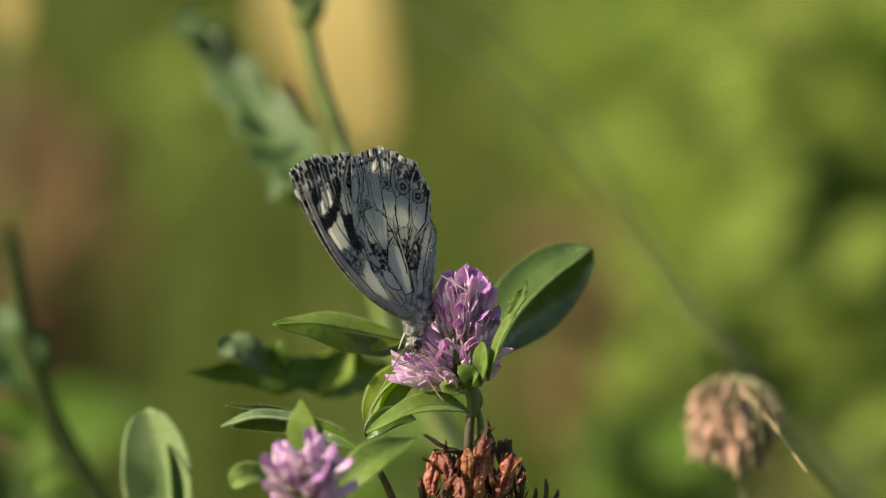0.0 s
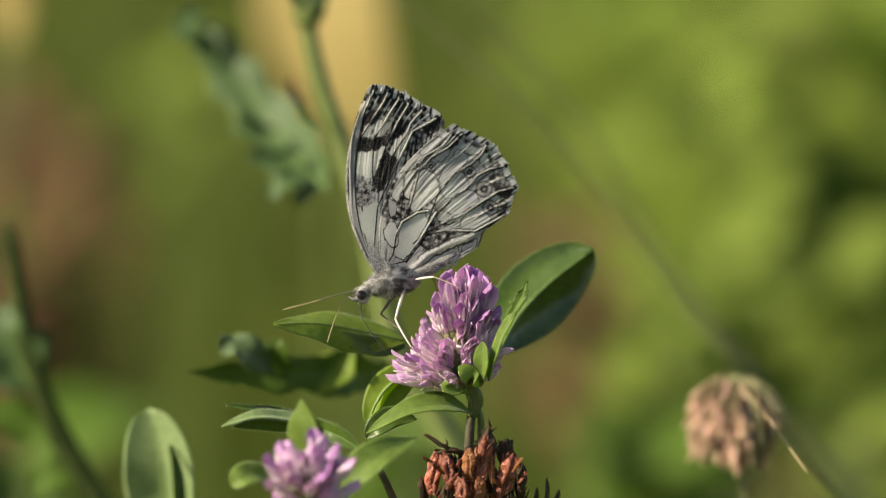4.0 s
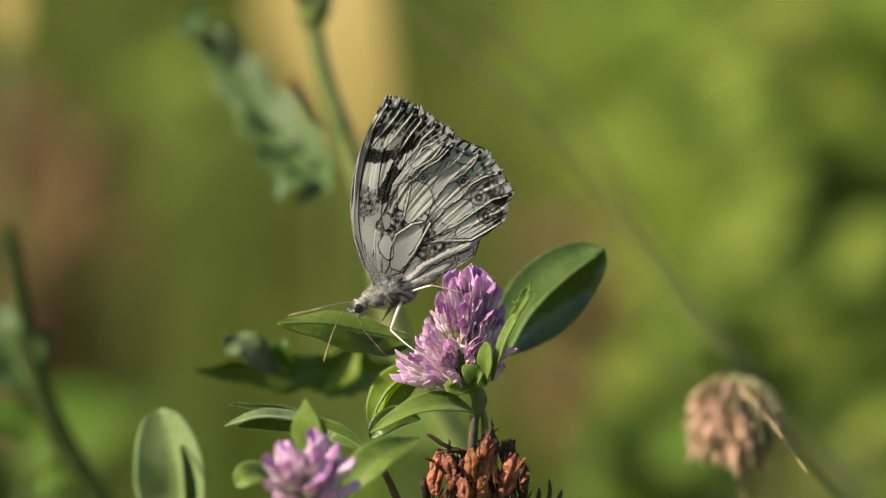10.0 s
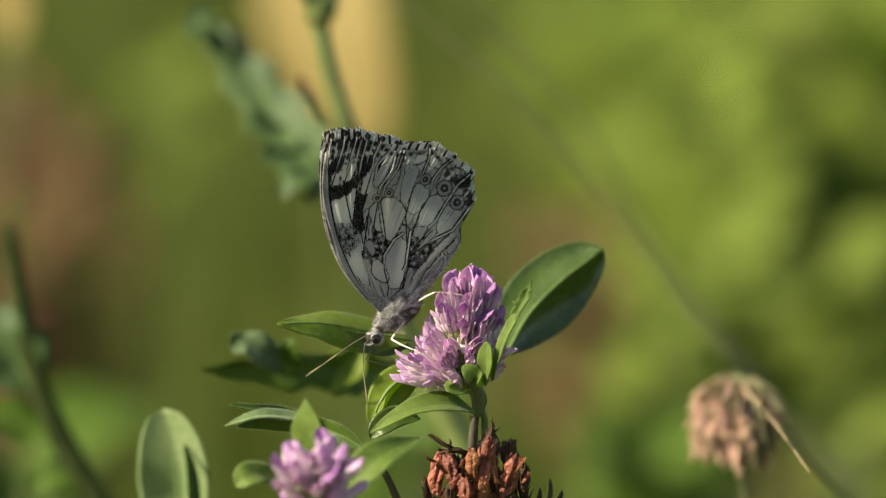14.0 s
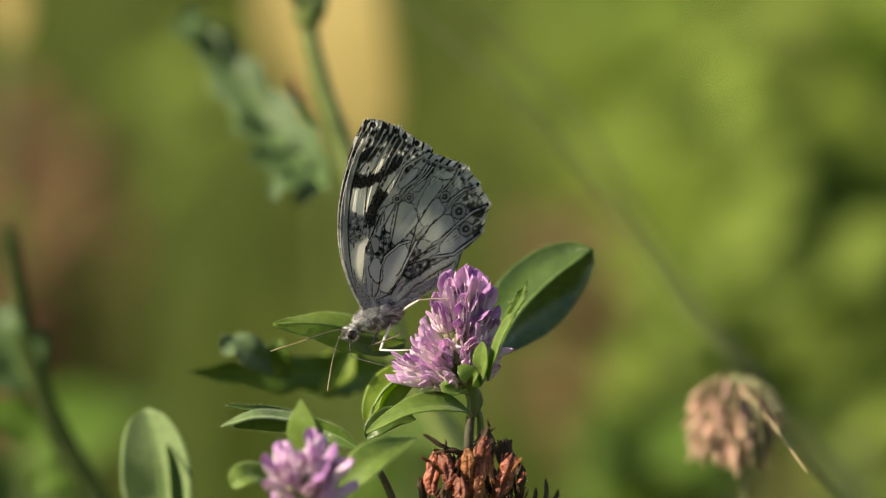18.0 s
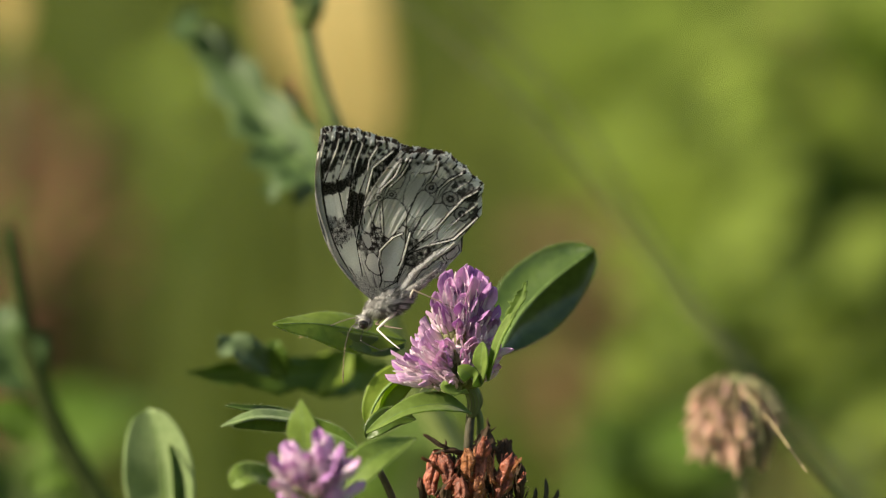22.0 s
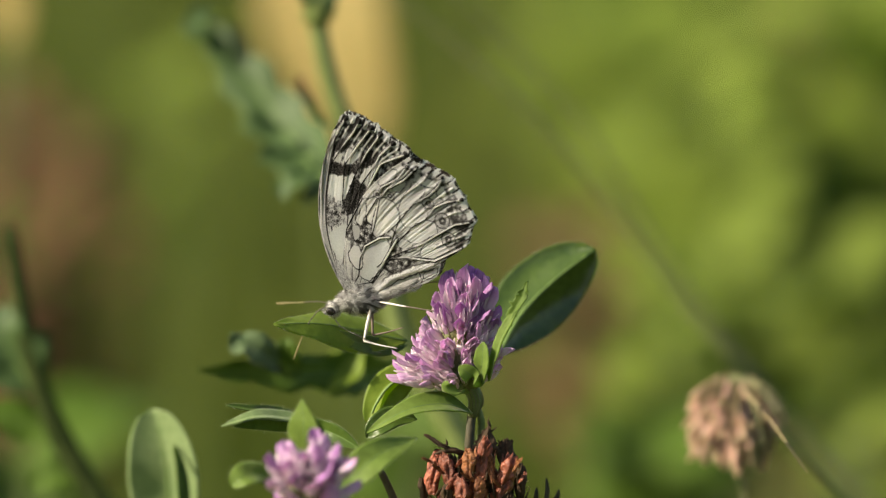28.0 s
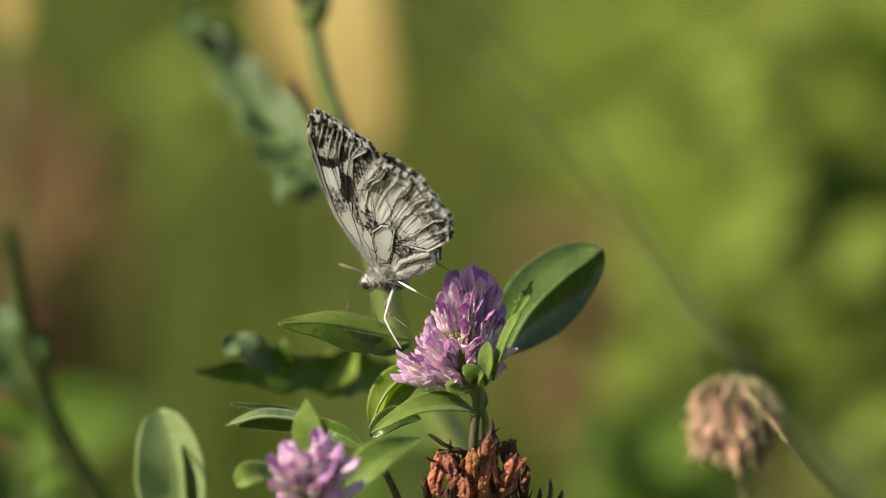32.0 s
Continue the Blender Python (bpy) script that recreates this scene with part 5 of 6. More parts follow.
def withered_clover():
    top = spot(5.5, -24.2, -2)
    base = below(top) + mmv(6, 0, -2)
    ob = thing_at("withered_clover", base, "withered rust-brown clover head below the fresh bloom", "clover plant", "clover plants")
    add_part("stem", tube([base, base.lerp(top, 0.6), top - mmv(0, 0, 9), top - mmv(0, 0, 2)], [1.2 * MM, 1.0 * MM, 0.8 * MM, 0.7 * MM], 8, 24, 0.15), M_STEM_DARK, ob)
    head = dry_head(ob, top + mmv(-0.8, 0, -3.8), 7.0 * MM, 17 * MM, 64, 31, M_HUSK, M_HUSK_DARK, "rust-brown head of shrivelled florets", length=7.0, upright=True, second=M_HUSK_DARK, blend=0.4)
    # the large husks that still stand at the front and sides of the head
    for k, (a, b, wide, mat) in enumerate((
            ((4.6, -31.6, -7), (5.3, -25.4, -7.5), 1.0, M_HUSK), ((3.9, -30.8, -7.5), (3.4, -26.6, -8), 0.9, M_HUSK_GOLD), ((7.3, -33.4, -7), (9.4, -27.7, -6.5), 1.35, M_HUSK),
            ((-1.4, -33.0, -5), (-0.8, -27.2, -5), 1.0, M_HUSK), ((1.4, -32.2, -6.5), (-0.1, -27.4, -6), 1.0, M_HUSK), ((2.7, -34.5, -8.5), (2.0, -30.6, -9), 1.05, M_HUSK),
            ((6.5, -31.4, -7.5), (6.2, -27.0, -7), 0.6, M_HUSK_GOLD), ((9.0, -30.2, -3), (8.2, -25.6, -2), 1.1, M_HUSK_DARK), ((10.4, -33.6, -3), (10.1, -28.7, -3), 1.0, M_HUSK_DARK),
            ((5.0, -34.5, -8.5), (4.6, -30.6, -9), 0.8, M_HUSK_GOLD), ((0.3, -35.2, -7), (0.2, -31.4, -8), 0.8, M_HUSK_DARK), ((-2.6, -34.4, -3), (-3.0, -30.6, -3), 0.6, M_HUSK_DARK))):
        p, q = spot(*a), spot(*b)
        part_mesh("husk", husk_mesh(90 + k, mat, M_HUSK_DARK, 7.0), head, "", Matrix.Translation(p - ob.location) @ aim_z(q - p, k * 1.3) @ Matrix.Diagonal((wide, wide, (q - p).length / (7.0 * MM), 1)))
    # torn flakes between them
    flakes = [husk_mesh(130 + k, M_HUSK_GOLD if k % 3 == 0 else M_HUSK, M_HUSK_DARK, 3.4) for k in range(6)]
    chips = random.Random(12)
    for k in range(20):
        p = spot(chips.uniform(-2.2, 10.2), chips.uniform(-34.8, -28.4), -chips.uniform(5.5, 8.2))
        turn = aim_z((chips.uniform(-0.7, 0.7), chips.uniform(-0.9, 0.1), chips.uniform(0.2, 1.0)), chips.uniform(0, 6))
        part_mesh("husk", chips.choice(flakes), head, "", Matrix.Translation(p - ob.location) @ turn @ Matrix.Diagonal((0.35, 0.7, chips.uniform(0.5, 0.9), 1)))
    # the dead sheath stands at the crown
    sheath = [spot(5.6, -28.6, -4), spot(5.6, -26.4, -5), spot(5.8, -24.6, -4.6), spot(6.2, -22.9, -4)]
    add_leaf("bract", ob, sheath, 1.75 * MM, (-0.1, -0.95, 0.1), M_HUSK_DARK, "torn dead sheath", fold=-0.5, wave=0.5, teeth=0.5, blunt=1.5, widest=0.25, rib=False, n=22, m=6)
    for line in (((5.9, -24.6, -5.2), (6.0, -23.4, -5.2), (5.7, -22.7, -5)), ((6.2, -24.4, -5), (6.8, -23.9, -5), (7.2, -23.6, -5)), ((6.3, -23.6, -5), (6.0, -22.8, -5), (6.1, -22.3, -5))):
        add_part("sepal", tube([spot(*q) for q in line], [0.14 * MM, 0.11 * MM, 0.05 * MM], 5, 10, 0.3), M_HUSK_DARK, ob)
    rng = random.Random(5)
    for k in range(64):
        w = rng.uniform(-1.35, 1.35)
        far = rng.uniform(0.55, 0.98)
        a = top + mmv(7.0 * far * math.sin(w) - 0.8, -7.0 * far * math.cos(w), rng.uniform(-12, -4) + 2.5 * (1 - far))
        w = mmv(rng.uniform(-1.0, 1.0), rng.uniform(-0.3, 0.3), rng.uniform(-1.4, 1.2))
        add_part("thread", tube([a, a + w * 0.5 + mmv(rng.uniform(-0.4, 0.4), 0, rng.uniform(-0.3, 0.3)), a + w], [0.075 * MM, 0.055 * MM, 0.03 * MM], 5, 8), M_STRAW if k % 3 else M_HUSK_DARK, ob)
    twig = [spot(1.6, -27.2, -5), spot(0.6, -26.4, -6), spot(-0.5, -26.0, -6.5), spot(-1.6, -25.2, -6.5), spot(-2.6, -24.6, -6.5)]
    add_leaf("bract", ob, twig, 0.30 * MM, (0, -0.8, 0.5), M_HUSK_DARK, "curled dead bract", fold=0.9, wave=0.6, teeth=0.4, rib=False, n=22, m=3, blunt=0.4, widest=0.6)
    add_part("bract", tube([spot(0.3, -26.3, -6), spot(0.5, -25.7, -6.3), spot(0.3, -25.2, -6.4)], [0.2 * MM, 0.16 * MM, 0.04 * MM], 6, 8, 0.3), M_HUSK_DARK, ob)
    add_part("bract", tube([spot(3.4, -27.4, -4), spot(1.9, -26.9, -5.5), spot(0.5, -26.8, -6), spot(-1.2, -27.2, -6)], [0.3 * MM, 0.42 * MM, 0.36 * MM, 0.1 * MM], 7, 16, 0.5), M_HUSK_DARK, ob, "crumpled dead bract")
    for a, b, c in ((spot(13.3, -34.4, 1), spot(13.8, -32.3, 1), spot(13.7, -30.4, 1)), (spot(13.8, -34.4, 2), spot(15.1, -32.9, 2), spot(15.4, -31.9, 2)), (spot(11.7, -34.4, 3), spot(12.3, -32.9, 2), spot(12.4, -31.6, 2))):
        add_leaf("bract", ob, [a, b, c], 0.3 * MM, (0.2, -0.9, 0.2), M_STEM_DARK, "", fold=0.6, rib=False, n=12, m=3)
    return ob


WITHERED = withered_clover()


def low_bloom():
    base_of = spot(-18.0, -36.6, -32)
    base = below(base_of) + mmv(-4, 0, -2)
    ob = thing_at("red_clover", base, "pink clover bloom lower down among pale leaflets", "clover plant", "clover plants")
    add_part("stem", tube([base, base.lerp(base_of, 0.5) + mmv(2, 0, 0), base_of], [1.2 * MM, 1.0 * MM, 0.7 * MM], 8, 20), M_STEM, ob)
    bloom_head(ob, base_of, (-0.06, -0.1, 1), 7.8 * MM, 10.6 * MM, 54, 47, "pink clover head of loose florets", 0.62, spread=0.95, violet=0.4)
    tall = spot(-17.6, -30.0, -32)
    part_mesh("floret", floret_mesh(77, M_PETAL_DEEP, 8.0), ob, "tall violet floret", Matrix.Translation(tall - base) @ aim_z(spot(-17.3, -24.9, -32) - tall, 2.0) @ Matrix.Diagonal((1, 1, 0.75, 1)))
    return ob


LOW_BLOOM = low_bloom()


# ---------------------------------------------------------------- plants just behind
def sow_thistle():
    """A tall weed with lobed blue-green leaves behind the butterfly."""
    d = 88
    top = spot(-17.1, 31, d)
    foot = spot(4.2, -32.4, d)
    base = Vector((foot.x + 0.035, foot.y + 0.01, -0.002))
    ob = thing_at("sow_thistle", base, "blue-green weed with lobed wavy leaves", "weed")
    add_part("stem", tube([base, foot, spot(0.2, -23.2, d), spot(-4.6, -15.7, d), spot(-7.7, -5.6, d), spot(-9.8, 4.2, d), spot(-12.7, 13.9, d), spot(-15.5, 21.8, d), spot(-17.1, 28.6, d), spot(-17.7, 33.8, d), spot(-18, 39.8, d)], [2.4 * MM, 1.9 * MM, 1.5 * MM, 1.35 * MM, 1.3 * MM], 9, 60, 0.06), M_STEM, ob)
    add_part("bud", blob(spot(-17.1, 31.9, d - 2), (mmv(2.7, 0, 0), mmv(0, 2.4, 0), mmv(0.2, 0, 2.9)), 12, 16, 0.3, 0, 500), M_STEM, ob, "knobbly green leaf node")
    for k in range(5):
        p = spot(-17.1, 32, d - 3)
        a = -1.2 + k * 0.6
        add_leaf("leaf_scale", ob, [p, p + mmv(1.8 * math.sin(a), -1.2, 1.2), p + mmv(3.0 * math.sin(a), -0.6, 3.2)], 0.8 * MM, (0, -1, 0.3), M_THISTLE, "", rib=False, fold=0.4, n=10, m=3)
    add_leaf("leaf", ob, [spot(-14.7, 7.9, d), spot(-18.7, 12.1, d + 12), spot(-22.9, 17.7, d + 20), spot(-27.7, 24.1, d + 24), spot(-31.2, 29.7, d + 28)], 5.3 * MM, (-0.35, -0.75, 0.6), M_THISTLE, "long lobed blue-green leaf with a curled tip", fold=0.3, lobes=0.24, lobe_count=5, wave=0.3, teeth=0.2, n=44, m=7, blunt=0.35, widest=0.25, seed=2)
    add_leaf("leaf", ob, [spot(-29.2, 26.2, d + 24), spot(-31.2, 27.8, d + 22), spot(-32.9, 29.2, d + 22), spot(-32.4, 31.1, d + 24), spot(-30.1, 31.4, d + 28)], 2.3 * MM, (-0.4, -0.8, 0.4), M_THISTLE, "", fold=0.5, lobes=0.3, lobe_count=3, wave=0.7, n=24, m=5, blunt=0.4)
    for (a, b, c, w) in ((spot(-16.8, 10.6, d - 6), spot(-20.2, 8.7, d - 10), spot(-22.2, 6.7, d - 10), 2.4), (spot(-17.9, 12.8, d + 8), spot(-22.8, 11.7, d + 6), spot(-25.2, 12.7, d + 6), 2.2), (spot(-16.1, 9.2, d - 5), spot(-17.7, 7.2, d - 9), spot(-18.7, 5.9, d - 8), 1.7), (spot(-21.3, 15.8, d + 14), spot(-24.6, 16.4, d + 12), spot(-26.4, 17.7, d + 12), 1.5)):
        add_leaf("leaf_lobe", ob, [a, b, c], w * MM, (-0.35, -0.6, 0.75), M_THISTLE, "", fold=0.4, wave=0.8, teeth=0.4, rib=False, n=16, m=5, blunt=0.4)
    # the low leaf: folded towards its tip; light and shade are painted as lime, pale and dark lobes
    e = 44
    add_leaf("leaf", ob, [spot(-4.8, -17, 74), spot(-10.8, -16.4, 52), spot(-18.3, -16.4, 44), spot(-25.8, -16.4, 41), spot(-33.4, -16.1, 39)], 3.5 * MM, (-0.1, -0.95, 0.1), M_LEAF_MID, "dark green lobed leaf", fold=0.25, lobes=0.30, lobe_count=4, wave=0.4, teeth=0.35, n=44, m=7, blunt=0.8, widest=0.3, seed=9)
    add_leaf("leaf_lobe", ob, [spot(-22.3, -16.1, 41), spot(-24.1, -14.2, 38), spot(-26.7, -12.8, 37), spot(-29.1, -13.1, 37)], 2.2 * MM, (-0.3, -0.75, 0.6), M_THISTLE_PALE, "upturned leaf lobe painted pale where it is lit", fold=0.3, wave=0.8, teeth=0.5, rib=False, n=18, m=5, blunt=0.4)
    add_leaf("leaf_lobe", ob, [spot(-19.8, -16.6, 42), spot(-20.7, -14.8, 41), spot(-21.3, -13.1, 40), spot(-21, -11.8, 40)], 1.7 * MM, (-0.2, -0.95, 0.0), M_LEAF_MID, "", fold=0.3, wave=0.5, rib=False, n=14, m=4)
    add_leaf("leaf_lobe", ob, [spot(-19.1, -17, 48), spot(-16.1, -16.8, 47), spot(-13, -15.7, 47), spot(-11.1, -13.6, 47)], 3.0 * MM, (-0.35, -0.8, 0.45), M_LEAF_LIT, "lobe at the leaf's base, sunlight put into its lime green", fold=0.2, wave=0.5, rib=False, n=18, m=5)
    add_leaf("thorn", ob, [spot(-16.8, 18.1, d - 2), spot(-18.3, 19.9, d - 5), spot(-19.5, 21.8, d - 6), spot(-19.2, 23.2, d - 6)], 0.7 * MM, (0, -1, 0.2), M_BG_RED, "", rib=False, n=10, m=2, fold=0.4)
    add_leaf("thorn", ob, [spot(-15.1, 16.2, d - 2), spot(-17.1, 17.7, d - 5), spot(-17.8, 19.9, d - 6)], 0.55 * MM, (0, -1, 0.2), M_STEM, "", rib=False, n=10, m=2, fold=0.4)
    return ob


THISTLE = sow_thistle()


def broad_leaf_plant():
    d = 36
    foot = spot(-36.3, -40.4, d)
    base = below(foot)
    ob = thing_at("plantain", base, "pale downy oval leaf standing upright in the meadow", "weed")
    add_part("stem", tube([base, base.lerp(foot, 0.6) + mmv(3, 0, 0), foot, spot(-36.6, -37.4, d)], [1.4 * MM, 1.2 * MM, 0.9 * MM, 0.7 * MM], 8, 20), M_STEM, ob)
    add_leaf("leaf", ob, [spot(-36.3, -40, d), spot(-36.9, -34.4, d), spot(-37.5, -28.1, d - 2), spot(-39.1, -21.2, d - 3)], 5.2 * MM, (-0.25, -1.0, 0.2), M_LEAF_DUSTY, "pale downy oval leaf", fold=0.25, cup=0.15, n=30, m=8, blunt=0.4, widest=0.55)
    # added dark blade that stands for the shade in the broad leaf's fold
    add_leaf("leaf", ob, [spot(-35.7, -40.3, d - 4), spot(-35.2, -34.4, d - 6), spot(-35.5, -29.9, d - 6), spot(-36.3, -25.9, d - 4)], 1.1 * MM, (0.75, -0.7, 0.1), M_LEAF_MID, "dark narrow blade added for the shade in the leaf's fold", fold=0.4, n=20, m=5, blunt=0.5)
    return ob


BROAD = broad_leaf_plant()


def drooping_head():
    d = 60
    top = spot(39.3, -17, d)
    base = below(spot(58.2, -34.4, d)) + mmv(14, 8, -2)
    ob = thing_at("faded_clover", base, "faded pinkish-brown clover head nodding on a bent stalk", "clover plant", "clover plants")
    add_part("stem", tube([base, base.lerp(spot(58.2, -38.9, d), 0.7), spot(57.1, -38.2, d + 14), spot(51.4, -31.4, d + 10), spot(46.2, -25.6, d + 6), spot(42.1, -19.4, d + 3), top], [1.1 * MM, 0.8 * MM, 0.6 * MM, 0.45 * MM, 0.4 * MM, 0.4 * MM], 9, 40, 0.1), M_STEM, ob, "bent green stalk")
    dry_head(ob, top + mmv(-0.3, -1, 0.5), 7.2 * MM, 13.6 * MM, 300, 61, M_HUSK_PINK, M_CALYX, "faded head of hanging florets", axis=(0.06, 0, 1), length=4.5, fan=0.8, second=M_HUSK_DUN, blend=0.7, slim=0.52)
    for k, (a, b, c) in enumerate(((spot(39.9, -18.7, d - 16), spot(44.0, -23.6, d - 34), spot(48.3, -29.6, d - 46)), (spot(40.9, -17.3, d - 8), spot(44.1, -20.9, d - 12), spot(45.6, -23.3, d - 12)), (spot(38.7, -16.7, d - 6), spot(42.1, -18.7, d - 10), spot(44.5, -22.1, d - 12)), (spot(40.4, -17, d - 6), spot(43.4, -18.7, d - 8), spot(45.1, -21.5, d - 9)), (spot(39.4, -17.2, d - 9), spot(41.7, -22.1, d - 14), spot(42.6, -26.2, d - 14)))):
        add_part("straw", tube([a, b, c], [0.13 * MM, 0.12 * MM, 0.10 * MM], 6, 14), M_CALYX if k else M_STRAW, ob, "" if k else "dry straw-coloured stalk")
    return ob


DROOPING = drooping_head()


def plain_stalk(name, points, radii, material, label, category, leaves=(), lift=True):
    base = below(points[0])
    base.z = -0.002
    ob = thing_at(name, base, label, category)
    add_part("stem", tube([base] + list(points), radii, 8, 40, 0.08), material, ob)
    for p, q in zip(points, points[1:]):
        c = p.lerp(q, 0.5)
        d = (q - p).normalized() * radii[-1] * 1.6
        add_part("node", tube([c - d, c, c + d], [radii[-1] * 1.1, radii[-1] * 1.4, radii[-1] * 1.05], 8, 8), material, ob)
    for spine, half, face, mat in leaves:
        add_leaf("leaf", ob, spine, half, face, mat, "", fold=0.25, wave=0.3, n=18, m=5)
    return ob


# thin stalk under the drooping head
plain_stalk("grass_stalk", [spot(40.4, -40.4, 62), spot(40.2, -34.4, 62), spot(39.8, -28.4, 60)], [0.8 * MM, 0.7 * MM, 0.5 * MM], M_STALK, "thin green stalk below the faded clover head", "stalk")

d = 95
plain_stalk("weed", [spot(-44.5, -36.7, d), spot(-47.5, -30.7, d), spot(-50.9, -24.7, d), spot(-53.5, -18.7, d), spot(-55.4, -11.2, d), spot(-56.7, -2.2, d), spot(-57.7, 3.1, d)], [2.1 * MM, 2.0 * MM, 1.9 * MM, 1.7 * MM, 1.4 * MM, 1.0 * MM], M_STEM_OLIVE, "dark-stemmed weed with grey-green leaves", "weed", [
    ([spot(-54.3, -19.4, d), spot(-56.5, -14.9, d), spot(-58, -11.2, d), spot(-56.5, -7.4, d)], 6.0 * MM, (-0.3, -0.7, 0.6), M_THISTLE),
    ([spot(-51.3, -24.3, d), spot(-55, -23.6, d), spot(-58.8, -22.1, d), spot(-62.5, -22.4, d)], 3.4 * MM, (0, -0.6, 0.7), M_BG_DEEP),
    ([spot(-47.5, -30.7, d), spot(-51.3, -30.3, d), spot(-55, -32.2, d)], 3.0 * MM, (0.1, -0.6, 0.8), M_BG_DEEP)])

# two long straw stalks leaning across behind
for (a, b, r) in ((spot(-9.3, 36.1, 140), spot(36.1, -11.9, 150), 0.46), (spot(-0.3, 36.1, 160), spot(32.7, -5.9, 170), 0.4)):
    low = b + (b - a) * 0.55
    k = (b.z - 0.0) / max(1e-3, (a.z - b.z))
    foot = b + (b - a) * k
    base = Vector((foot.x, foot.y, -0.002))
    ob = thing_at("grass_stalk", base, "long dry grass stalk leaning across the meadow", "stalk", "leaning grass stalks")
    add_part("stem", tube([base, base.lerp(b, 0.5) + mmv(0, 0, 4), b, a.lerp(b, 0.5) + mmv(2, 0, 3), a], [1.6 * r * MM, 1.3 * r * MM, r * MM, 0.8 * r * MM], 7, 30), M_STALK, ob)
    for q in (0.15, 0.4, 0.7):
        c = b.lerp(base, q) + mmv(0, 0, 4 * math.sin(math.pi * q))
        w = (a - b).normalized() * 2.2 * MM
        add_part("node", tube([c - w, c, c + w], [1.4 * r * MM, 1.7 * r * MM, 1.4 * r * MM], 7, 8), M_STALK, ob)


# ---------------------------------------------------------------- farther meadow plants
def dock(top, seed, size, label):
    """A dock spike: whorls of rusty seeds on a branched stalk."""
    rng = random.Random(seed)
    base = below(top)
    ob = thing_at("dock", base, label, "weed", "dock spikes")
    add_part("stem", tube([base, base.lerp(top, 0.5), top], [2.2 * MM, 1.8 * MM, 0.8 * MM], 7, 14), M_BG_RED, ob)
    seeds = blob((0, 0, 0), (mmv(2.6, 0, 0), mmv(0, 1.2, 0), mmv(0, 0, 3.2)), 5, 7, 0.2, seed, 300)
    me = mesh_from("seed", seeds[0], seeds[1], M_BG_RED)
    for k in range(110):
        s = k / 110
        a = k * 2.4
        r = size * (0.25 + 0.75 * math.sin(math.pi * min(1, s + 0.15))) * rng.uniform(0.3, 1)
        p = top + Vector((math.cos(a) * r, math.sin(a) * r, -s * size * 4.2 + rng.uniform(-4, 4) * MM))
        part_mesh("seed", me, ob, "", Matrix.Translation(p - base) @ Euler((rng.random() * 3, rng.random() * 3, 0)).to_matrix().to_4x4())
    return ob


dock(spot(-58, 21.8, 560), 3, 20 * MM, "rust-red dock seed spike")
dock(spot(-47.5, 8.3, 700), 5, 20 * MM, "rust-brown dock seed spike")
dock(spot(48.4, 31.6, 800), 8, 7 * MM, "slim rust-brown dock seed spike")
dock(spot(-61.8, 8.3, 600), 6, 18 * MM, "rust-red dock seed spike")


def bleached(name, a, b, c, half, label):
    base = below(a)
    ob = thing_at(name, base, label, "dry leaf", "bleached leaves")
    add_part("stem", tube([base, base.lerp(a, 0.5), a], [1.2 * MM, 0.9 * MM, 0.7 * MM], 7, 12), M_STEM, ob)
    add_leaf("leaf", ob, [a, b, c], half, (-0.5, -0.75, 0.45), M_BG_CREAM, "bleached straw-yellow leaf", fold=0.04, n=18, m=5, blunt=0.3)
    return ob


bleached("dry_leaf", spot(-9.8, 11.5, 430), spot(-12.2, 23.3, 425), spot(-13.4, 42.8, 420), 10.8 * MM, "bleached straw-yellow leaf lit by the sun")
bleached("dry_leaf", spot(-15.5, 17.5, 460), spot(-19.5, 27.0, 455), spot(-22.5, 42.1, 450), 7.5 * MM, "bleached straw-yellow leaf lit by the sun")
bleached("dry_leaf", spot(-58.2, 27.0, 420), spot(-58.0, 32.1, 415), spot(-59.0, 42.1, 410), 5.5 * MM, "bleached cream leaf at the meadow's edge")

# weeds carry sunlight or shade in the green they are given
BRIGHT = "leafy weed in the meadow, sunlight put into its yellow-green"
DEEP = "leafy weed in the meadow, shade put into its deep green"
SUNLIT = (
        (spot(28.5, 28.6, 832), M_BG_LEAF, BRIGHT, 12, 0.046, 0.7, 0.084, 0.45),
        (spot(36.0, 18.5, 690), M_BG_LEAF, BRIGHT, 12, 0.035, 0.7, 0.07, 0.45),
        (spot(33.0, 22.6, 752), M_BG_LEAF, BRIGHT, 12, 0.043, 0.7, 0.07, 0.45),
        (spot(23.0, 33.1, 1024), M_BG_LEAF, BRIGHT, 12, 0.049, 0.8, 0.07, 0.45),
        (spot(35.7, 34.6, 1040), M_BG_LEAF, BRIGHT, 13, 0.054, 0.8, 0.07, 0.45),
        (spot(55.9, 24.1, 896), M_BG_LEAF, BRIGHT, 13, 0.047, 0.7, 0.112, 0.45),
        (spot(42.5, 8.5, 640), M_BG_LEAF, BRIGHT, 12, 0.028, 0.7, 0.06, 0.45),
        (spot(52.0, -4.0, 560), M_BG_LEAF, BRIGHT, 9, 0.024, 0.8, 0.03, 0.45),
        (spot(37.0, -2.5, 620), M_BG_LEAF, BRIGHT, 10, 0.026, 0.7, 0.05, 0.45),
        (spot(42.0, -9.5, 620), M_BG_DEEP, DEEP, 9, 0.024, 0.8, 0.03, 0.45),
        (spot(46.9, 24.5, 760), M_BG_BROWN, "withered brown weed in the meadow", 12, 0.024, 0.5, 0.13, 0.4))
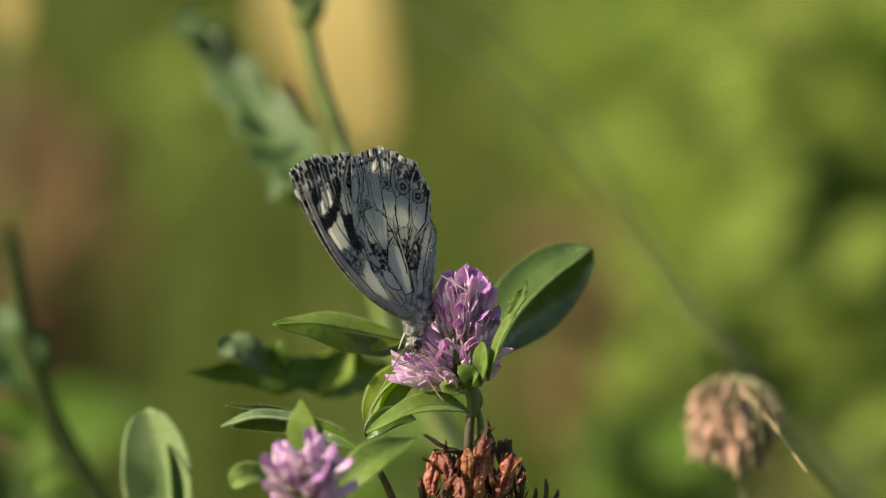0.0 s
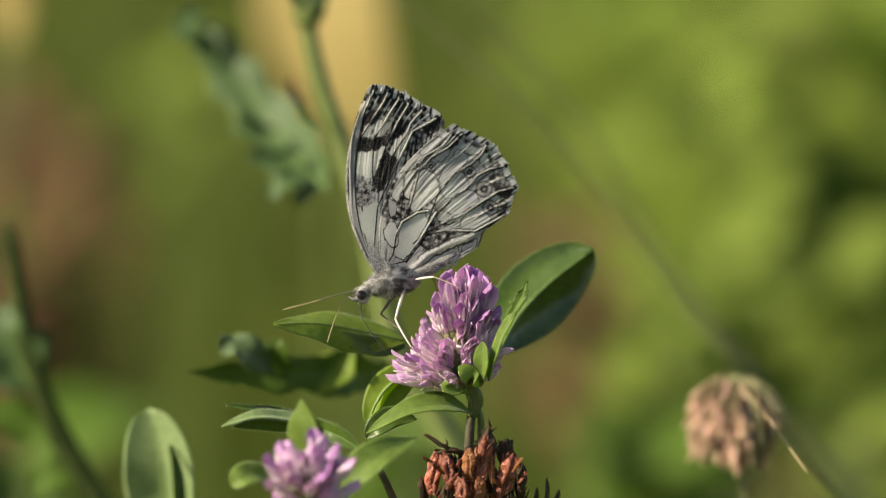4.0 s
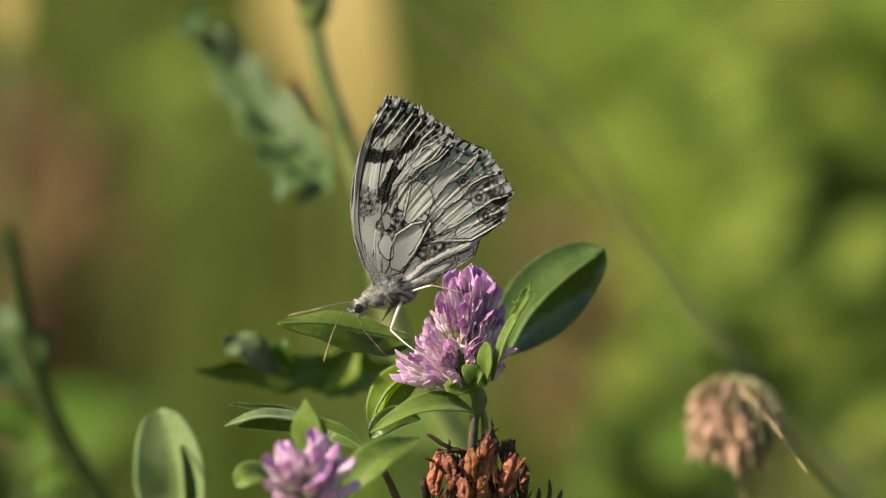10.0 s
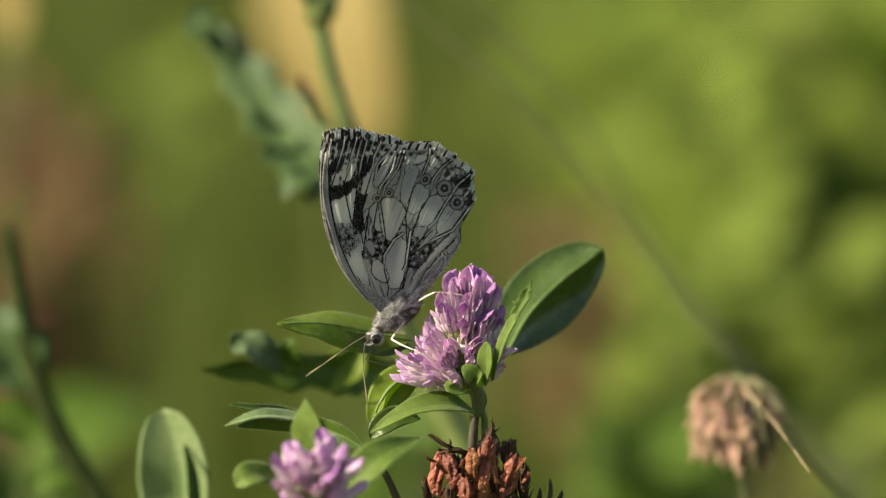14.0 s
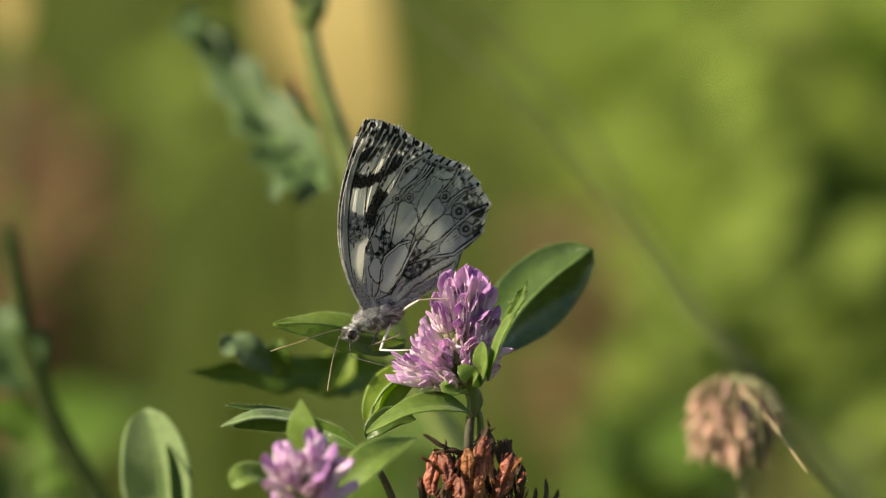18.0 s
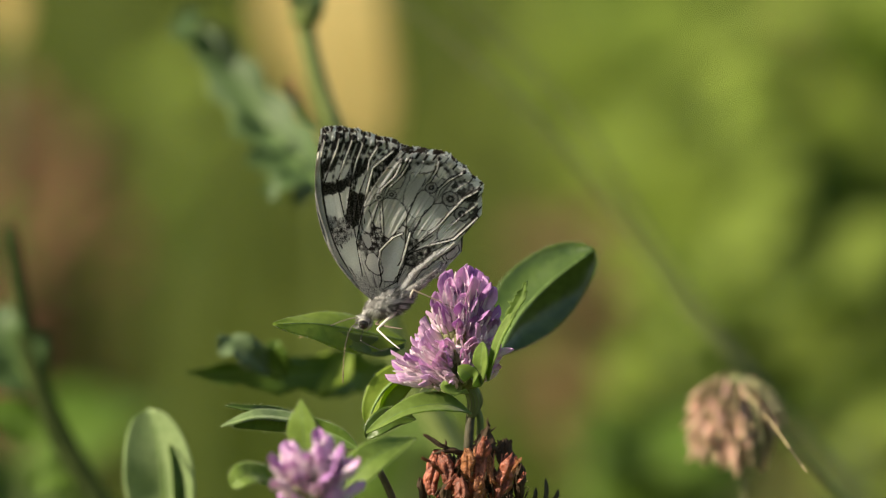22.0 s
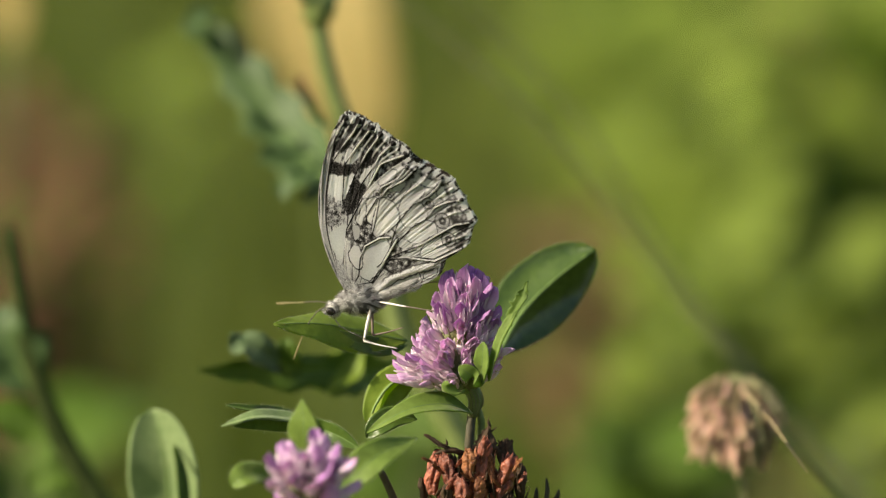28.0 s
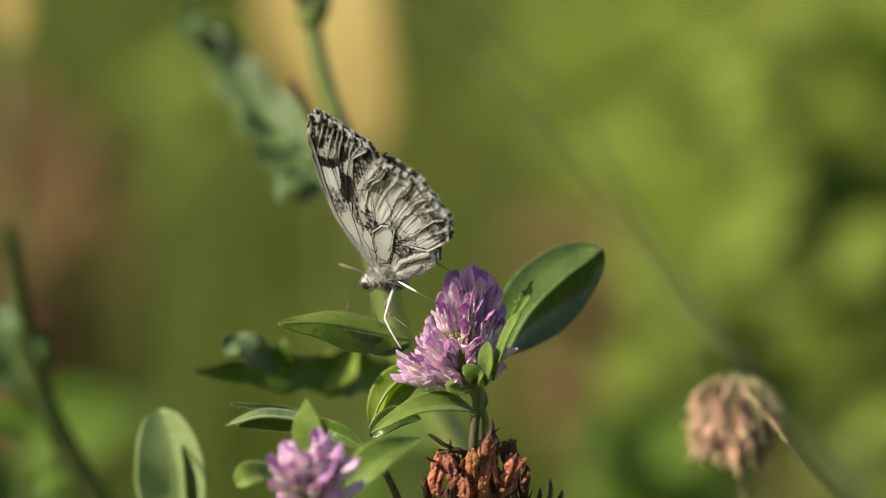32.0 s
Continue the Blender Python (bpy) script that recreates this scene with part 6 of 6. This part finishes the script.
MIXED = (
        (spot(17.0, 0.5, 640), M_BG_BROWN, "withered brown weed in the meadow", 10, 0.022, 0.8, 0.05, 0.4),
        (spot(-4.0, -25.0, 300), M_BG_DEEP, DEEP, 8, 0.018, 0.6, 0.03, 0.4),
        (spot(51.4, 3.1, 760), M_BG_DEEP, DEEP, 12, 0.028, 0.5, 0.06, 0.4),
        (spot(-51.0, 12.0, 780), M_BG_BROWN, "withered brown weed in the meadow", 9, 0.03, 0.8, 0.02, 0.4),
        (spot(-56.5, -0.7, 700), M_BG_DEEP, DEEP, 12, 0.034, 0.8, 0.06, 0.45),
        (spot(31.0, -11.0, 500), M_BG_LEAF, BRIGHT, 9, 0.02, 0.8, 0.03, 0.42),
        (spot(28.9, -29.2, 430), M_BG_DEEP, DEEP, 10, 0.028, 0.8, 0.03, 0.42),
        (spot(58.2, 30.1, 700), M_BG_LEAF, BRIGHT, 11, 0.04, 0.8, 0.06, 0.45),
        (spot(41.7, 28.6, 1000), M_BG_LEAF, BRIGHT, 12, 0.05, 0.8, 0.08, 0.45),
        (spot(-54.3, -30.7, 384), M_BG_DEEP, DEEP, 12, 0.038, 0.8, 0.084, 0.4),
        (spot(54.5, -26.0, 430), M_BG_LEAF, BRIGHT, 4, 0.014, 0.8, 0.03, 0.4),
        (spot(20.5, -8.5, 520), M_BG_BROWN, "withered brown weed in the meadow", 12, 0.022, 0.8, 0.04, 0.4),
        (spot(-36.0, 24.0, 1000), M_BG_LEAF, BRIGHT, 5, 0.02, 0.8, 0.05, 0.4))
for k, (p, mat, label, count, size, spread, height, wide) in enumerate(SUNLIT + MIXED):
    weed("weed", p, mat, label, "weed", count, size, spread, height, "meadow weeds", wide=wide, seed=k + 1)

# ---------------------------------------------------------------- bee
def bee():
    ob = thing_at("bee", Vector((-0.25, 0.02, 0.33)), "small golden-brown bee in flight", "bee")
    part_mesh("thorax", mesh_from("thorax", *blob((0, 0, 0), (mmv(1.1, 0, 0), mmv(0, 1.0, 0), mmv(0, 0, 1.0)), 9, 12, 0.2, 0, 900)[:2], M_BEE_GOLD), ob, "golden furry thorax")
    part_mesh("head", mesh_from("head", *blob(mmv(1.5, 0, -0.2), (mmv(0.6, 0, 0), mmv(0, 0.8, 0), mmv(0, 0, 0.75)), 8, 12)[:2], M_BEE), ob)
    ab = tube([mmv(-0.7, 0, 0), mmv(-2.0, 0, -0.4), mmv(-3.6, 0, -1.2)], [0.6 * MM, 1.1 * MM, 0.15 * MM], 12, 16)
    part_mesh("abdomen", mesh_from("abdomen", ab[0], ab[1], M_BEE), ob, "dark banded abdomen")
    for k in range(3):
        c = Vector((-1.3 - 0.7 * k, 0, -0.2 - 0.28 * k))
        tb = tube([mmv(*(c + Vector((0.14, 0, 0.05)))), mmv(*(c - Vector((0.14, 0, 0.05))))], [(1.0 - 0.1 * k) * MM] * 2, 12, 3)
        part_mesh("band", mesh_from("band", tb[0], tb[1], M_BEE_GOLD), ob)
    for sd in (-1, 1):
        wg = blade([mmv(0.1, 0.4 * sd, 0.8), mmv(-0.4, 2.0 * sd, 1.9), mmv(-1.4, 3.6 * sd, 2.6)], 0.8 * MM, (0, -0.4 * sd, 1), n=10, m=3, thick=0.03 * MM)
        part_mesh("wing", mesh_from("wing", wg[0], wg[1], M_BEE_WING, wg[2]), ob, "smoky clear wing")
        for k in range(3):
            lg = tube([mmv(0.5 - 0.6 * k, 0.5 * sd, -0.7), mmv(0.4 - 0.9 * k, 0.9 * sd, -1.5), mmv(0.1 - 1.1 * k, 0.8 * sd, -2.3)], [0.12 * MM, 0.1 * MM, 0.05 * MM], 6, 8)
            part_mesh("leg", mesh_from("leg", lg[0], lg[1], M_BEE), ob)
    return ob


BEE = bee()


# ---------------------------------------------------------------- what moves
def between(rows, t):
    for a, b in zip(rows, rows[1:]):
        if a[0] <= t <= b[0]:
            return a[1] + (b[1] - a[1]) * (t - a[0]) / (b[0] - a[0])
    return rows[-1][1]


def sway(ob, rows, high):
    """Rows of (seconds, mm to the right at the height high in metres): the plant leans about its foot."""
    x, y, z = ob.location
    return [(t, pose(x, y, z, 0, math.degrees(math.atan(mm * MM / high)), 0)) for t, mm in rows]


SIGHT = Matrix.Translation(AIM) @ Matrix.Rotation(-math.asin(-AHEAD.z), 4, "X")


def perch(u, v, away, turn, yaw, lean):
    """The butterfly's pose: its wing root's place in mm, its turn in the view, its heading and its lean."""
    return SIGHT @ Matrix.Translation(mmv(u, away, v)) @ Matrix.Rotation(-radians(turn), 4, "Y") @ Matrix.Rotation(radians(yaw), 4, "Z") @ Matrix.Rotation(radians(lean), 4, "X")


def axes_pose(origin, z, hint):
    z = z.normalized()
    x = (hint - z * hint.dot(z)).normalized()
    m = Matrix((x, z.cross(x), z)).transposed().to_4x4()
    m.translation = origin
    return m


def bend_leg(hip, foot, pole, thigh, shank):
    """The poses of thigh and shank that reach the foot, the knee bulging towards pole."""
    way = foot - hip
    far = min(way.length, (thigh + shank) * 0.985)
    far = max(far, abs(shank - thigh) * 1.05)
    a = (thigh * thigh - shank * shank + far * far) / (2 * far)
    h = math.sqrt(max(0.0, thigh * thigh - a * a))
    z = way.normalized()
    out = (pole - z * pole.dot(z)).normalized()
    knee = hip + z * a + out * h
    end = hip + z * far
    m1 = axes_pose(hip, knee - hip, out)
    m2 = axes_pose(knee, end - knee, out)
    return m1, m1.inverted() @ m2


def motions():
    clover = [(0, -0.25), (1.5, -0.25), (2.5, -0.02), (3, -0.25), (5.5, -0.02), (6.5, -0.13), (7, 0.43), (8, -0.13), (8.5, -0.02), 
        (9.5, -0.13), (10, 0.32), (10.5, 0.09), (11.5, 0.09), (12, 0.32), (13, 0.32), (13.5, 0.09), (14, 0.32), (17, -0.48), (18, -0.25), 
        (19, -0.37), (20, -0.13), (20.5, -0.37), (21, -0.13), (21.5, 0.32), (22, -0.25), (22.5, -0.48), (23, -0.25), (23.5, -0.37), 
        (24, 0.43), (25.5, -0.13), (27.5, -0.13), (30, 0.21), (31, 1.12), (32, 0.43)]
    walk(CLOVER, sway(CLOVER, clover, 0.345))
    walk(WITHERED, sway(WITHERED, [(0, -0.08), (2, -0.08), (5.5, 0.15), (6.5, -0.08), (7, 0.5), (8, 0.03), (9.5, 0.03), (10, 0.38), (10.5, 0.15), (11, 0.26), 
        (11.5, 0.15), (12, 0.38), (13, 0.5), (13.5, 0.26), (14, 0.5), (17, -0.2), (18, -0.08), (19.5, -0.2), (20, -0.08), (20.5, -0.2), 
        (21.5, 0.38), (22, -0.08), (23.5, -0.2), (24, 0.5), (24.5, 0.38), (25, 0.03), (28.5, 0.03), (29, 0.15), (30, 0.15), (30.5, 0.72), 
        (31, 1.07), (32, 0.5)], 0.335))
    walk(LOW_BLOOM, sway(LOW_BLOOM, [(0, -0.1), (2.5, 0.12), (3, 0.79), (3.5, 0.12), (5.5, 0.68), (6, 0.01), (6.5, 0.01), (7, 0.34), (7.5, 1.57), (8, 0.34), 
        (9.5, 0.01), (11, 0.68), (13.5, 0.57), (14.5, 1.68), (16.5, 0.13), (17.5, -0.2), (18.5, 0.13), (20, -0.09), (21, 0.24), 
        (21.5, 1.91), (22.5, -0.31), (23, -0.09), (23.5, 0.8), (24, 0.91), (24.5, 1.47), (25.5, -0.43), (29, 0.57), (29.5, 0.35), 
        (30, 0.68), (30.5, 2.92), (31, 2.25), (31.5, 1.13), (32, 0.68)], 0.33))
    walk(BROAD, sway(BROAD, [(0, -0.18), (1.5, -0.18), (2.5, 0.66), (3.5, 0.18), (6, -0.06), (6.5, 0.18), (7, 2.11), (8, 0.42), (8.5, 0.78), (9, 0.06), 
        (10, 1.63), (10.5, 1.02), (11, 1.27), (11.5, 0.42), (12, 2.35), (12.5, 2.71), (13, 1.5), (13.5, 1.02), (14, 2.11), (14.5, 2.35), 
        (16.5, 0.91), (17, -0.43), (17.5, 0.78), (18, -0.3), (20.5, 0.06), (21, 0.54), (21.5, 2.83), (22, 0.06), (23.5, 1.02), 
        (24, 2.35), (25, 0.54), (28, 0.66), (29, 0.3), (30, 1.14), (30.5, 4.28), (31, 4.04), (31.5, 1.63), (32, 1.75)], 0.33))
    walk(DROOPING, sway(DROOPING, [(0, -0.01), (3.5, -0.01), (5.5, 0.11), (6, -0.01), (7, 0.11), (8, -0.01), (11, -0.01), (14, 0.34), (14.5, 0.11), (17, -0.24), 
        (17.5, -0.01), (21, -0.01), (21.5, 0.34), (22, -0.01), (23, -0.01), (23.5, 0.11), (24, 0.45), (24.5, 0.11), (25.5, -0.01), 
        (27.5, 0.11), (28.5, -0.01), (30, -0.01), (30.5, 0.11), (31, 0.45), (32, 0.11)], 0.335))
    walk(THISTLE, sway(THISTLE, [(0, -0.97), (2, -0.85), (2.5, -0.12), (3, -0.85), (3.5, -0.97), (5.5, 0.13), (6.5, -0.48), (7, 0.49), (7.5, 0.37), (8, -0.48), 
        (10, 0), (11, -0.85), (12.5, 0.49), (13, 0.13), (13.5, 1.58), (14, 0.98), (14.5, 0.98), (16.5, -0.6), (17.5, -0.97), (19, 0.13), 
        (20.5, -0.85), (21, 1.22), (21.5, 0.86), (22, -1.1), (23, -0.48), (23.5, 1.71), (24, 2.8), (24.5, 0), (25, -0.37), (25.5, 1.22), 
        (27.5, 1.65), (28, 0.72), (29, 0.44), (29.5, 1.53), (30, 3.48), (30.5, 1.04), (31.5, 0.8), (32, -0.17)], 0.39))
    # the broad leaflet sways on its stalk
    p = LEAF_RIGHT.location.copy()
    walk(LEAF_RIGHT, [(t, pose(p.x + mm * MM, p.y, p.z, 0, 0, 0)) for t, mm in [(0, -0.07), (1, -0.07), (1.5, 0.16), (2.5, -0.07), (3, 0.16), (3.5, 0.04), (5.5, 0.16), (6, 0.04), (6.5, 0.15), (7, 0.96), 
        (8, 0.15), (9, 0.04), (10, 1.07), (10.5, 0.39), (11, 0.27), (11.5, 0.39), (12, 1.19), (13, 1.54), (13.5, 1.08), (14, 0.85), 
        (14.5, 0.96), (16.5, 0.38), (17, 0.5), (18, -0.07), (18.5, 0.05), (19, 0.61), (19.5, 0.05), (20, -0.07), (20.5, -0.08), 
        (21, 0.15), (21.5, 0.62), (22, 0.27), (22.5, 0.38), (23, 0.16), (24, 1.31), (25, 0.27), (25.5, 0.04), (27.5, 0.27), (29.5, 0.15), 
        (30, 0.73), (30.5, 0.61), (31, 1.19), (31.5, 1.42), (32, 0.73)]])
    # the butterfly: seconds, right, up, away, turn, yaw, lean, how far the wings stand open, forewing slide
    rows = [(0, -4.5, -7.11, -4.5, 68.22, 34.8, 30.68, 1, -2.52), (0.5, -4.4, -7.14, -4.5, 67.08, 34.83, 30.48, 1, -2.34),
        (1, -4.32, -7.07, -4.5, 66.59, 37.97, 29.66, 1, -0.73), (1.5, -4.29, -7.09, -4.5, 66.11, 35.46, 29.97, 1, -2.22),
        (2, -4.42, -7.26, -4.5, 62.8, 35.37, 27.08, 1, -2.38), (2.5, -4.22, -7.38, -4.5, 63.9, 34.35, 30.1, 1, -2.02),
        (2.7, -4.17, -7.35, -4.5, 62.89, 32.92, 30.34, 1, -2.43), (2.8, -5.42, -2.85, 0.5, 21.62, 31.27, -0.44, 1.4, 5.57),
        (2.9, -6.34, -3.6, 0.5, 24.23, 26.58, -1.28, 1.4, 4.71), (3, -7.25, -4.36, 0.5, 26.84, 21.89, -2.11, 1.4, 3.85),
        (3.5, -7.16, -3.33, 0.5, 16.46, 14.65, -6.53, 1.4, 4.09), (5.5, -5.06, -0.82, 0.5, 3.45, -7.5, 9.87, 1.4, 3.68),
        (6, -6.13, -0.89, 0.5, 1.65, -3.25, 5.87, 1.4, 1.35), (6.5, -6.9, -2.4, 0.5, 9.25, 10.68, -5.61, 1.4, 2.03),
        (6.8, -4.84, -2.69, 0.5, 11.66, 21.77, 1.98, 1.4, -0.95), (7, -5.24, -3.23, 0.5, 33.38, 12.14, 1.51, 1.4, -3.03),
        (7.5, -5.71, -3.51, 0.5, 37, 17.3, -0.57, 1.4, 0.33), (8, -6.11, -3.55, 0.5, 38.42, 18.77, -0.73, 1.4, 0.24),
        (8.3, -6.94, -2.47, 0.5, 12.65, 15.77, -2.04, 1.4, 1.77), (8.5, -7.19, -2.14, 0.5, 10.36, 4.6, 0.98, 1.4, -3.42),
        (8.8, -7.15, -4.25, 0.5, 25.37, 15.32, 2.22, 1.4, -4.1), (9, -6.79, -4.68, 0.5, 34.36, 21.65, 3.72, 1.4, 1.26),
        (9.3, -7, -5.19, 0.5, 37.37, 19.51, 1.67, 1.4, -4.22), (9.5, -6.45, -4.74, 0.5, 44.53, 25.19, 4.06, 1.4, 0.63),
        (9.8, -6.97, -2.12, 0.5, 7.63, 0.86, 9.21, 1.4, -0.42), (10, -7.04, -3.58, 0.5, 12.79, -5.81, 10.87, 1.4, -4.41),
        (10.3, -6.54, -5.51, 0.5, 34.73, 17.69, 1.08, 1.4, -2.88), (10.5, -7.26, -5.97, 0.5, 35.32, 9.31, 14.21, 1.4, -4.61),
        (11, -7.34, -6.26, 0.5, 38.55, 8.06, 16.31, 1.4, -3.89), (12, -6.99, -6.37, 0.5, 37.48, 8.63, 18.25, 1.4, -3.93),
        (13, -6.84, -6.35, 0.5, 37.55, 8.48, 17.03, 1.4, -4.22), (14, -6.84, -6.33, 0.5, 37.16, 8.13, 18.34, 1.4, -4.26),
        (14.5, -6.89, -6.23, 0.5, 36.06, 9.82, 18.94, 1.4, -4.08), (16.5, -8.35, -6.28, 0.5, 20.68, 19.14, 17.63, 1.4, -5.43),
        (17, -8.29, -6.24, 0.5, 18.18, 19.46, 17.48, 1.4, -5.3), (17.5, -8.62, -6.6, 0.5, 21.05, 17.92, 18.68, 1.4, -4.73),
        (18, -8.67, -6.65, 0.5, 20.13, 19.86, 17.84, 1.4, -3.02), (18.3, -9.03, -5.06, 0.5, 12.95, 11.19, 6.6, 1.4, -6.76),
        (18.5, -8.77, -4.21, 0.5, 7.12, -13.15, 26.47, 1.4, -3.73), (19, -8.86, -4.61, 0.5, 10.75, -16.55, 20.41, 1.4, -2.87),
        (19.5, -8.67, -4.54, 0.5, 17.06, -20.55, 17.74, 1.4, -2.32), (20, -8.87, -5.17, 0.5, 25.12, -20.42, 16.73, 1.4, -1.43),
        (20.3, -7.81, -3.97, 0.5, 12.71, 8.34, 1.3, 1.4, 0.83), (20.5, -7.56, -2.45, 0.5, 13.65, 1.26, 12.28, 19.72, 0), (20.6, -8.1, -4.2, 0.5, 5, -5, 44, 40, 0),
        (20.7, -8.1, -4.3, 0.5, 5, -5, 45, 40, 0), (20.8, -8.1, -4, 0.5, 8, -4, 19, 23, 0), (20.9, -8, -4.8, 0.5, 15, 0, 8, 14, 0),
        (21, -7.9, -5.5, 0.5, 29.34, -11.58, 26.16, 2, -0.31), (21.3, -7.7, -5.37, 0.5, 29.58, -14.61, 28.47, 2, -0.85),
        (21.6, -7.65, -5.42, 0.5, 29.69, -14.86, 27.68, 2, -0.84), (22, -7.69, -5.12, 0.5, 24.97, -13.92, 22.49, 2, -0.21), (22.3, -8.4, -2.9, 0.5, -6, -20, 26, 26, 0),
        (22.4, -6.27, 0.33, 0.5, -0.64, -21.68, 24.61, 58.25, 0), (22.5, -7.4, -0.69, 0.5, -3.72, -31.24, 32.89, 73.02, 0),
        (22.6, -6.92, 0.22, 0.5, -0.02, -28.53, 24.09, 58.5, 0), (22.7, -7.67, -0.56, 0.5, 1.13, -25.3, 19, 43.03, 0),
        (22.8, -8.18, -2.5, 0.5, -0.21, -25.52, 29.66, 9, 0), (23, -7.59, -1.82, 0.5, -10.3, -32.24, 36.04, 1, 6.22),
        (23.5, -8.2, -2.43, 0.5, -4.97, -34.25, 30.65, 1, 3.64), (24, -8, -2.38, 0.5, -4.67, -35, 34.39, 1, 3.63),
        (24.5, -8.61, -2.89, 0.5, -4.84, -36.72, 36.42, 1, 3.82), (25, -9.72, -4.29, 0.5, 7.48, -35.91, 28.51, 0.8, 4.51),
        (25.5, -9.51, -3.93, 0.5, 1.24, -33.58, 33.08, 0.8, 4.37), (27.5, -10.72, -5, 0.5, 8.88, -29.41, 19.47, 0.8, -0.3),
        (28, -10.9, -4.63, 0.5, 5.58, -24.67, 18.59, 0.8, -0.58), (28.4, -10.81, -4.93, 0.5, 11.27, -35.18, 19.61, 0.8, 2.48),
        (28.5, -9.92, -3.99, 0.5, 12.27, -34.51, 17.42, 0.8, 2.4), (29, -9.4, -4.55, 0.5, 20.83, -39.06, 14.31, 0.8, 4.67),
        (29.5, -9.25, -4.59, 0.5, 18.81, -37.48, 15.24, 0.8, 3.19), (29.9, -8.35, -4.52, 0.5, 27.17, -38.15, 10.83, 0.8, 1.12),
        (30, -9.6, -4.42, 0.5, 3.79, -32.94, 27.92, 0.8, -0.05), (30.5, -7.74, -1.38, 0.5, -7.95, -54.28, 43.59, 0.8, -0.27),
        (31, -7.15, -1.36, 0.5, 0.93, -50.35, 33.19, 0.8, 2.34), (31.5, -8.01, -2.16, 0.5, 2.98, -49.24, 32.56, 0.8, 4.55),
        (32, -8.03, -1.83, 0.5, -0.28, -49.41, 34.77, 0.8, 3.81)]
    walk(BUTTERFLY, [(t, perch(u, v, w, turn, yaw, lean)) for t, u, v, w, turn, yaw, lean, gape, slide in rows])
    for side, hind, fore in WINGS:
        hinge = [(r[0], Matrix.Translation(mmv(0, side * 0.34, 0)) @ Matrix.Rotation(-side * radians(r[7]), 4, "X"), r[8]) for r in rows]
        walk(hind, [(t, m) for t, m, s in hinge])
        walk(fore, [(t, m @ Matrix.Translation(mmv(0, -side * 0.22, 0)) @ Matrix.Rotation(-radians(s), 4, "Y")) for t, m, s in hinge])
    feet_early = (spot(-4.2, -13.4, -3), spot(3.9, -5.9, -9.5), spot(-5.1, -11.2, -1), spot(0.4, -7.8, 3))
    feet_late = (spot(-6.0, -13.2, -1), spot(1.2, -8.6, -3), spot(-5.1, -10.4, -1), spot(2.1, -4, 1))
    poles = (Vector((-0.8, -0.15, -0.8)), Vector((0.1, -0.3, 1)), Vector((-1, 0.3, -0.4)), Vector((0.2, 0.4, 1)))
    for k, (thigh, shank, hip, l1, l2) in enumerate(LEGS):
        up, low = [], []
        for r in rows:
            m = perch(r[1], r[2], r[3], r[4], r[5], r[6])
            mix = smooth(20.8, 22.6, r[0])
            if k in (0, 2) and r[0] < 2.75:
                mix = 0.8
            foot = feet_early[k].lerp(feet_late[k], mix) + mmv(between(clover, r[0]), 0, 0)
            a, b = bend_leg(hip, m.inverted() @ foot, m.inverted().to_3x3() @ (poles[k].lerp(Vector((0.1, -1, 0.1)), mix) if k == 1 else poles[k]), l1, l2)
            up.append((r[0], a))
            low.append((r[0], b))
        walk(thigh, up)
        walk(shank, low)
    # the proboscis hinges at the head and at its elbow and reaches into the bloom's skirt
    up, low = [], []
    for r in rows:
        m = perch(r[1], r[2], r[3], r[4], r[5], r[6])
        sip = spot(-6.8, -15.7, -5).lerp(spot(-7.6, -13.6, -4), smooth(18.2, 19.0, r[0])) + mmv(between(clover, r[0]), 0, 0)
        a, b = bend_leg(mmv(-5.3, 0, -3.85), m.inverted() @ sip, m.inverted().to_3x3() @ Vector((-0.8, 0, -0.6)), 2.8 * MM, 6.2 * MM)
        up.append((r[0], a))
        low.append((r[0], b))
    walk(TONGUE[0], up)
    walk(TONGUE[1], low)
    # the bee dips in and out at the meadow's low side
    path = [(0.0, -75, -12, 100), (10.0, -72, -12, 100), (10.2, -58, -13, 60), (10.3, -43.4, -17.8, 25), (10.4, -35.4, -21.9, 5), (10.5, -39.4, -26, 0), (10.6, -51.8, -13.9, 40), (10.8, -66, -6, 100), (11.2, -75, -6, 100), (32.0, -75, -8, 100)]
    turns = [0, 0, -10, -20, 30, 140, 150, 160, 160, 160]
    walk(BEE, [(t, Matrix.Translation(spot(u, v, d)) @ Euler((0, radians(20), radians(a))).to_matrix().to_4x4()) for (t, u, v, d), a in zip(path, turns)])


motions()
